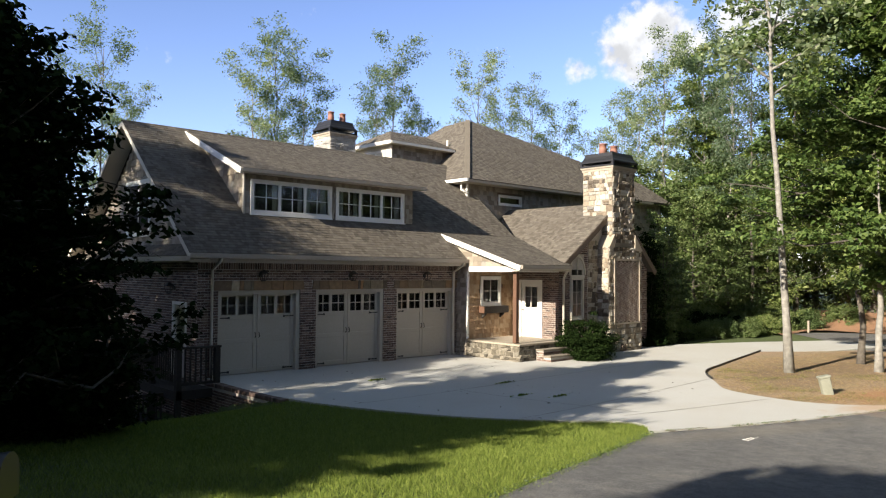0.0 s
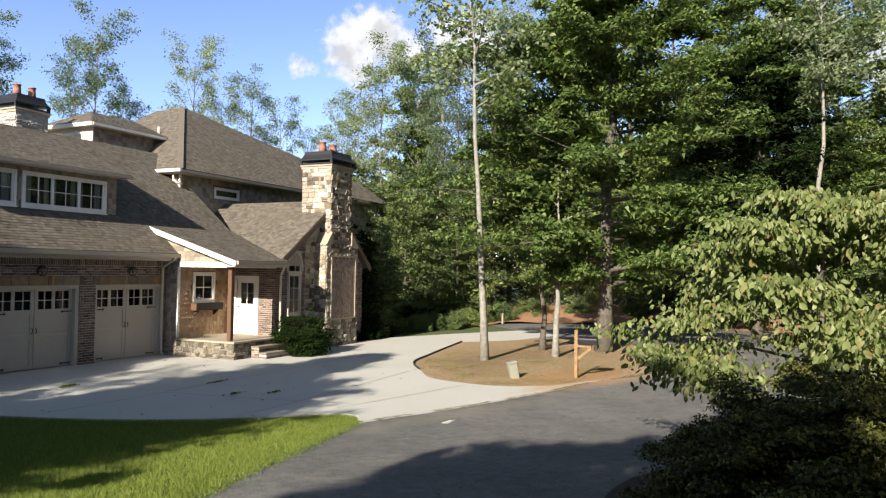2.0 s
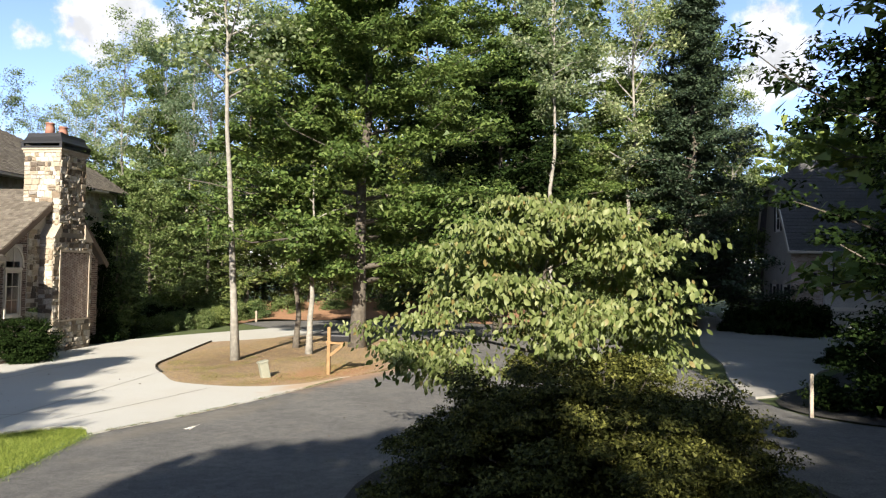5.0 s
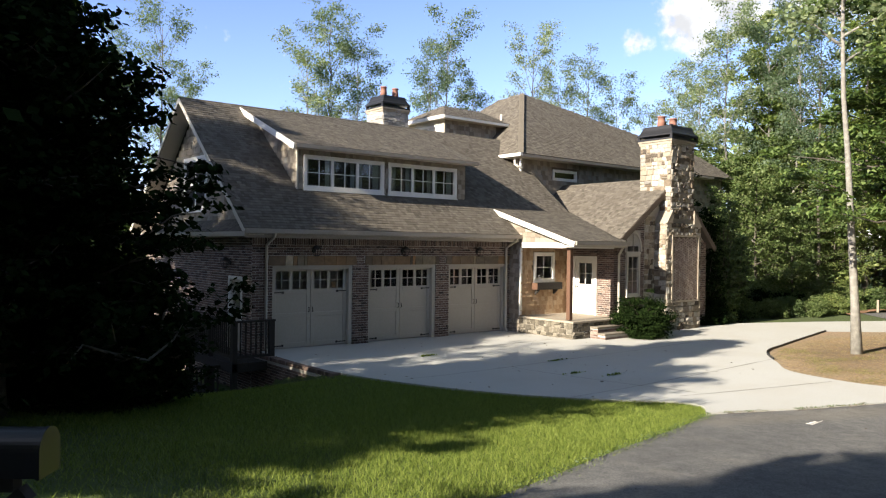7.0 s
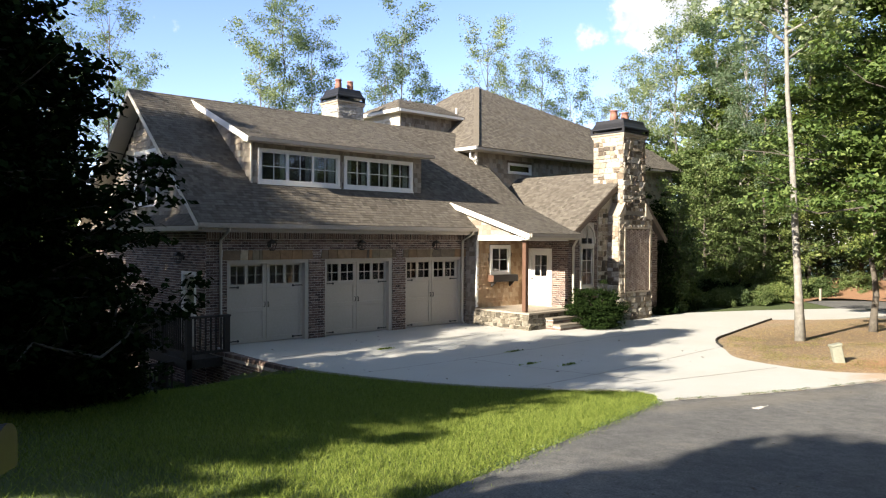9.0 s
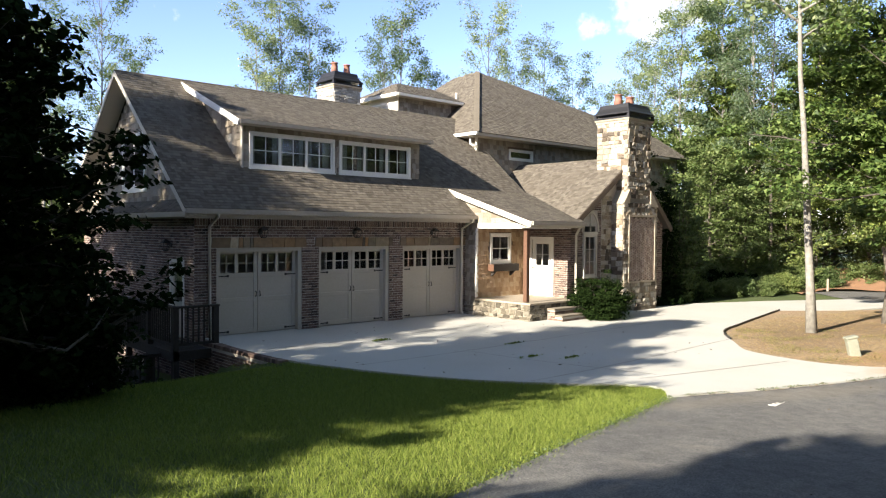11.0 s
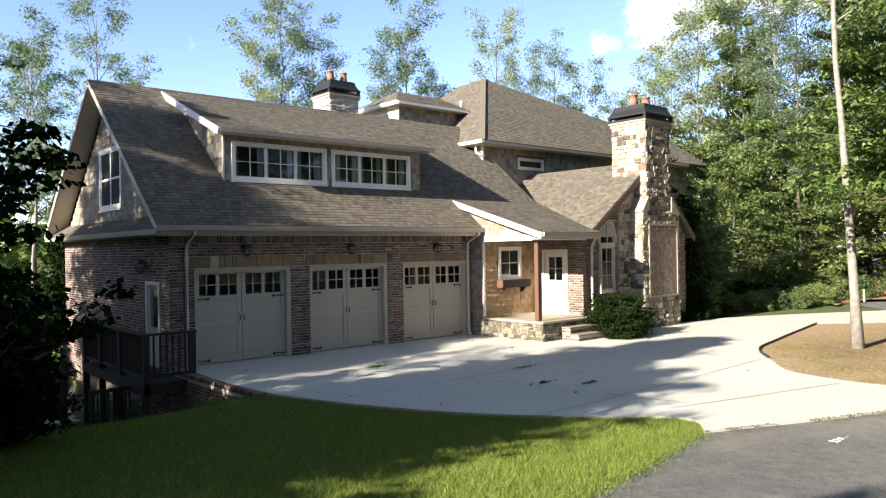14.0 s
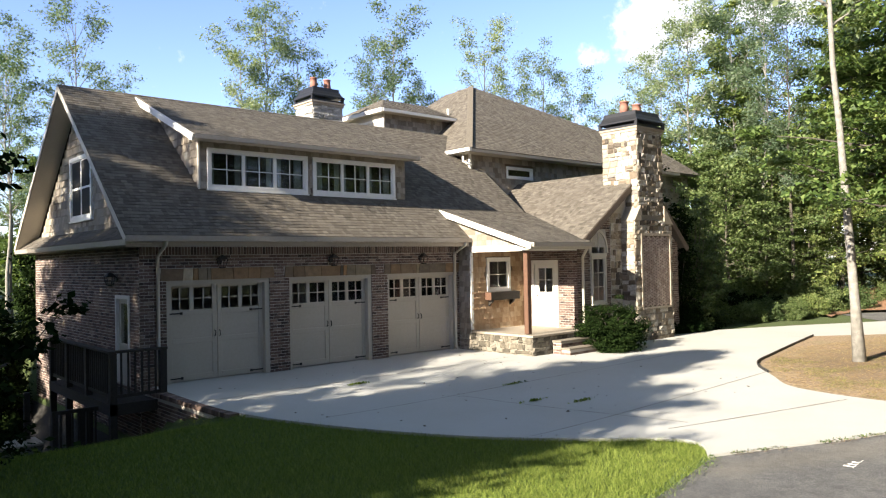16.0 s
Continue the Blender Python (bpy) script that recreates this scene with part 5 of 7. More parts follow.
prism(bm, [(CX0 - 0.05, CYF - 0.06, 4.02), (SX0 + 0.03, CYF - 0.06, 4.02), (SX0 + 0.03, CYF - 0.06, 4.52)], (0, WY - CYF + 0.05, 0))
part("shoulder_cap", bm, M_CAPSTONE, chim, "sloped stone shoulder")
bm = bmesh.new()
prism(bm, [(CX1 + 0.05, CYF - 0.04, 3.92), (SX1 - 0.03, CYF - 0.04, 3.92), (SX1 - 0.03, CYF - 0.04, 4.55)], (0, WY - CYF + 0.03, 0))
part("shoulder_cap", bm, M_CAPSTONE, chim, "sloped stone shoulder")
tr = part("trellis_panel", boxes((LT[0], LT[1], CYF - 0.012, CYF + 0.0, LT[2], LT[3])), M_SHAKEBASE, chim, "pink-brown herringbone brick panel")
bm = bmesh.new()
x, k = LT[0], 0
cw = (LT[1] - LT[0]) / 12
while k < 12:
    z = LT[2] + 0.02
    while z < LT[3] - 0.12:
        lo, hi = (z, z + 0.085) if k % 2 == 0 else (z + 0.085, z)
        beam(bm, (x + 0.008, CYF - 0.022, lo), (x + cw - 0.008, CYF - 0.022, hi), 0.022, 0.06, (0, 0, 1))
        z += 0.098
    x += cw
    k += 1
tagged(part("herringbone", bm, M_BRICK_PALE, tr), kind="stuff")
part("panel_border", boxes((LT[0] - 0.07, LT[0], CYF - 0.06, CYF, LT[2] - 0.07, LT[3] + 0.08), (LT[1], LT[1] + 0.07, CYF - 0.06, CYF, LT[2] - 0.07, LT[3] + 0.08), (LT[0], LT[1], CYF - 0.06, CYF, LT[3], LT[3] + 0.08), (LT[0], LT[1], CYF - 0.06, CYF, LT[2] - 0.07, LT[2])), M_CAPSTONE, tr)


def hood(parent, x0, x1, y0, y1, z, h, o=0.09):
    """A flared metal chimney hood on short legs over a corbel."""
    part("corbel", boxes((x0 - 0.04, x1 + 0.04, y0 - 0.04, y1 + 0.04, z - 0.16, z - 0.06), (x0 - 0.08, x1 + 0.08, y0 - 0.08, y1 + 0.08, z - 0.06, z)), M_CAPSTONE, parent, "corbelled stone course")
    bm = bmesh.new()
    box(bm, x0 - o, x1 + o, y0 - o, y1 + o, z, z + 0.07)
    for a in (x0 - o, x1 + o - 0.1):
        for b in (y0 - o, y1 + o - 0.1):
            box(bm, a, a + 0.1, b, b + 0.1, z + 0.07, z + 0.17)
    box(bm, x0 - o - 0.02, x1 + o + 0.02, y0 - o - 0.02, y1 + o + 0.02, z + 0.17, z + 0.22)
    prof = [(0.0, 0.22), (0.06, 0.30), (0.12, 0.42), (0.15, h)]
    rings = []
    for d, zz in prof:
        rings.append([bm.verts.new(p) for p in ((x0 - o + d, y0 - o + d, z + zz), (x1 + o - d, y0 - o + d, z + zz), (x1 + o - d, y1 + o - d, z + zz), (x0 - o + d, y1 + o - d, z + zz))])
    for r0, r1 in zip(rings, rings[1:]):
        for i in range(4):
            bm.faces.new((r0[i], r0[(i + 1) % 4], r1[(i + 1) % 4], r1[i]))
    bm.faces.new(rings[-1])
    part("hood", bm, M_CAPMETAL, parent, "flared black metal hood")


def clay_pot(parent, x, y, z, h, r):
    part("clay_pot", tube([(x, y, z), (x, y, z + h * 0.55), (x, y, z + h * 0.9), (x, y, z + h * 0.91), (x, y, z + h)], [r, r * 0.88, r * 0.8, r * 0.95, r * 0.95], 14), M_TERRACOTTA, parent, "terracotta chimney pot", True)


hood(chim, SX0, SX1, SYF, SYB, 7.2, 0.55)
clay_pot(chim, 12.25, -2.55, 7.74, 0.42, 0.17)
clay_pot(chim, 13.0, -2.55, 7.74, 0.42, 0.17)

# upper storey with the hip roof
HX, HY, HZ = 9.55, 2.38, 6.98
AP = (14.1, 6.95, 10.75)
AP2 = (25.2, 3.85, HZ + (3.85 - HY) * (AP[2] - HZ) / (AP[1] - HY))
HXR, HYB = 26.2, 12.5
uw = wall_y("upper_front_wall", HX + 0.45, 25.6, HY + 0.45, HY + 0.65, 3.0, 6.9, [(12.05, 13.45, 6.10, 6.42)], M_SHAKEBASE, house, "dark cedar shake upper wall")
g = course_field((HX + 0.45, HY + 0.45, 3.6), (1, 0, 0), (0, 0, 1), [(0, 0), (15.6, 0), (15.6, 3.3), (0, 3.3)], 0.2, (0.12, 0.26), 0.014, 0.012, 81, 0.006, 0.005, [(12.0 - HX - 0.5, 13.5 - HX - 0.4, 2.4, 2.95)])
tagged(part("shake_cladding", g, M_SHAKE, uw), kind="stuff")
window_at(house, (12.05, HY + 0.435, 6.10), (1, 0, 0), 1.40, 0.32, 1, 1, 1, "slit_window", 0.08, sill=False)
us = part("upper_side_wall", boxes((HX + 0.45, HX + 0.65, HY + 0.65, 12, 3.0, 6.9)), M_SHAKEBASE, house)
g = course_field((HX + 0.45, 8, 3.6), (0, -1, 0), (0, 0, 1), [(0, 0), (5.17, 0), (5.17, 3.3), (0, 3.3)], 0.2, (0.12, 0.26), 0.014, 0.012, 82, 0.006, 0.005)
tagged(part("shake_cladding", g, M_SHAKE, us), kind="stuff")
part("upper_corner_board", boxes((HX + 0.42, HX + 0.5, HY + 0.41, HY + 0.5, 5.0, 6.85)), M_WHITE, house)
shingled(house, "hip_roof_front", [(HX, HY, HZ), (HXR, HY, HZ), AP2, AP], 0.12, 83)
shingled(house, "hip_roof_west", [(HX, HYB, HZ), (HX, HY, HZ), AP, (14.1, HYB - 4, 10.4)], 0.12, 84)
part("hip_roof_back", prism(bmesh.new(), [(HXR, HYB, HZ), (HX, HYB, HZ), (14.1, HYB - 4, 10.4), AP, AP2], (0, 0, -0.1)), M_ROOFBASE, house)
bm = boxes((HX - 0.1, HX + 0.02, HY - 0.1, 4.4, HZ - 0.13, HZ - 0.005))
part("hip_gutter_west", bm, M_WHITE, house, "white metal gutter end")
part("hip_gutter", boxes((HX + 0.02, 24.0, HY - 0.1, HY + 0.02, HZ - 0.15, HZ - 0.04)), M_GUTTER, house)
part("hip_soffit", boxes((HX + 0.02, 24.0, HY + 0.02, HY + 0.45, HZ - 0.16, HZ - 0.13), (HX + 0.02, HX + 0.45, HY + 0.45, 10, HZ - 0.16, HZ - 0.13)), M_CREAM, house)
bm = bmesh.new()
beam(bm, (HX, HY, HZ + 0.016), (AP[0], AP[1], AP[2] + 0.016), 0.24, 0.01)
part("hip_cap", bm, M_ROOFCAP, house, "shingle hip cap")
part("eave_drain", tube([(9.75, HY + 0.55, HZ - 0.14), (9.75, HY + 0.55, HZ - 0.42), (9.95, HY + 0.3, HZ - 0.58)], [0.05] * 3, 8), M_WHITE, house, "white metal downspout elbow", True)
part("roof_vent", tube([(12.0, 6.2, 8.8), (12.0, 6.2, 9.35)], [0.06, 0.06], 8), M_CREAM, house, "small pale vent pipe", True)

# small hipped dormer behind the ridge
d2 = part("rear_dormer", boxes((8.05, 11.5, 5.55, 8.4, 6.5, 8.62)), M_SHAKEBASE, house, "small cedar shake rear dormer")
g = course_field((8.05, 5.55, 7.4), (1, 0, 0), (0, 0, 1), [(0, 0), (3, 0), (3, 1.2), (0, 1.2)], 0.2, (0.12, 0.26), 0.014, 0.012, 91, 0.006, 0.005)
tagged(part("shake_cladding", g, M_SHAKE, d2), kind="stuff")
part("dormer_face", boxes((8.0, 8.05, 5.52, 8.4, 7.2, 8.6)), M_CREAM, d2, "cream painted dormer face")
window_at(house, (7.985, 7.3, 7.83), (0, -1, 0), 1.3, 0.50, 2, 1, 1, "rear_dormer_window", 0.06, sill=False)
e = 8.72
rp = [(7.70, 5.2, e), (11.6, 5.2, e), (11.2, 6.85, e + 0.75), (9.0, 6.85, e + 0.75)]
shingled(d2, "dormer_hip_front", rp, 0.08, 92)
shingled(d2, "dormer_hip_west", [(7.70, 8.6, e), (7.70, 5.2, e), (9.0, 6.85, e + 0.75), (9.0, 6.95, e + 0.75)], 0.08, 93)
part("dormer_soffit", boxes((7.72, 11.5, 5.22, 8.6, 8.585, 8.612)), M_CREAM, d2)
part("dormer_fascia", boxes((7.64, 7.72, 5.16, 8.6, e - 0.15, e - 0.01), (7.72, 11.5, 5.14, 5.22, e - 0.13, e - 0.02)), M_WHITE, d2, "white eave fascia")

# rear chimney
rc = part("rear_chimney", boxes((5.24, 6.55, 6.2, 7.4, 6.5, 8.85)), M_MORTAR, house, "pale stone-block rear chimney")
stone_field(rc, (5.24, 7.4, 7.4), (0, -1, 0), (0, 0, 1), 1.2, 1.4, 95, False, (0.16, 0.36), (0.10, 0.14), mat=M_BLOCK)
stone_field(rc, (5.24, 6.2, 7.4), (1, 0, 0), (0, 0, 1), 1.3, 1.4, 96, False, (0.16, 0.36), (0.10, 0.14), mat=M_BLOCK)
hood(rc, 5.24, 6.55, 6.2, 7.4, 8.86, 0.55, 0.05)
clay_pot(rc, 5.6, 6.7, 9.38, 0.45, 0.15)
clay_pot(rc, 6.2, 6.7, 9.38, 0.45, 0.15)


def lantern(x, y, z, nx, ny):
    """A black carriage lantern on a wall plate, facing (nx, ny)."""
    t = thing("wall_lantern", (x, y, z), "black iron carriage lantern on the brick wall", "wall lamp", "garage lanterns")
    def pt(d, s, h):
        return (x + nx * d - ny * s, y + ny * d + nx * s, z + h)
    part("wall_plate", tube([pt(0, 0, 0), pt(0.03, 0, 0)], [0.07, 0.06], 8), M_BLACK, t)
    part("arm", tube([pt(0.02, 0, 0.05), pt(0.10, 0, 0.14), pt(0.17, 0, 0.12)], [0.012] * 3, 6), M_BLACK, t, "", True)
    for piece, h0, h1, r0, r1 in (("base", -0.16, -0.13, 0.05, 0.06), ("rim", 0.06, 0.08, 0.105, 0.11), ("cap", 0.08, 0.17, 0.10, 0.02)):
        bm = bmesh.new()
        a = [bm.verts.new(pt(0.17 + r0 * i, r0 * j, h0)) for i, j in ((-1, -1), (1, -1), (1, 1), (-1, 1))]
        b = [bm.verts.new(pt(0.17 + r1 * i, r1 * j, h1)) for i, j in ((-1, -1), (1, -1), (1, 1), (-1, 1))]
        bm.faces.new(a)
        bm.faces.new(b)
        for k in range(4):
            bm.faces.new((a[k], a[(k + 1) % 4], b[(k + 1) % 4], b[k]))
        part(piece, bm, M_BLACK, t)
    for i, j in ((-1, -1), (1, -1), (1, 1), (-1, 1)):
        part("corner_bar", beam(bmesh.new(), pt(0.17 + 0.055 * i, 0.055 * j, -0.14), pt(0.17 + 0.1 * i, 0.1 * j, 0.07), 0.014, 0.014), M_BLACK, t)
    return t


for x in (-1.36, 1.87, 5.09):
    lantern(x, -0.012, 2.88, 0, -1)
lantern(-3.312, 1.48, 2.5, -1, 0)

# brick kerb wall beside the forecourt
kw = part("retaining_wall", boxes((-3.28, -3.05, -4.6, -0.02, -2.2, -0.075)), M_MORTAR)
tagged(kw, "low brick retaining wall at the edge of the drive", "wall", kind="structure")
brick_field(kw, (-3.28, 0.0, -2.05), (0, -1, 0), (0, 0, 1), [(0, 0), (4.6, 0), (4.6, 1.98), (0, 1.98)], seed=14)
rowlock = mesh_of("brick", *block_geo(Vector((-3.292, 0, 0)), Vector((1, 0, 0)), Vector((0, 1, 0)), Vector((0, 0, 1)), 0, 0.235, 0, 0.062, 0.09, 0.006), M_BRICK_ONE)
for i in range(60):
    y = -0.1 - i * 0.0745
    b = new("brick", rowlock)
    b.parent = kw
    b.matrix_basis = Matrix.Translation((0, y, pave_z(-3.1, y) - 0.092))

# ---- plants ----


def leaf_cloud(rng, anchors, spread, count, size, flat=0.5, droop=0.35, ball=False, far=False):
    """Single leaves, each a folded diamond (or one triangle, far off), scattered round anchors. Returns (verts, faces)."""
    a = np.asarray(anchors, float)
    pick = rng.integers(0, len(a), count)
    off = rng.normal(0, 1, (count, 3))
    n = rng.normal(0, 1, (count, 3))
    if ball:
        off *= (rng.uniform(0.02, 1, count) ** 0.42 / np.linalg.norm(off, axis=1))[:, None]
        off[:, 2] = np.where(off[:, 2] < 0, off[:, 2] * 0.4, off[:, 2])
        n = n * 0.55 + off * 0.9
        reach = rng.uniform(0.55, 1.3, len(a))
        off *= reach[pick][:, None] * spread * np.array([1, 1, 0.62])
    else:
        off *= spread * np.array([1, 1, 0.7])
    pos = a[pick, :3] + off
    n[:, 2] = np.abs(n[:, 2]) + flat
    n /= np.linalg.norm(n, axis=1)[:, None]
    d = rng.normal(0, 1, (count, 3))
    d[:, 2] -= droop
    d -= n * (d * n).sum(1)[:, None]
    d /= np.linalg.norm(d, axis=1)[:, None] + 1e-9
    s = np.cross(n, d)
    L = (size * rng.uniform(0.6, 1.3, count))[:, None]
    W = L * rng.uniform(0.28, 0.42, count)[:, None]
    if far:
        V = np.stack([pos - d * L * 0.45 + s * W, pos - d * L * 0.45 - s * W, pos + d * L * 0.6 - n * L * 0.12], 1).reshape(-1, 3)
        return V, np.arange(3 * count).reshape(-1, 3)
    base, tip = pos - d * L * 0.5, pos + d * L * 0.5 - n * L * 0.12
    mid = pos + n * L * 0.04
    left, right = mid + s * W - n * L * 0.08, mid - s * W - n * L * 0.08
    V = np.stack([base, left, tip, right], 1).reshape(-1, 3)
    k = np.arange(count)[:, None] * 4
    F = np.concatenate([k + [0, 3, 2], k + [0, 2, 1]], 1).reshape(-1, 3)
    return V, F


def hanging_leaves(rng, anchors, spread, count, size):
    """Broad oval leaves that hang from flat sprays, each folded along its midrib and curled at the tip. Returns (verts, faces)."""
    a = np.asarray(anchors, float)
    pick = rng.integers(0, len(a), count)
    off = rng.normal(0, 1, (count, 3)) * np.array([0.60, 0.60, 0.13]) * spread
    pos = a[pick, :3] + off
    d = rng.normal(0, 0.45, (count, 3)) + off * 0.9
    d[:, 2] = -rng.uniform(0.25, 1.6, count)
    d /= np.linalg.norm(d, axis=1)[:, None]
    s = np.cross(d, rng.normal(0, 1, (count, 3)))
    s /= np.linalg.norm(s, axis=1)[:, None] + 1e-9
    n = np.cross(s, d)
    L = (size * rng.uniform(0.65, 1.25, count))[:, None]
    W = L * rng.uniform(0.24, 0.34, count)[:, None]
    fold = L * rng.uniform(0.03, 0.12, count)[:, None]
    rows = [pos, pos + d * L * 0.3 + s * W * 0.9 - n * fold, pos + d * L * 0.65 + s * W * 0.85 - n * fold, pos + d * L - n * L * 0.16, pos + d * L * 0.65 - s * W * 0.85 - n * fold, pos + d * L * 0.3 - s * W * 0.9 - n * fold, pos + d * L * 0.5 + n * L * 0.03]
    V = np.stack(rows, 1).reshape(-1, 3)
    k = np.arange(count)[:, None] * 7
    F = np.concatenate([k + [6, i, (i + 1) % 6] for i in range(6)], 1).reshape(-1, 3)
    return V, F


def both(a, b):
    return np.concatenate([a[0], b[0]]), np.concatenate([a[1], b[1] + len(a[0])])


def np_mesh(name, V, F, mat):
    me = bpy.data.meshes.new(name)
    V, F = np.asarray(V, np.float32), np.asarray(F, np.int32)
    me.vertices.add(len(V))
    me.vertices.foreach_set("co", V.ravel())
    me.loops.add(F.size)
    me.loops.foreach_set("vertex_index", F.ravel())
    me.polygons.add(len(F))
    me.polygons.foreach_set("loop_start", np.arange(0, F.size, 3, dtype=np.int32))
    me.materials.append(mat)
    me.update(calc_edges=True)
    me.validate()
    return me


def grow(seed, height, radius, crown_from, crown_r, limbs, leaves, leaf, spread, bark, leafmat, name="tree", label="", category="tree", group="", lean=(0, 0), profile="dome", twigs=4, rise=0.45, at=(0, 0, 0), bare=0.35, clump=0.0, core=0.0, droop=0.35, wobble=0.012, far=False, hang=False):
    """A tree: tapered trunk, limbs with twigs and a crown of single leaves in clumps."""
    rng = np.random.default_rng(seed)
    top = np.array([lean[0], lean[1], height])
    k = 11
    line = []
    for i in range(k):
        t = i / (k - 1)
        w = wobble * height * math.sin(math.pi * t)
        line.append(top * np.array([t, t, t]) + np.array([rng.normal(0, w), rng.normal(0, w), 0]))
    line[0][2] = -0.4
    radii = [radius * (1.35 if i == 0 else 1.0) * (1 - 0.88 * (i / (k - 1)) ** 0.85) for i in range(k)]
    trunk = tube(line, radii, 10)
    limb_geo, anchors, tips, inner = [], [], [], []

    def on_trunk(t):
        x = t * (k - 1)
        i = min(int(x), k - 2)
        return line[i] + (line[i + 1] - line[i]) * (x - i)

    for j in range(limbs):
        u = (j + rng.uniform(0.1, 0.9)) / limbs
        t = crown_from + (0.97 - crown_from) * u
        az = j * 2.399 + rng.uniform(-0.5, 0.5)
        if profile == "dome":
            reach = crown_r * (0.55 + 0.45 * math.sin(math.pi * min(1, 0.25 + 0.75 * u))) * (1 - 0.55 * u ** 3)
        elif profile == "cone":
            reach = crown_r * (1.05 - 0.9 * u)
        elif profile == "egg":
            reach = crown_r * (1.0 - 0.86 * u ** 1.55 + 0.22 * max(0.0, 1 - u / 0.12))
        else:
            reach = crown_r * (0.7 + 0.3 * math.sin(math.pi * u))
        reach *= rng.uniform(0.7, 1.15)
        up = rise * (0.5 + u) * rng.uniform(0.6, 1.3)
        p0 = on_trunk(t)
        d = np.array([math.cos(az), math.sin(az), up])
        pts = [p0 + d * reach * s + np.array([rng.normal(0, 0.05), rng.normal(0, 0.05), 0.12 * math.sin(s * 3) - 0.10 * s * s]) * reach * s for s in (0, 0.3, 0.6, 0.85, 1.0)]
        r0 = max(0.015, radius * 0.42 * (1 - 0.75 * u))
        limb_geo.append(tube(pts, [r0, r0 * 0.75, r0 * 0.5, r0 * 0.3, r0 * 0.12], 4 if far else 5, False))
        for s in np.linspace(bare, 1.0, 5):
            q = s * 4
            i = min(int(q), 3)
            anchors.append(pts[i] + (pts[i + 1] - pts[i]) * (q - i))
        for m in range(twigs):
            s = rng.uniform(bare, 0.95) * 4
            i = min(int(s), 3)
            b = pts[i] + (pts[i + 1] - pts[i]) * (s - i)
            e = b + (np.array([math.cos(az + rng.normal(0, 0.9)), math.sin(az + rng.normal(0, 0.9)), rng.uniform(-0.15, 0.7)]) * reach * rng.uniform(0.25, 0.5))
            limb_geo.append(tube([b, (b + e) / 2 + rng.normal(0, 0.04, 3) * reach, e], [r0 * 0.3, r0 * 0.2, r0 * 0.06], 3 if far else 4, False))
            anchors += [(b + e) / 2, e, e]
            tips += [e, (b + e) / 2] if m % 2 else [e]
        tips += [pts[2], pts[3], pts[4]]
        inner += [pts[1], pts[2], (pts[1] + pts[2]) / 2, pts[2] * 0.6 + pts[3] * 0.4]
    if hang:
        V, F = hanging_leaves(rng, tips, clump, leaves, leaf)
    elif clump:
        V, F = leaf_cloud(rng, tips, clump, leaves, leaf, 0.5, droop, True, far)
    else:
        V, F = leaf_cloud(rng, anchors, spread, leaves, leaf, 0.5, droop, False, far)
    if core:
        V, F = both((V, F), leaf_cloud(rng, inner, spread * 0.9, int(leaves * core * 2.0), leaf * 1.45, 0.6, 0.35, False, far))
    t = thing(name, at, label, category, group)
    tr = part("trunk", trunk, bark, t, "", True)
    br = part("branchwork", join_geo(limb_geo), bark, t, "", True)
    cr = new("crown", np_mesh("crown", V, F, leafmat))
    for o in (tr, br, cr):
        o.parent = t
        o.matrix_parent_inverse = Matrix.Identity(4)
        o.matrix_basis = Matrix.Identity(4)
    return t


def place(src, x, y, turn=0.0, scale=1.0, dz=0.0, tilt=0.0):
    ob = copy_thing(src, Matrix.Translation((x, y, ground_z(x, y) + dz)) @ Matrix.Rotation(turn, 4, "Z") @ Matrix.Rotation(tilt, 4, "X"))
    ob.scale = (scale,) * 3
    return ob


def gz(x, y, dz=0.0):
    return (x, y, ground_z(x, y) + dz)


# trees that stand by themselves
grow(101, 15.0, 0.132, 0.56, 2.0, 16, 4200, 0.19, 0.34, M_BIRCH, M_LEAF_PALE, "island_tree", "slender pale-barked tree with a bare lower trunk on the island", lean=(-1.0, 0.44), profile="tall", rise=0.8, at=gz(10.9, -10.3), wobble=0.003)
oak = grow(102, 17.5, 0.30, 0.13, 5.3, 46, 115000, 0.145, 0.34, M_BARK, M_LEAF, "oak_tree", "large leafy oak with a mottled trunk behind the mailbox", lean=(0.4, -0.3), wobble=0.003, rise=0.17, at=gz(15.6, -13.2), bare=0.15, clump=0.72, core=0.26, twigs=4, far=True)
grow(103, 6.0, 0.13, 0.5, 0.9, 6, 500, 0.18, 0.25, M_BARK, M_LEAF, "sapling", "thin dark sapling on the island", lean=(0.5, 0.1), at=gz(14.9, -11.0))
grow(104, 6.5, 0.125, 0.55, 1.0, 6, 600, 0.18, 0.25, M_BIRCH, M_LEAF, "sapling", "thin pale-barked sapling on the island", lean=(0.1, 0.0), at=gz(12.9, -12.15))
grow(105, 9.2, 0.20, 0.08, 2.5, 150, 92000, 0.13, 0.22, M_BARK, M_LEAF_DARK_SHADE, "lawn_tree", "dense tree beside the lawn, full shade put into its dark leaves", lean=(-0.5, 0.1), rise=0.10, profile="egg", at=gz(-10.5, -6.9), bare=0.1, twigs=6, clump=0.42, core=0.12)

# the next two trees are added, largely out of view, to cast shade
grow(109, 7.3, 0.20, 0.03, 3.5, 80, 32000, 0.24, 0.30, M_BARK, M_LEAF_DARK_SHADE, "lawn_tree", "dense tree beside the lawn, full shade put into its dark leaves", rise=0.14, profile="egg", at=gz(-15.2, -8.3), bare=0.1, core=0.22)
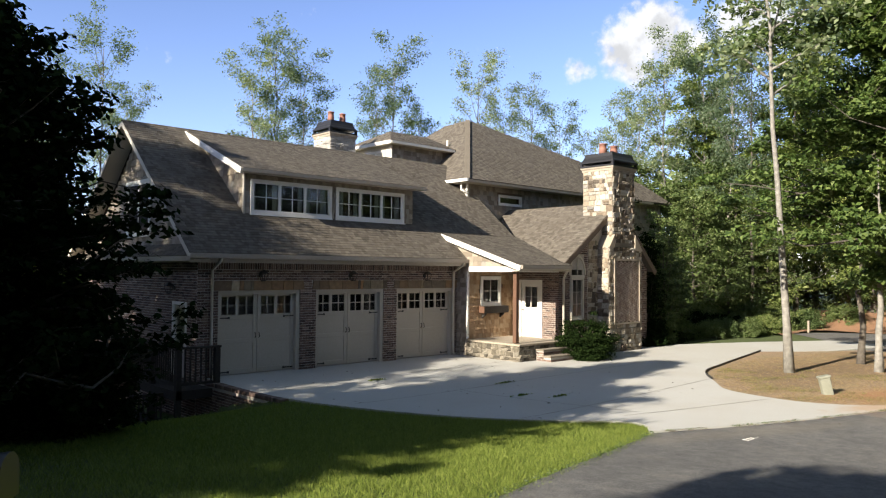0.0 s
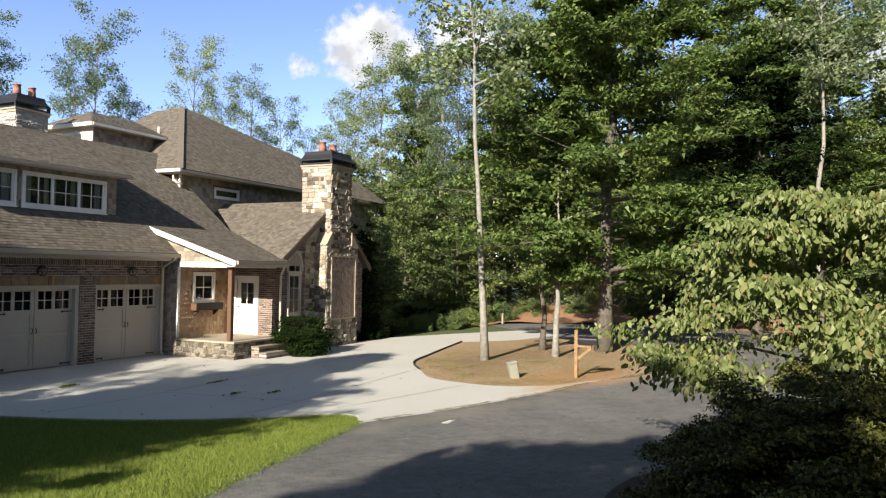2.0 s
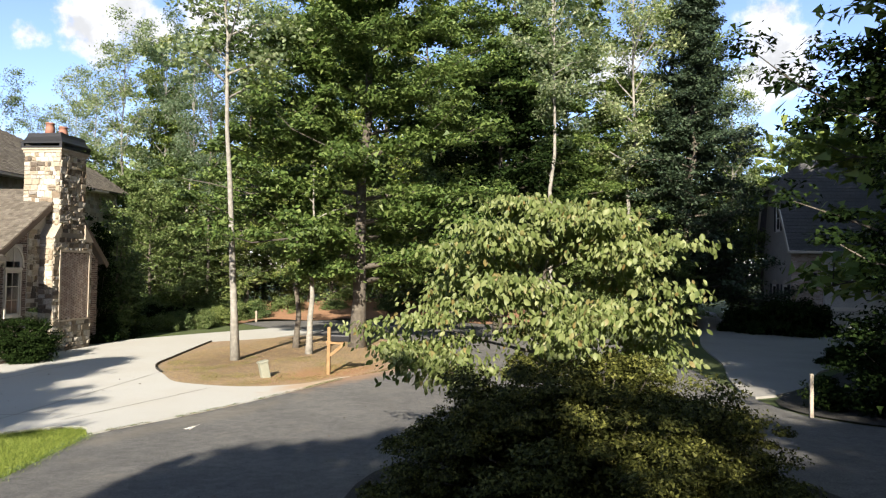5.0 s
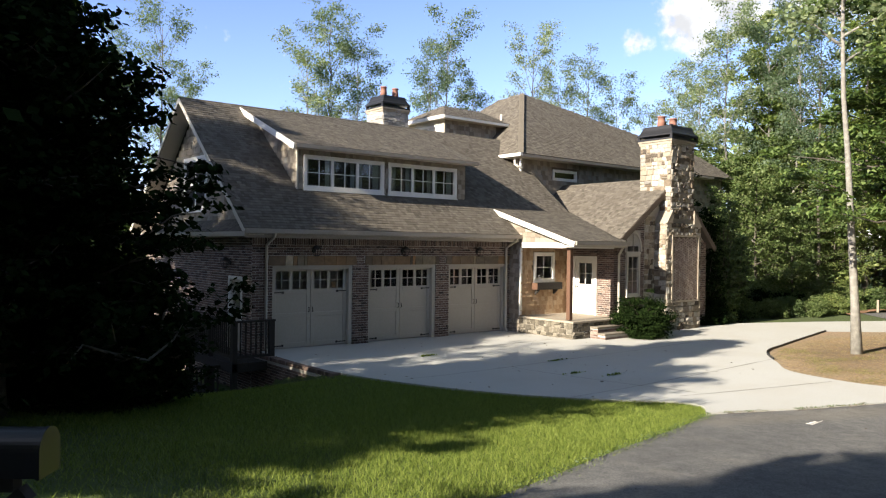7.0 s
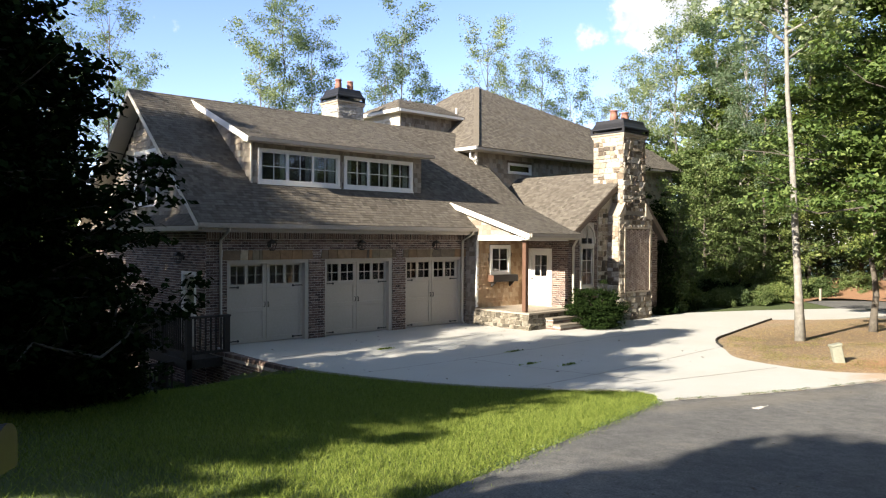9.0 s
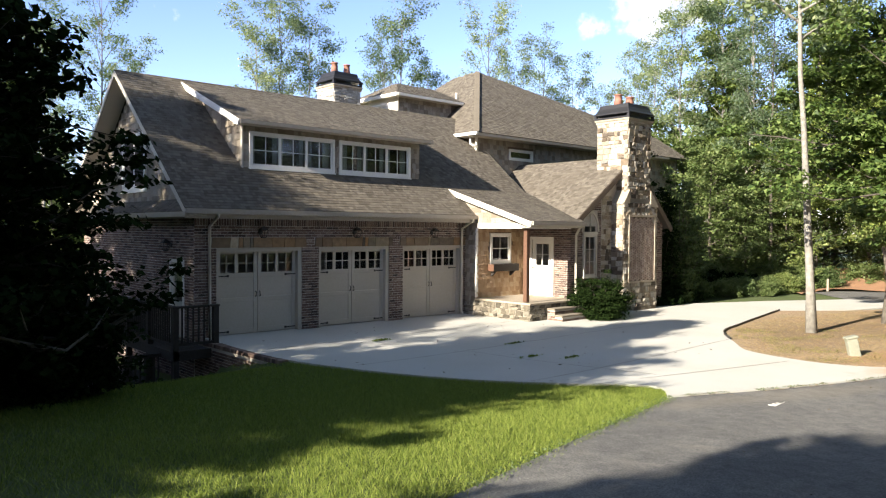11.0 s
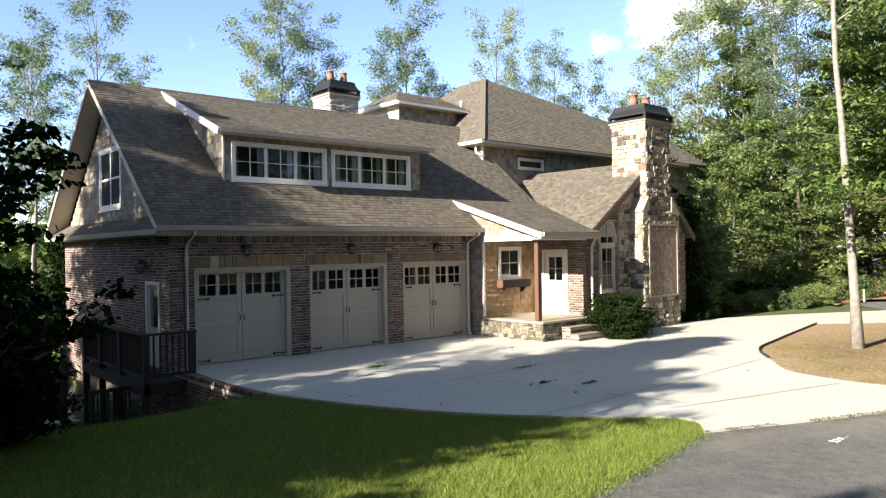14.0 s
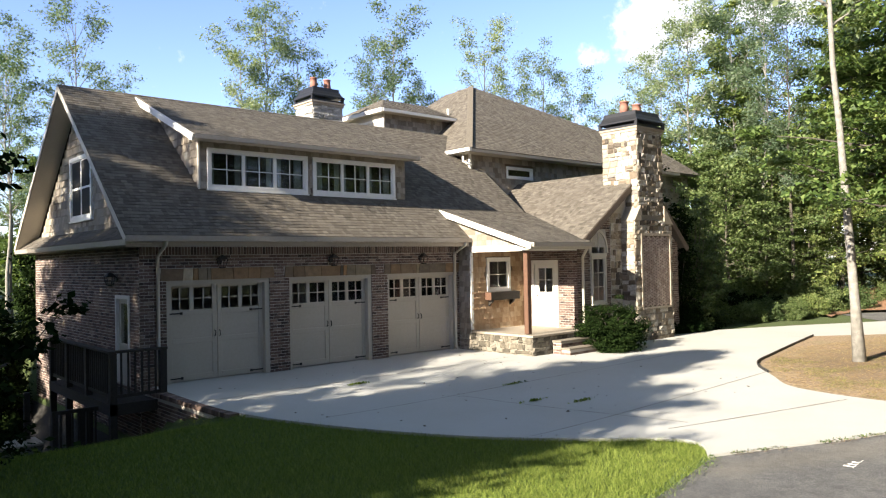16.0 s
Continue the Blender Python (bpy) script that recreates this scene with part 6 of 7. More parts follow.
grow(106, 7.4, 0.12, 0.06, 2.8, 44, 26000, 0.15, 0.28, M_BARK, M_LEAF_DARK_SHADE, "lawn_tree", "dense tree beside the lawn, full shade put into its dark leaves", rise=0.3, profile="cone", at=gz(-10.0, -1.6), bare=0.15)
grow(107, 17, 0.30, 0.03, 4.3, 110, 150000, 0.115, 0.36, M_BARK, M_LEAF_DARK_SHADE, "street_tree", "massive evergreen beside the neighbour's drive, shade put into its dark leaves", rise=0.2, profile="tall", at=gz(0.6, -29.6), bare=0.1, clump=0.62, core=0.34, far=True)
# an added tree: its near-black crown stands in for shade in the woods
grow(110, 13.5, 0.22, 0.30, 2.9, 34, 15000, 0.20, 0.40, M_BARK, M_LEAF_DARK_SHADE, "shade_tree", "added dark tree that stands in for shade at the edge of the woods", rise=0.2, at=gz(24, -18.2), clump=0.7, core=0.12, far=True)
place(oak, 33.2, -19.8, 1.9, 1.05)
# dogwood and the clipped bush at the kerb
grow(108, 3.3, 0.07, 0.26, 1.6, 20, 19000, 0.092, 0.15, M_BARK, M_LEAF_DOG, "dogwood", "small dogwood with drooping yellow-green leaves", rise=0.16, at=gz(-2.6, -20.1, 0.2), twigs=5, clump=0.37, hang=True)
grow(112, 17.0, 0.15, 0.60, 1.9, 16, 5200, 0.19, 0.34, M_BIRCH, M_LEAF_PALE, "pale_tree", "pale-barked tree before the dark woods", profile="tall", rise=0.8, at=gz(22.5, -20.75), wobble=0.004, far=True)


def shrub(seed, rx, ry, rz, leaves, leaf, mat, name, label, at, category="bush", lumps=26, clump=0.3, fine=False):
    """A bush: stems and many small leaves in clumps on a lumpy dome, with dense inner leaves."""
    rng = np.random.default_rng(seed)
    stems, tips, inner = [], [], []
    for j in range(lumps):
        az, el = rng.uniform(0, 2 * math.pi), math.asin(rng.uniform(0.0, 0.98))
        r = rng.uniform(0.80, 1.05)
        e = np.array([rx * math.cos(az) * math.cos(el) * r, ry * math.sin(az) * math.cos(el) * r, max(0.08, rz * math.sin(el) * r)])
        stems.append(tube([e * 0.02, e * 0.5 + rng.normal(0, 0.05, 3), e * 0.95], [0.03, 0.02, 0.006], 4, False))
        inner += [e * s for s in np.linspace(0.3, 0.74, 6)]
        tips.append(e * 0.93)
        for m in range(5):
            q = e * rng.uniform(0.72, 0.96) + rng.normal(0, 0.10, 3) * np.array([rx, ry, rz])
            tips.append(np.array([q[0], q[1], max(0.06, q[2])]))
    V, F = leaf_cloud(rng, tips, clump, leaves, leaf, 0.3, 0.1, True, not fine)
    V, F = both((V, F), leaf_cloud(rng, inner, clump * (1.0 if fine else 0.55), int(leaves * 0.16), leaf * 1.8, 0.3, 0.35, False, not fine))
    t = thing(name, at, label, category)
    for ob in (part("stem_frame", join_geo(stems), M_BARK, t, "", True), new("foliage", np_mesh("foliage", V, F, mat))):
        ob.parent = t
        ob.matrix_parent_inverse = Matrix.Identity(4)
        ob.matrix_basis = Matrix.Identity(4)
    return t


shrub(201, 2.2, 2.3, 1.62, 230000, 0.036, M_LEAF_BUSH, "kerb_bush", "big rounded boxwood bush half in shade by the street", gz(-4.6, -20.45, -0.05), lumps=150, clump=0.20)
# near-black shrubs 200, 205 and the two rows are added to fill deep shade
shrub(200, 1.6, 1.5, 2.3, 26000, 0.09, M_LEAF_DARK_SHADE, "shade_shrub", "added dark shrub that fills the deep shade under the lawn tree", gz(-8.7, -6.0), lumps=60)
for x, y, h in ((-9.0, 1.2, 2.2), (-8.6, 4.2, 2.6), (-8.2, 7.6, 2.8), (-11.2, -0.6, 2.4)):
    shrub(int(300 + y * 10), 1.5, 1.5, h, 7000, 0.12, M_LEAF_DARK_SHADE, "shade_shrub", "added dark shrub that fills the deep shade beyond the deck", gz(x, y), lumps=34, clump=0.4)
shrub(205, 1.9, 1.9, 3.0, 20000, 0.09, M_LEAF_DARK_SHADE, "shade_shrub", "added dark shrub that fills the shade under the street tree", gz(3.2, -27.9), lumps=56, clump=0.4)
shrub(206, 0.5, 0.5, 0.75, 2600, 0.07, M_LEAF_DARK_SHADE, "shade_shrub", "small dark shrub at the edge of the shaded bed", gz(4.6, -26.2), lumps=16, clump=0.2)
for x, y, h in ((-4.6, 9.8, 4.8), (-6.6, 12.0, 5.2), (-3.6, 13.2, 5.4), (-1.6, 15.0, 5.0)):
    shrub(int(400 + y * 10), 1.2, 1.3, h, 9000, 0.13, M_LEAF_DARK_SHADE, "shade_shrub", "added tall dark shrub that fills the deep shade beside the house", gz(x, y), lumps=34, clump=0.4)
shrub(202, 1.45, 1.1, 1.5, 30000, 0.052, M_LEAF_DARK_SHADE, "porch_bush", "rounded dark green shrub beside the porch steps", gz(9.7, -3.75), lumps=46, clump=0.24, fine=True)
# the first shrub's near-black leaves fill the shaded gap beside the chimney
for sx, sy, sc, mat in ((16.0, -2.0, 1.25, M_LEAF_DARK_SHADE), (17.4, -2.0, 1.42, M_LEAF_DEEP), (18.9, -1.6, 1.30, M_LEAF_DEEP), (20.4, -0.8, 1.15, M_LEAF_DEEP)):
    shrub(int(sx * 10), 0.9 * sc, 0.85 * sc, 4.2 * sc, 12000, 0.09, mat, "holly_shrub", "tall dark evergreen shrub at the corner of the house", gz(sx, sy), lumps=44)
b1 = shrub(203, 1.3, 1.0, 1.1, 7000, 0.10, M_LEAF_DARK_SHADE, "foundation_shrub", "low dark shrub along house walls, its unseen copies added for shade", gz(15.6, -2.2), lumps=22)
for x, y, s in ((17.6, -1.6, 1.1), (19.8, -1.2, 1.0), (22.2, -1.0, 1.1), (24.6, -1.6, 0.9)):
    place(b1, x, y, x, s)

b2 = shrub(204, 1.5, 1.4, 1.9, 9000, 0.095, M_LEAF_LOW, "wild_shrub", "wild green shrub at the edge of the woods", gz(24.4, -0.4), lumps=40, clump=0.42)
for x, y, s in ((19.6, -1.9, 0.5), (21.0, -2.5, 0.5), (22.4, -2.5, 0.55), (23.3, -3.3, 0.42), (24.2, -3.0, 0.55), (25.6, -3.1, 0.6), (26.4, -2.0, 0.8), (28.3, -2.6, 0.75), (22.6, 0.9, 1.2), (30.4, -3.4, 0.7), (27.4, -0.2, 1.25), (32.5, -4.6, 0.8), (33.6, -7.4, 0.7), (34.0, -11.0, 0.8), (33.2, -16.0, 0.8)):
    place(b2, x, y, x * 2.1, s)
stake = thing("survey_stake", gz(28.2, -4.3), "short pale wooden stake beside the court", "stake")
part("stake_post", boxes((28.17, 28.27, -4.35, -4.25, 0.0, 0.62)), M_SHAKE, stake)

# woods: a few grown kinds, repeated
kinds = [
    grow(301, 19, 0.20, 0.26, 3.7, 30, 17000, 0.16, 0.40, M_BARK, M_LEAF, "woodland_tree", "tall green woodland tree", "tree", "woods round the house", at=gz(36, 6), clump=0.62, core=0.10, far=True),
    grow(302, 22, 0.17, 0.36, 2.3, 30, 10000, 0.185, 0.33, M_BIRCH, M_LEAF_PALE, "woodland_tree", "tall slender pale woodland tree", "tree", "woods round the house", profile="tall", rise=1.3, at=gz(38, -1), far=True, wobble=0.006),
    grow(303, 15, 0.18, 0.08, 3.7, 38, 17000, 0.155, 0.40, M_BARK, M_LEAF, "woodland_tree", "bushy green woodland tree leafy to the ground", "tree", "woods round the house", profile="cone", at=gz(34, 4), clump=0.58, core=0.10, far=True),
    grow(304, 24, 0.18, 0.38, 2.4, 28, 10000, 0.185, 0.33, M_BARK, M_LEAF_PALE, "woodland_tree", "tall thin-crowned woodland tree", "tree", "woods round the house", profile="tall", rise=1.5, at=gz(42, -6), far=True, wobble=0.006),
    grow(305, 8, 0.12, 0.03, 3.1, 34, 13000, 0.128, 0.36, M_BARK, M_LEAF_LOW, "undergrowth_tree", "low leafy undergrowth tree", "tree", "woods round the house", at=gz(29, 1.5), clump=0.46, core=0.12, far=True),
    # the next two kinds stand only out of view, to block sun and sky
    grow(306, 14, 0.20, 0.06, 3.6, 26, 3600, 0.37, 0.50, M_BARK, M_LEAF, "roadside_tree", "unseen bushy tree added to block light", "tree", "woods round the house", at=gz(20, -60), clump=0.8, far=True),
    grow(307, 7.6, 0.14, 0.04, 2.0, 30, 8000, 0.27, 0.40, M_BARK, M_LEAF, "roadside_tree", "unseen low tree with a dense flat crown, added to cast shade", "tree", "woods round the house", profile="tall", rise=0.1, at=gz(-24, -17.3), clump=0.5, core=0.12, far=True),
    grow(308, 17, 0.20, 0.06, 4.0, 60, 26000, 0.17, 0.34, M_BARK, M_LEAF_DEEP, "woodland_evergreen", "tall dark layered evergreen at the edge of the woods", "tree", "woods round the house", profile="cone", rise=0.12, at=gz(44, -14), clump=0.7, core=0.2, droop=0.8, far=True),
]
rng = random.Random(77)


def wood(kind, x, y, s=None):
    place(kinds[kind], x, y, rng.uniform(0, 6.28), s or rng.uniform(0.8, 1.15))


# behind the roofs
BACK = [(13.7, 25.3, 3, 0.76), (11.4, 24.3, 1, 0.71), (16.4, 26.0, 1, 0.79), (20.4, 20.7, 1, 0.81), (18.3, 19.9, 3, 0.59), (23.1, 21.1, 1, 0.64), (24.8, 16.7, 3, 0.70), (27.5, 16.8, 1, 0.67), (25.8, 12.6, 3, 0.59), (27.0, 11.2, 1, 0.59), (32.7, 10.1, 1, 0.65), (29.9, 10.7, 3, 0.49), (-1.6, 22.0, 1, 0.60), (-0.9, 25.0, 3, 0.52), (2.5, 25.9, 3, 0.67), (5.1, 29.2, 1, 0.62)]
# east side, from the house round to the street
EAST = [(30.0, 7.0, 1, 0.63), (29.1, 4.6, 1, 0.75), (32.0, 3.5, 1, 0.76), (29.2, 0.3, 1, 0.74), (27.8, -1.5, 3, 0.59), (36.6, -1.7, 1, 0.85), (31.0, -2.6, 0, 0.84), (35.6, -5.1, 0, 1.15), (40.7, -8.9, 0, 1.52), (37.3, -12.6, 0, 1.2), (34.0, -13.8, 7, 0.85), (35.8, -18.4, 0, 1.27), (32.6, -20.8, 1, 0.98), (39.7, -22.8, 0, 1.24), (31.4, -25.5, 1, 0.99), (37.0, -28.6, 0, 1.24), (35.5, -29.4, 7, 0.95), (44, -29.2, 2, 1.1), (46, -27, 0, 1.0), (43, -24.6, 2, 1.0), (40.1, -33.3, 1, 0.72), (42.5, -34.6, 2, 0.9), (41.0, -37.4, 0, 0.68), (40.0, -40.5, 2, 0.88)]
# undergrowth at their feet
LOW = [(27.3, 3.8, 4, 1.03), (24.7, 0.3, 4, 0.89), (29.3, 0.1, 4, 1.16), (32.1, -1.3, 4, 1.28), (35.6, -3.9, 4, 1.06), (36.5, -6.3, 4, 1.1), (37.6, -9.5, 4, 1.03), (39.8, -11.9, 4, 0.94), (37.6, -15.5, 4, 1.06), (40.4, -17.9, 4, 1.23), (35.8, -21.7, 4, 1.05), (33.5, -25.1, 4, 1.16), (46, -36, 4, 1.2), (50, -33, 4, 1.2), (38, 3.6, 4, 1.2), (44, 6.5, 4, 1.3), (37.0, -28.5, 4, 1.08), (40.6, -29.9, 4, 1.12), (35.7, -34.0, 4, 1.08), (32.3, 3.0, 2, 0.86), (34.4, -1.8, 2, 0.91), (42.5, -5.8, 2, 0.94)]
# saplings and gaps filled at the edge
EDGE = [(23.9, 5.3, 4, 1.0), (28.0, 6.5, 4, 1.19), (26.2, -0.9, 4, 0.62), (29.5, -1.6, 4, 0.62), (36.1, -3.0, 4, 0.66), (41.1, -7.5, 4, 0.8), (41.6, -10.5, 4, 0.75), (39.1, -15.4, 4, 0.7), (35.5, -19.5, 4, 0.7), (32.5, -23.4, 4, 0.7), (30.5, -26.6, 4, 0.6), (28.5, -27.6, 4, 0.5)]
# unseen trees west of the lawn and street, added to shade the place
WEST = [(-16.2, -15.2, 6, 0.42), (-22, 1.69, 3, 0.66), (-27, 5.1, 1, 0.86), (-17, 1.0, 7, 0.74), (-16.5, 6.19, 0, 0.66), (-20.5, 3.32, 7, 0.80), (-18.5, -5.84, 1, 0.42), (-19.6, -4.06, 3, 0.40), (-19, -1.65, 7, 0.62), (-15.5, -0.7, 0, 0.62), (-18.6, 0.2, 0, 0.72), (-23.0, -0.6, 0, 0.84), (-27.5, 2.4, 0, 1.05), (-14.2, -4.0, 2, 0.42), (-17.5, -9.42, 4, 1.0), (-18.7, -9.15, 4, 0.9), (-24.3, -18.35, 6, 1.07), (-24, -19.24, 6, 1.09), (-22.5, -17.12, 6, 0.95), (-17.6, -12.13, 6, 0.52), (-25, -22.96, 6, 1.05), (-25.5, -25.77, 6, 1.3), (-24, 9.66, 2, 0.8), (-17.0, -13.9, 6, 0.36), (-17.0, -15.8, 6, 0.36), (-8.8, 2.2, 0, 0.64), (-8.6, 5.8, 0, 0.62), (-8.0, -31.6, 0, 1.1), (-9.8, -29.2, 0, 1.05), (-1.0, -34.5, 0, 1.2), (-4, -34, 5, 1.45), (5, -37, 5, 1.45), (-9, -34, 5, 1.3), (-10, -36, 5, 1.25), (-16, -31.2, 5, 0.75), (-22, -29.31, 5, 1.0), (-15, -28.18, 5, 0.6)]
# north-west, beyond the deck
NORTHWEST = [(-14, 24, 4, 1.2), (-7, 27, 4, 1.3), (-20, 27, 2, 0.8), (-12, 33, 2, 0.8), (-5, 36, 0, 0.7), (3, 38, 2, 0.7), (-18, 19, 4, 1.2)]
# south, unseen behind the camera: trees added to block light
SOUTH = [(13.5, -35.0, 5, 1.3), (19.5, -38.0, 5, 1.4), (25.5, -42, 5, 1.4), (7.5, -35.5, 5, 1.3), (-22, -34, 5, 1.3), (-15, -40, 5, 1.4), (-6, -42, 5, 1.4), (2, -38, 5, 1.4), (9, -41, 5, 1.4), (-28, -42, 5, 1.4), (16, -46, 5, 1.4), (-34, -34, 5, 0.95), (23, -49, 5, 1.4), (31, -52, 5, 1.2), (36, -45, 5, 1.4), (12.5, -34, 5, 1.4), (14.5, -38.5, 5, 1.2)]
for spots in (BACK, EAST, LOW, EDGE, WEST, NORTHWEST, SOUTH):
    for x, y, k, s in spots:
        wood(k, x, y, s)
grow(113, 20, 0.26, 0.05, 4.3, 80, 42000, 0.17, 0.34, M_BARK, M_LEAF_SPRUCE, "hemlock", "great dark hemlock with layered boughs by the neighbour's drive", profile="cone", rise=0.12, at=gz(31.6, -28.9), clump=0.7, core=0.2, droop=0.8, far=True)


def far_woods():
    rg = np.random.default_rng(9)
    an = []
    for i in range(900):
        az = rg.uniform(-math.pi, math.pi)
        r = rg.uniform(62, 85)
        h = rg.uniform(0.5, 1) ** 1.3 * (13 + 5 * math.sin(az * 7) + 2 * math.sin(az * 17)) * (0.6 if 0.5 < az < 2.2 else 1.0)
        an.append((math.cos(az) * r + 3, math.sin(az) * r - 8, h))
    for i in range(150):
        az, r = rg.uniform(-0.30, 0.22), rg.uniform(60, 72)
        an.append((math.cos(az) * r + 3, math.sin(az) * r - 8, rg.uniform(2, 15)))
    V, F = leaf_cloud(rg, an, 1.5, 62000, 1.2, 0.2, 0.35, False, True)
    ob = new("far_woods", np_mesh("far_woods", V, F, M_LEAF))
    tagged(ob, "dense green belt of distant woodland", "woods", kind="stuff")


far_woods()


def grass():
    rg = np.random.default_rng(4)
    n = 850000
    x = rg.uniform(-13.5, 0.6, n)
    y = rg.uniform(-16.5, 0.5, n)
    edge = LAWN_EDGE
    ys = np.array([p[1] for p in edge])[::-1]
    xs = np.array([p[0] for p in edge])[::-1]
    lim = np.interp(y, ys, xs) - 0.02
    rx = np.array([-22, -14, -6.9, -4.3, -0.3])
    ry = np.array([-19.2, -16.5, -14.3, -13.45, -12.35])
    low = np.interp(x, rx, ry) + 0.03 + rg.normal(0, 0.11, n)
    dens = np.clip(1.25 - np.hypot(x + 3, y + 12.5) / 11, 0.25, 1.0) * np.clip((x + 11.5 + 0.5 * np.sin(y * 2.1)) / 2.6, 0.30, 1.0)
    keep = (x < lim) & (y > low) & (rg.uniform(0, 1, n) < dens) & ~((x > -6.2) & (y > -2.2))
    x, y = x[keep], y[keep]
    n = len(x)
    z = np.array([ground_z(a, b) for a, b in zip(x, y)]) - 0.05
    h = rg.uniform(0.04, 0.085, n)
    az = rg.uniform(0, 2 * math.pi, n)
    w = rg.uniform(0.0020, 0.0042, n)
    lx, ly = rg.normal(0, 0.045, n), rg.normal(0, 0.045, n)
    a = np.stack([x - np.cos(az) * w, y - np.sin(az) * w, z], 1)
    b = np.stack([x + np.cos(az) * w, y + np.sin(az) * w, z], 1)
    c = np.stack([x + lx, y + ly, z + h], 1)
    V = np.stack([a, b, c], 1).reshape(-1, 3)
    F = np.arange(3 * n).reshape(-1, 3)
    ob = new("lawn_grass", np_mesh("lawn_grass", V, F, M_GRASS))
    tagged(ob, "mown green lawn between the street and the drive", "grass", kind="stuff")


grass()


def island_cover():
    """Dry straw and thin patches of grass on the island."""
    rg = np.random.default_rng(14)
    for name, label, count, mat, tall, patch in (("island_straw", "dry straw strewn over the island", 42000, M_STRAW, 0.02, -0.9), ("island_grass", "thin patches of drying grass on the island", 80000, M_DRYGRASS, 0.035, 0.16)):
        x, y = rg.uniform(5.6, 19, count), rg.uniform(-15.2, -7, count)
        lo = np.interp(x, [5.6, 6.4, 8.2, 13, 17, 19], [-13.2, -14.0, -14.7, -15.8, -15, -13])
        hi = np.interp(x, [5.6, 6.2, 7.5, 9.2, 11.2, 13.3, 19], [-12.4, -10.7, -9.75, -8.6, -8.1, -7.7, -9.0])
        pat = np.array([noise.noise((a * 0.75, b * 1.1, 3.0)) + 0.4 * noise.noise((a * 2.7, b * 2.7, 1.0)) for a, b in zip(x, y)])
        keep = (y > lo) & (y < hi) & (pat > patch + rg.uniform(-0.2, 0.3, count)) & ((x < 12.0) | (patch < 0))
        x, y = x[keep], y[keep]
        n = len(x)
        z = np.array([ground_z(a, b) for a, b in zip(x, y)]) + 0.002
        az, L = rg.uniform(0, 2 * math.pi, n), rg.uniform(0.03, 0.10, n)
        w = 0.006
        a = np.stack([x - np.sin(az) * w, y + np.cos(az) * w, z], 1)
        b = np.stack([x + np.sin(az) * w, y - np.cos(az) * w, z], 1)
        c = np.stack([x + np.cos(az) * L, y + np.sin(az) * L, z + tall * rg.uniform(0.2, 1, n)], 1)
        ob = new(name, np_mesh(name, np.stack([a, b, c], 1).reshape(-1, 3), np.arange(3 * n).reshape(-1, 3), mat))
        tagged(ob, label, "grass", kind="stuff")


island_cover()

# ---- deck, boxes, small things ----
deck = thing("deck", (-3.7, -0.5, -0.1), "weathered timber deck with a baluster railing, deep shade put into its colour", "deck")
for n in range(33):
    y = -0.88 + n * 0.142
    part("deck_board", boxes((-4.24, -3.32, y - 0.068, y + 0.068, -0.14, -0.10)), M_WOOD_SHADED, deck)
part("rim_board", boxes((-4.28, -3.06, -1.0, -0.96, -0.34, -0.10)), M_WOOD_SHADED, deck)
part("rim_board", boxes((-4.28, -4.24, -0.96, 3.8, -0.34, -0.10)), M_WOOD_SHADED, deck)
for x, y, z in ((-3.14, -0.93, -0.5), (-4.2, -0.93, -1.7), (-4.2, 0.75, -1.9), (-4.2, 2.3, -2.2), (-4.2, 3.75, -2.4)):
    part("post", boxes((x - 0.07, x + 0.07, y - 0.07, y + 0.07, z, 0.98)), M_WOOD_SHADED, deck)
part("top_rail", boxes((-4.29, -3.05, -1.01, -0.85, 0.97, 1.02)), M_WOOD_SHADED, deck)
part("top_rail", boxes((-4.28, -4.12, -0.85, 3.8, 0.97, 1.02)), M_WOOD_SHADED, deck)
part("bottom_rail", boxes((-4.13, -3.21, -0.955, -0.905, 0.02, 0.09)), M_WOOD_SHADED, deck)
part("bottom_rail", boxes((-4.225, -4.175, -0.86, 3.7, 0.02, 0.09)), M_WOOD_SHADED, deck)
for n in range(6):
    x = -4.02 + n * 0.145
    part("baluster", boxes((x - 0.019, x + 0.019, -0.949, -0.911, 0.09, 0.97)), M_WOOD_SHADED, deck)
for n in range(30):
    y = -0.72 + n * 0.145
    part("baluster", boxes((-4.219, -4.181, y - 0.019, y + 0.019, 0.09, 0.97)), M_WOOD_SHADED, deck)
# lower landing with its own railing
part("stair_rail", boxes((-5.16, -4.27, -0.22, -0.14, -0.30, -0.22)), M_WOOD_SHADED, deck)
part("lower_rail", boxes((-5.1, -4.27, -0.205, -0.155, -1.16, -1.10)), M_WOOD_SHADED, deck)
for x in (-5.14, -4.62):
    part("stair_post", boxes((x - 0.055, x + 0.055, -0.235, -0.125, -1.9, -0.22)), M_WOOD_SHADED, deck)
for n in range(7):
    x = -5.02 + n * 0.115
    part("stair_baluster", boxes((x - 0.019, x + 0.019, -0.199, -0.161, -1.10, -0.30)), M_WOOD_SHADED, deck)
part("stair_post", boxes((-5.36, -5.24, 1.44, 1.56, -2.2, 0.0)), M_WOOD_SHADED, deck)

soil = part("deck_bed", terrain("deck_bed", spaced([(-7.4, -3.32, 0.5)]), spaced([(-1.6, 12, 0.5)]), -0.03, M_SOIL_SHADE), M_SOIL_SHADE, None, "", True)
tagged(soil, "bare soil sloping under the deck, its shade put into the dark colour", "ground", kind="structure")
AZ = ground_z(-5.5, 1.2)
ac = thing("air_conditioner", (-5.5, 1.2, AZ), "grey metal air conditioner unit on the ground", "air conditioner")
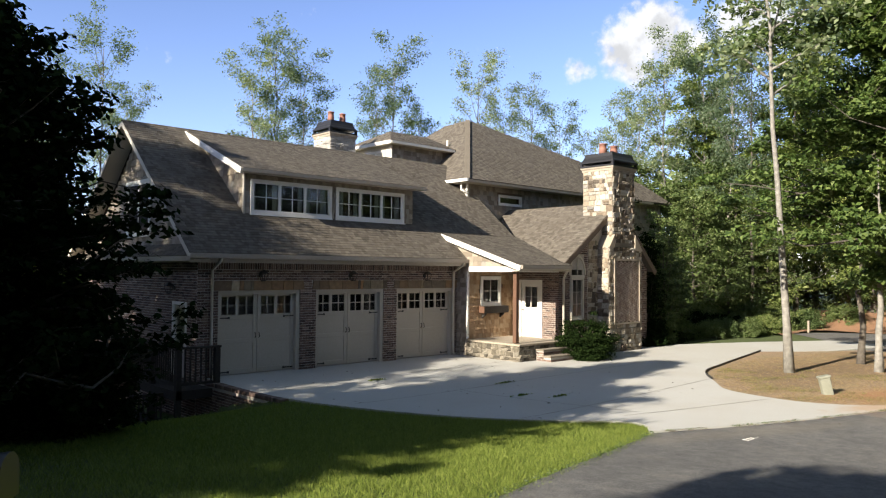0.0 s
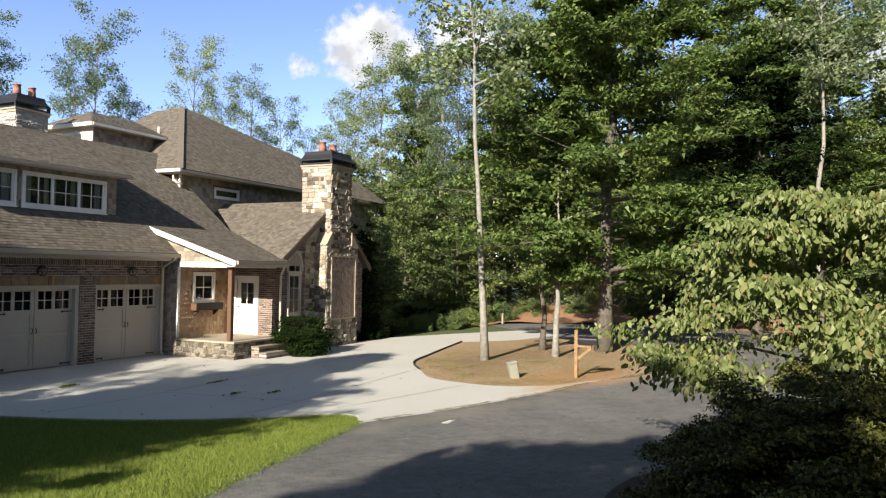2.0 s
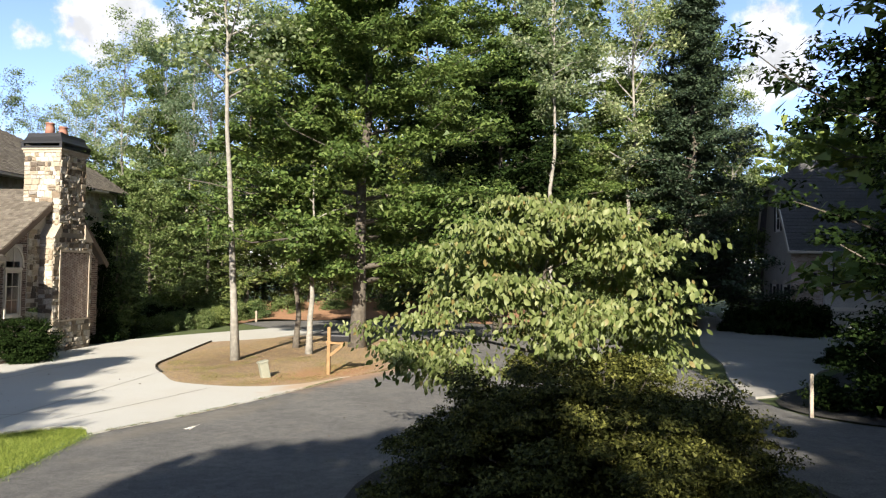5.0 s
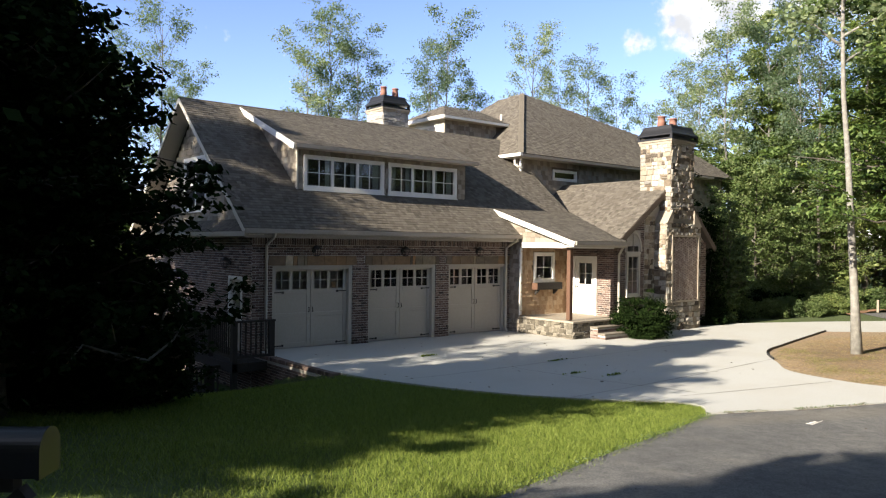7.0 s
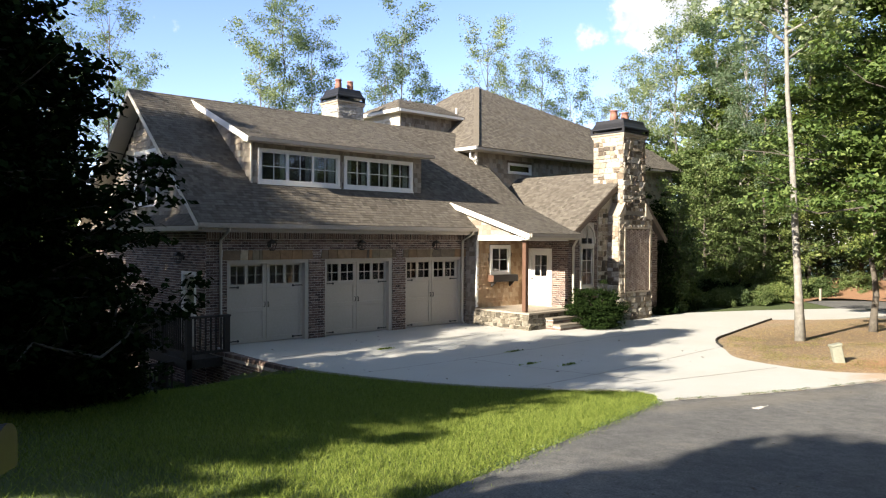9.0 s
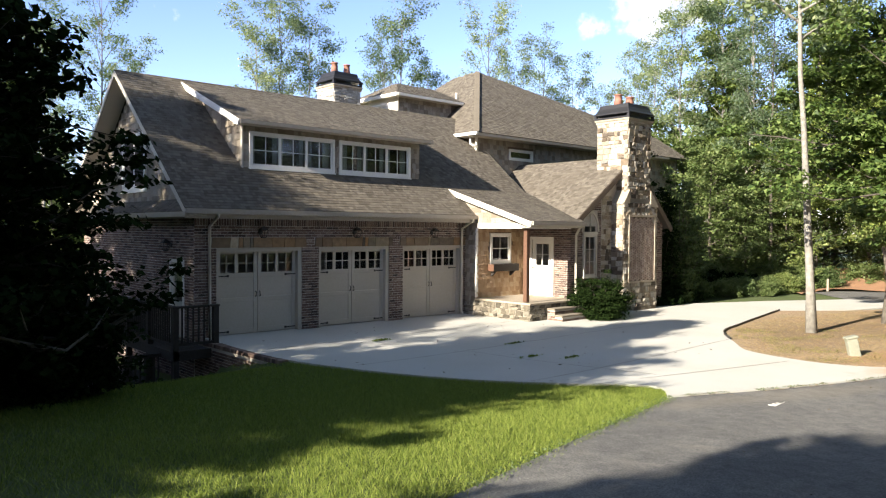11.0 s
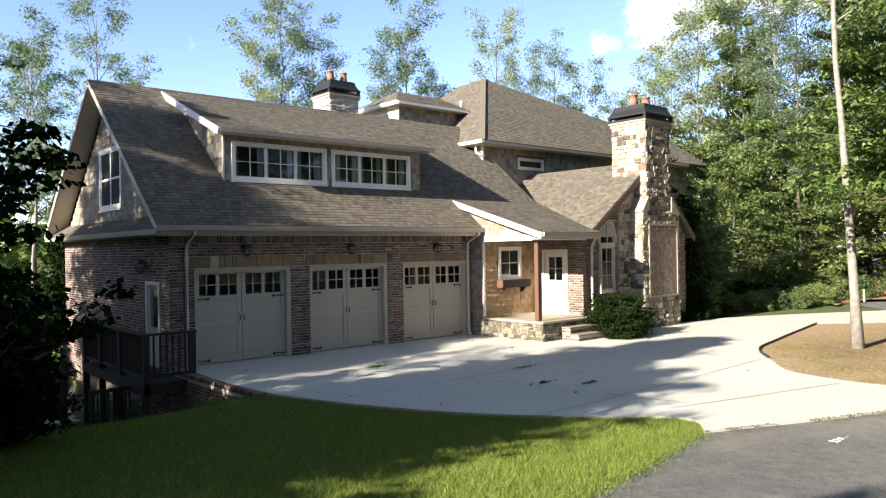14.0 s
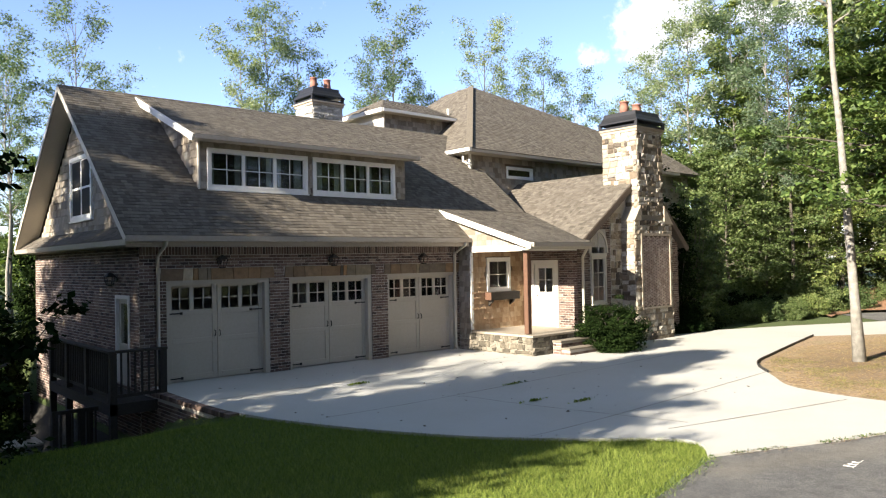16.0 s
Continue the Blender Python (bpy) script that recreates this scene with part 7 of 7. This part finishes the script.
part("casing", boxes((-5.9, -5.12, 0.85, 1.6, AZ - 0.05, AZ + 0.62), bevel=0.03), M_IRONGREY, ac)
for n in range(7):
    z = AZ + 0.08 + n * 0.07
    part("louvre", boxes((-5.85, -5.17, 0.83, 0.85, z, z + 0.035)), M_IRONGREY, ac)
part("top_plate", boxes((-5.92, -5.10, 0.83, 1.62, AZ + 0.62, AZ + 0.68), bevel=0.015), M_GUTTER, ac)


def mailbox(x, y, z, turn, wood, label, end=-0.58, top=1.35):
    t = thing("mailbox", (x, y, z), label, "mailbox")
    def ob(name, geo, mat, lab="", smooth=False):
        o = part(name, geo, mat, t, lab, smooth)
        o.matrix_parent_inverse = Matrix.Identity(4)
        return o
    ob("post", boxes((-0.05, 0.05, -0.05, 0.05, -0.2, top), bevel=0.012), wood, "square wooden post")
    bm = bmesh.new()
    box(bm, -0.042, 0.042, end + 0.14, 0.07, 0.87, 0.95)
    beam(bm, (0, -0.05, 0.55), (0, -0.42, 0.86), 0.08, 0.08)
    ob("arm", bm, wood)
    V = []
    n = 18
    prof = [(-0.10, 0.0)] + [(-0.10 * math.cos(math.pi * k / n), 0.13 + 0.10 * math.sin(math.pi * k / n)) for k in range(n + 1)] + [(0.10, 0.0)]
    bm = bmesh.new()
    prism(bm, [(a, end, 0.955 + b) for a, b in prof], (0, -0.08 - end, 0))
    ob("box", bm, M_BOXBLACK, "black metal letterbox")
    bm = bmesh.new()
    prism(bm, [(a * 1.06, end - 0.02, 0.95 + b * 1.04) for a, b in prof], (0, 0.02, 0))
    ob("door_flap", bm, M_BOXBLACK)
    t.matrix_basis = pose(x, y, z, 0, 0, turn)
    return t


mailbox(8.1, -14.2, ground_z(8.1, -14.2), 0, M_WOODPOST, "black mailbox on a new pine post in red clay")
mailbox(-11.744, -15.092, 0.95, 53, M_WOOD_SHADED, "black mailbox on a dark wooden post in the shade", -0.51, 1.41)
mound = draped(smooth_line([(25.0, -4.3), (27.2, -3.9), (29.6, -4.9), (31.5, -9.5), (31.7, -14), (29.5, -19), (36, -24), (44, -18), (45, -8), (38, -3), (31, -2.3), (27, -2.6)], 3, True), 0.03, 0.0, 1.2)
for v in mound.verts:
    v.co.z += 0.85 * sm((v.co.x - 31.0 + 0.35 * max(0.0, v.co.y + 9)) / 5.0) + 0.06 * math.sin(v.co.x * 1.9 + v.co.y * 2.3)
bank = part("mulch_bank", mound, M_CLAYMULCH, None, "", True)
tagged(bank, "bank of red-brown mulch beyond the asphalt court", "mulch", kind="structure")
# two dark sheets added to deepen the shade on the ground
for outline, words in (([(-7.4, -20.9), (-6.2, -18.6), (-4.4, -17.9), (-2.2, -18.1), (-0.9, -19.6), (-1.4, -21.6), (-3.4, -23.1), (-6.2, -22.9)], "dark sheet put under the kerb bush for its shade"),
                       ([(3.3, -25.7), (6.0, -25.6), (9.2, -27.6), (13, -30.5), (8, -34), (-2, -33), (-3.5, -29.4), (-1.6, -28.0), (0.8, -27.0)], "dark sheet put under the street tree for its shade")):
    bed = part("shade_bed", draped(smooth_line(outline, 3, True), -0.012, 0.0, 0.8), M_SOIL_SHADE)
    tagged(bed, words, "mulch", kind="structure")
st2 = thing("survey_stake", gz(3.3, -25.45), "short wooden stake at the edge of the shaded bed", "stake")
part("stake_post", boxes((3.27, 3.34, -25.49, -25.42, ground_z(3.3, -25.45) - 0.1, ground_z(3.3, -25.45) + 0.85), bevel=0.01), M_SHAKE, st2)
ub = thing("utility_box", gz(7.2, -12.7), "small leaning grey-green utility pedestal in the island", "utility box")
o = part("casing", boxes((-0.12, 0.12, -0.09, 0.09, -0.1, 0.42), bevel=0.015), M_BOXGREEN, ub)
o2 = part("lid", boxes((-0.14, 0.14, -0.11, 0.11, 0.41, 0.47), bevel=0.015), M_BOXGREEN, ub)
for q in (o, o2):
    q.matrix_parent_inverse = Matrix.Identity(4)
ub.matrix_basis = pose(*gz(7.2, -12.7), 0, -13, -48)

# neighbour's house and drive
def rod(a, b, w, h):
    bm = bmesh.new()
    beam(bm, a, b, w, h)
    return bm


NBX, NBY, NEZ = 30.0, -33.85, 4.58
nb = thing("neighbour_house", (33, -37, 0), "pale brick cottage with a steep clipped slate-grey roof", "house")
nwall = part("wall", boxes((NBX, 34.8, -46, NBY, -0.5, NEZ)), M_PAINTED, nb, "pale pinkish brick wall")
part("gable_wall", prism(bmesh.new(), [(NBX, NBY, NEZ), (34.8, NBY, NEZ), (33.9, NBY, 8.2), (32.2, NBY, 8.2)], (0, -0.25, 0)), M_PAINTED, nb, "pale painted gable")
brick_field(nwall, (NBX, NBY, 0.0), (0, -1, 0), (0, 0, 1), [(0, 0), (1.75, 0), (1.75, 4.4), (0, 4.4)], (), None, seed=97, mat=M_BRICK_PALE)
part("pier", boxes((NBX - 0.18, NBX, -38.2, -35.5, -0.4, 4.35), bevel=0.02), M_PAINTED, nb, "smooth pale rendered pier")
part("string_course", boxes((NBX - 0.26, NBX + 0.02, -38.3, -35.45, 1.30, 1.48), bevel=0.02), M_CREAM, nb, "pale stone string course")


def slate_slope(name, pts, seed):
    """A roof slope: a slab under courses of slates. pts: eave left, eave right, then round."""
    p = [Vector(q) for q in pts]
    u = (p[1] - p[0]).normalized()
    n = u.cross(p[2] - p[0]).normalized()
    v = n.cross(u)
    slab = part(name, prism(bmesh.new(), p, -n * 0.14), M_SLATE, nb, "steep slate-grey roof slope")
    g = course_field(p[0] + n * 0.004, u, v, [((q - p[0]).dot(u), (q - p[0]).dot(v)) for q in p], 0.24, (0.2, 0.4), 0.02, 0.008, seed)
    tagged(part("slate_cover", g, M_SLATE, slab), kind="stuff")


slate_slope("roof_west", [(29.62, -33.6, 4.5), (29.62, -46, 4.5), (33.1, -46, 9.95), (33.1, -35.7, 9.95), (32.1, -33.6, 8.38)], 98)
slate_slope("roof_hip", [(34.1, -33.6, 8.38), (32.1, -33.6, 8.38), (33.1, -35.7, 9.95)], 99)
part("roof_east", prism(bmesh.new(), [(35.5, -46, 4.5), (35.5, -33.6, 4.5), (34.1, -33.6, 8.38), (33.1, -35.7, 9.95), (33.1, -46, 9.95)], (-0.14, 0, -0.08)), M_SLATE, nb, "steep slate-grey roof slope")
for p, q in (((29.55, -33.57, 4.42), (32.1, -33.57, 8.30)), ((32.1, -33.57, 8.30), (34.1, -33.57, 8.30)), ((34.1, -33.57, 8.30), (35.5, -33.57, 4.42))):
    part("verge_board", rod(p, q, 0.06, 0.2), M_CREAM, nb, "pale painted verge board")
part("gutter", boxes((29.42, 29.62, -46, -33.55, 4.36, 4.5), bevel=0.02), M_CREAM, nb, "pale gutter")
part("gutter", boxes((35.4, 35.6, -46, -33.55, 4.36, 4.5), bevel=0.02), M_CREAM, nb, "pale gutter")
part("soffit", boxes((29.62, 30.0, -46, -33.65, 4.38, 4.42)), M_CREAM, nb)
for wx, wz, ww, wh in ((30.85, 1.05, 0.62, 1.5), (32.7, 1.05, 0.62, 1.5), (32.1, 5.75, 0.55, 1.35)):
    w3 = window_at(nb, (wx + ww / 2, NBY + 0.02, wz), (-1, 0, 0), ww, wh, 1, 1, 1, "window", 0.08, split=True)
    part("window_backing", boxes((wx - ww / 2, wx + ww / 2, NBY + 0.004, NBY + 0.012, wz, wz + wh)), M_UNLIT_ROOM, w3, "near-black panel standing in for the unlit room")
    part("arch_head", prism(bmesh.new(), [(wx + math.cos(a) * (ww / 2 + 0.08), NBY, wz + wh + 0.08 + math.sin(a) * 0.26) for a in np.linspace(0, math.pi, 9)], (0, 0.05, 0)), M_CREAM, w3, "pale rounded head")
    for s0 in (-1, 1):
        x0 = wx + s0 * (ww / 2 + 0.24)
        part("shutter", boxes((x0 - 0.14, x0 + 0.14, NBY, NBY + 0.05, wz - 0.05, wz + wh + 0.1), bevel=0.01), M_BLACK, w3, "dark painted shutter")
nl = thing("wall_lantern", (NBX, -34.95, 3.0), "black wall lantern on the neighbour's pale brick", "wall lamp")
part("wall_plate", boxes((NBX - 0.04, NBX, -35.02, -34.88, 2.85, 3.2), bevel=0.01), M_BLACK, nl)
part("cage", boxes((NBX - 0.34, NBX - 0.10, -35.07, -34.83, 2.62, 3.1), bevel=0.04), M_BLACK, nl)
part("cap", prism(bmesh.new(), [(NBX - 0.36, -35.09, 3.1), (NBX - 0.08, -35.09, 3.1), (NBX - 0.22, -35.09, 3.3)], (0, 0.28, 0)), M_BLACK, nl)
part("arm", boxes((NBX - 0.24, NBX - 0.02, -34.97, -34.93, 3.28, 3.32)), M_BLACK, nl)
nd = part("neighbour_drive", draped(smooth_line([(6.5, -25.3), (10.2, -25.6), (13.7, -26.3), (20, -27.0), (26, -28.2), (33, -29.6), (42, -31.0), (50, -32.6), (50, -34.4), (41, -32.8), (34, -31.9), (28.3, -31.5), (27.6, -32.8), (28.6, -34.5), (29.8, -36), (22, -34), (16, -31.6), (12.4, -28.9), (9.0, -27.4)], 3, True), 0.01, 0.09, 1.2), M_CONCRETE_DARK)
tagged(nd, "shaded grey concrete drive to the neighbour's house", "driveway", kind="structure")
for x, y, s in ((28.9, -31.4, 1.25), (27.9, -32.5, 1.75), (28.3, -33.9, 1.45), (30.2, -31.4, 1.1)):
    place(b1, x, y, x * 3 + y, s)
place(b1, 14.6, -30.2, 0.4, 0.6)
# two unseen copies west of the lawn, added to cast shade on it
place(b1, -13.9, -11.1, 1.2, 1.15)
place(b1, -14.4, -12.6, 2.2, 0.9)
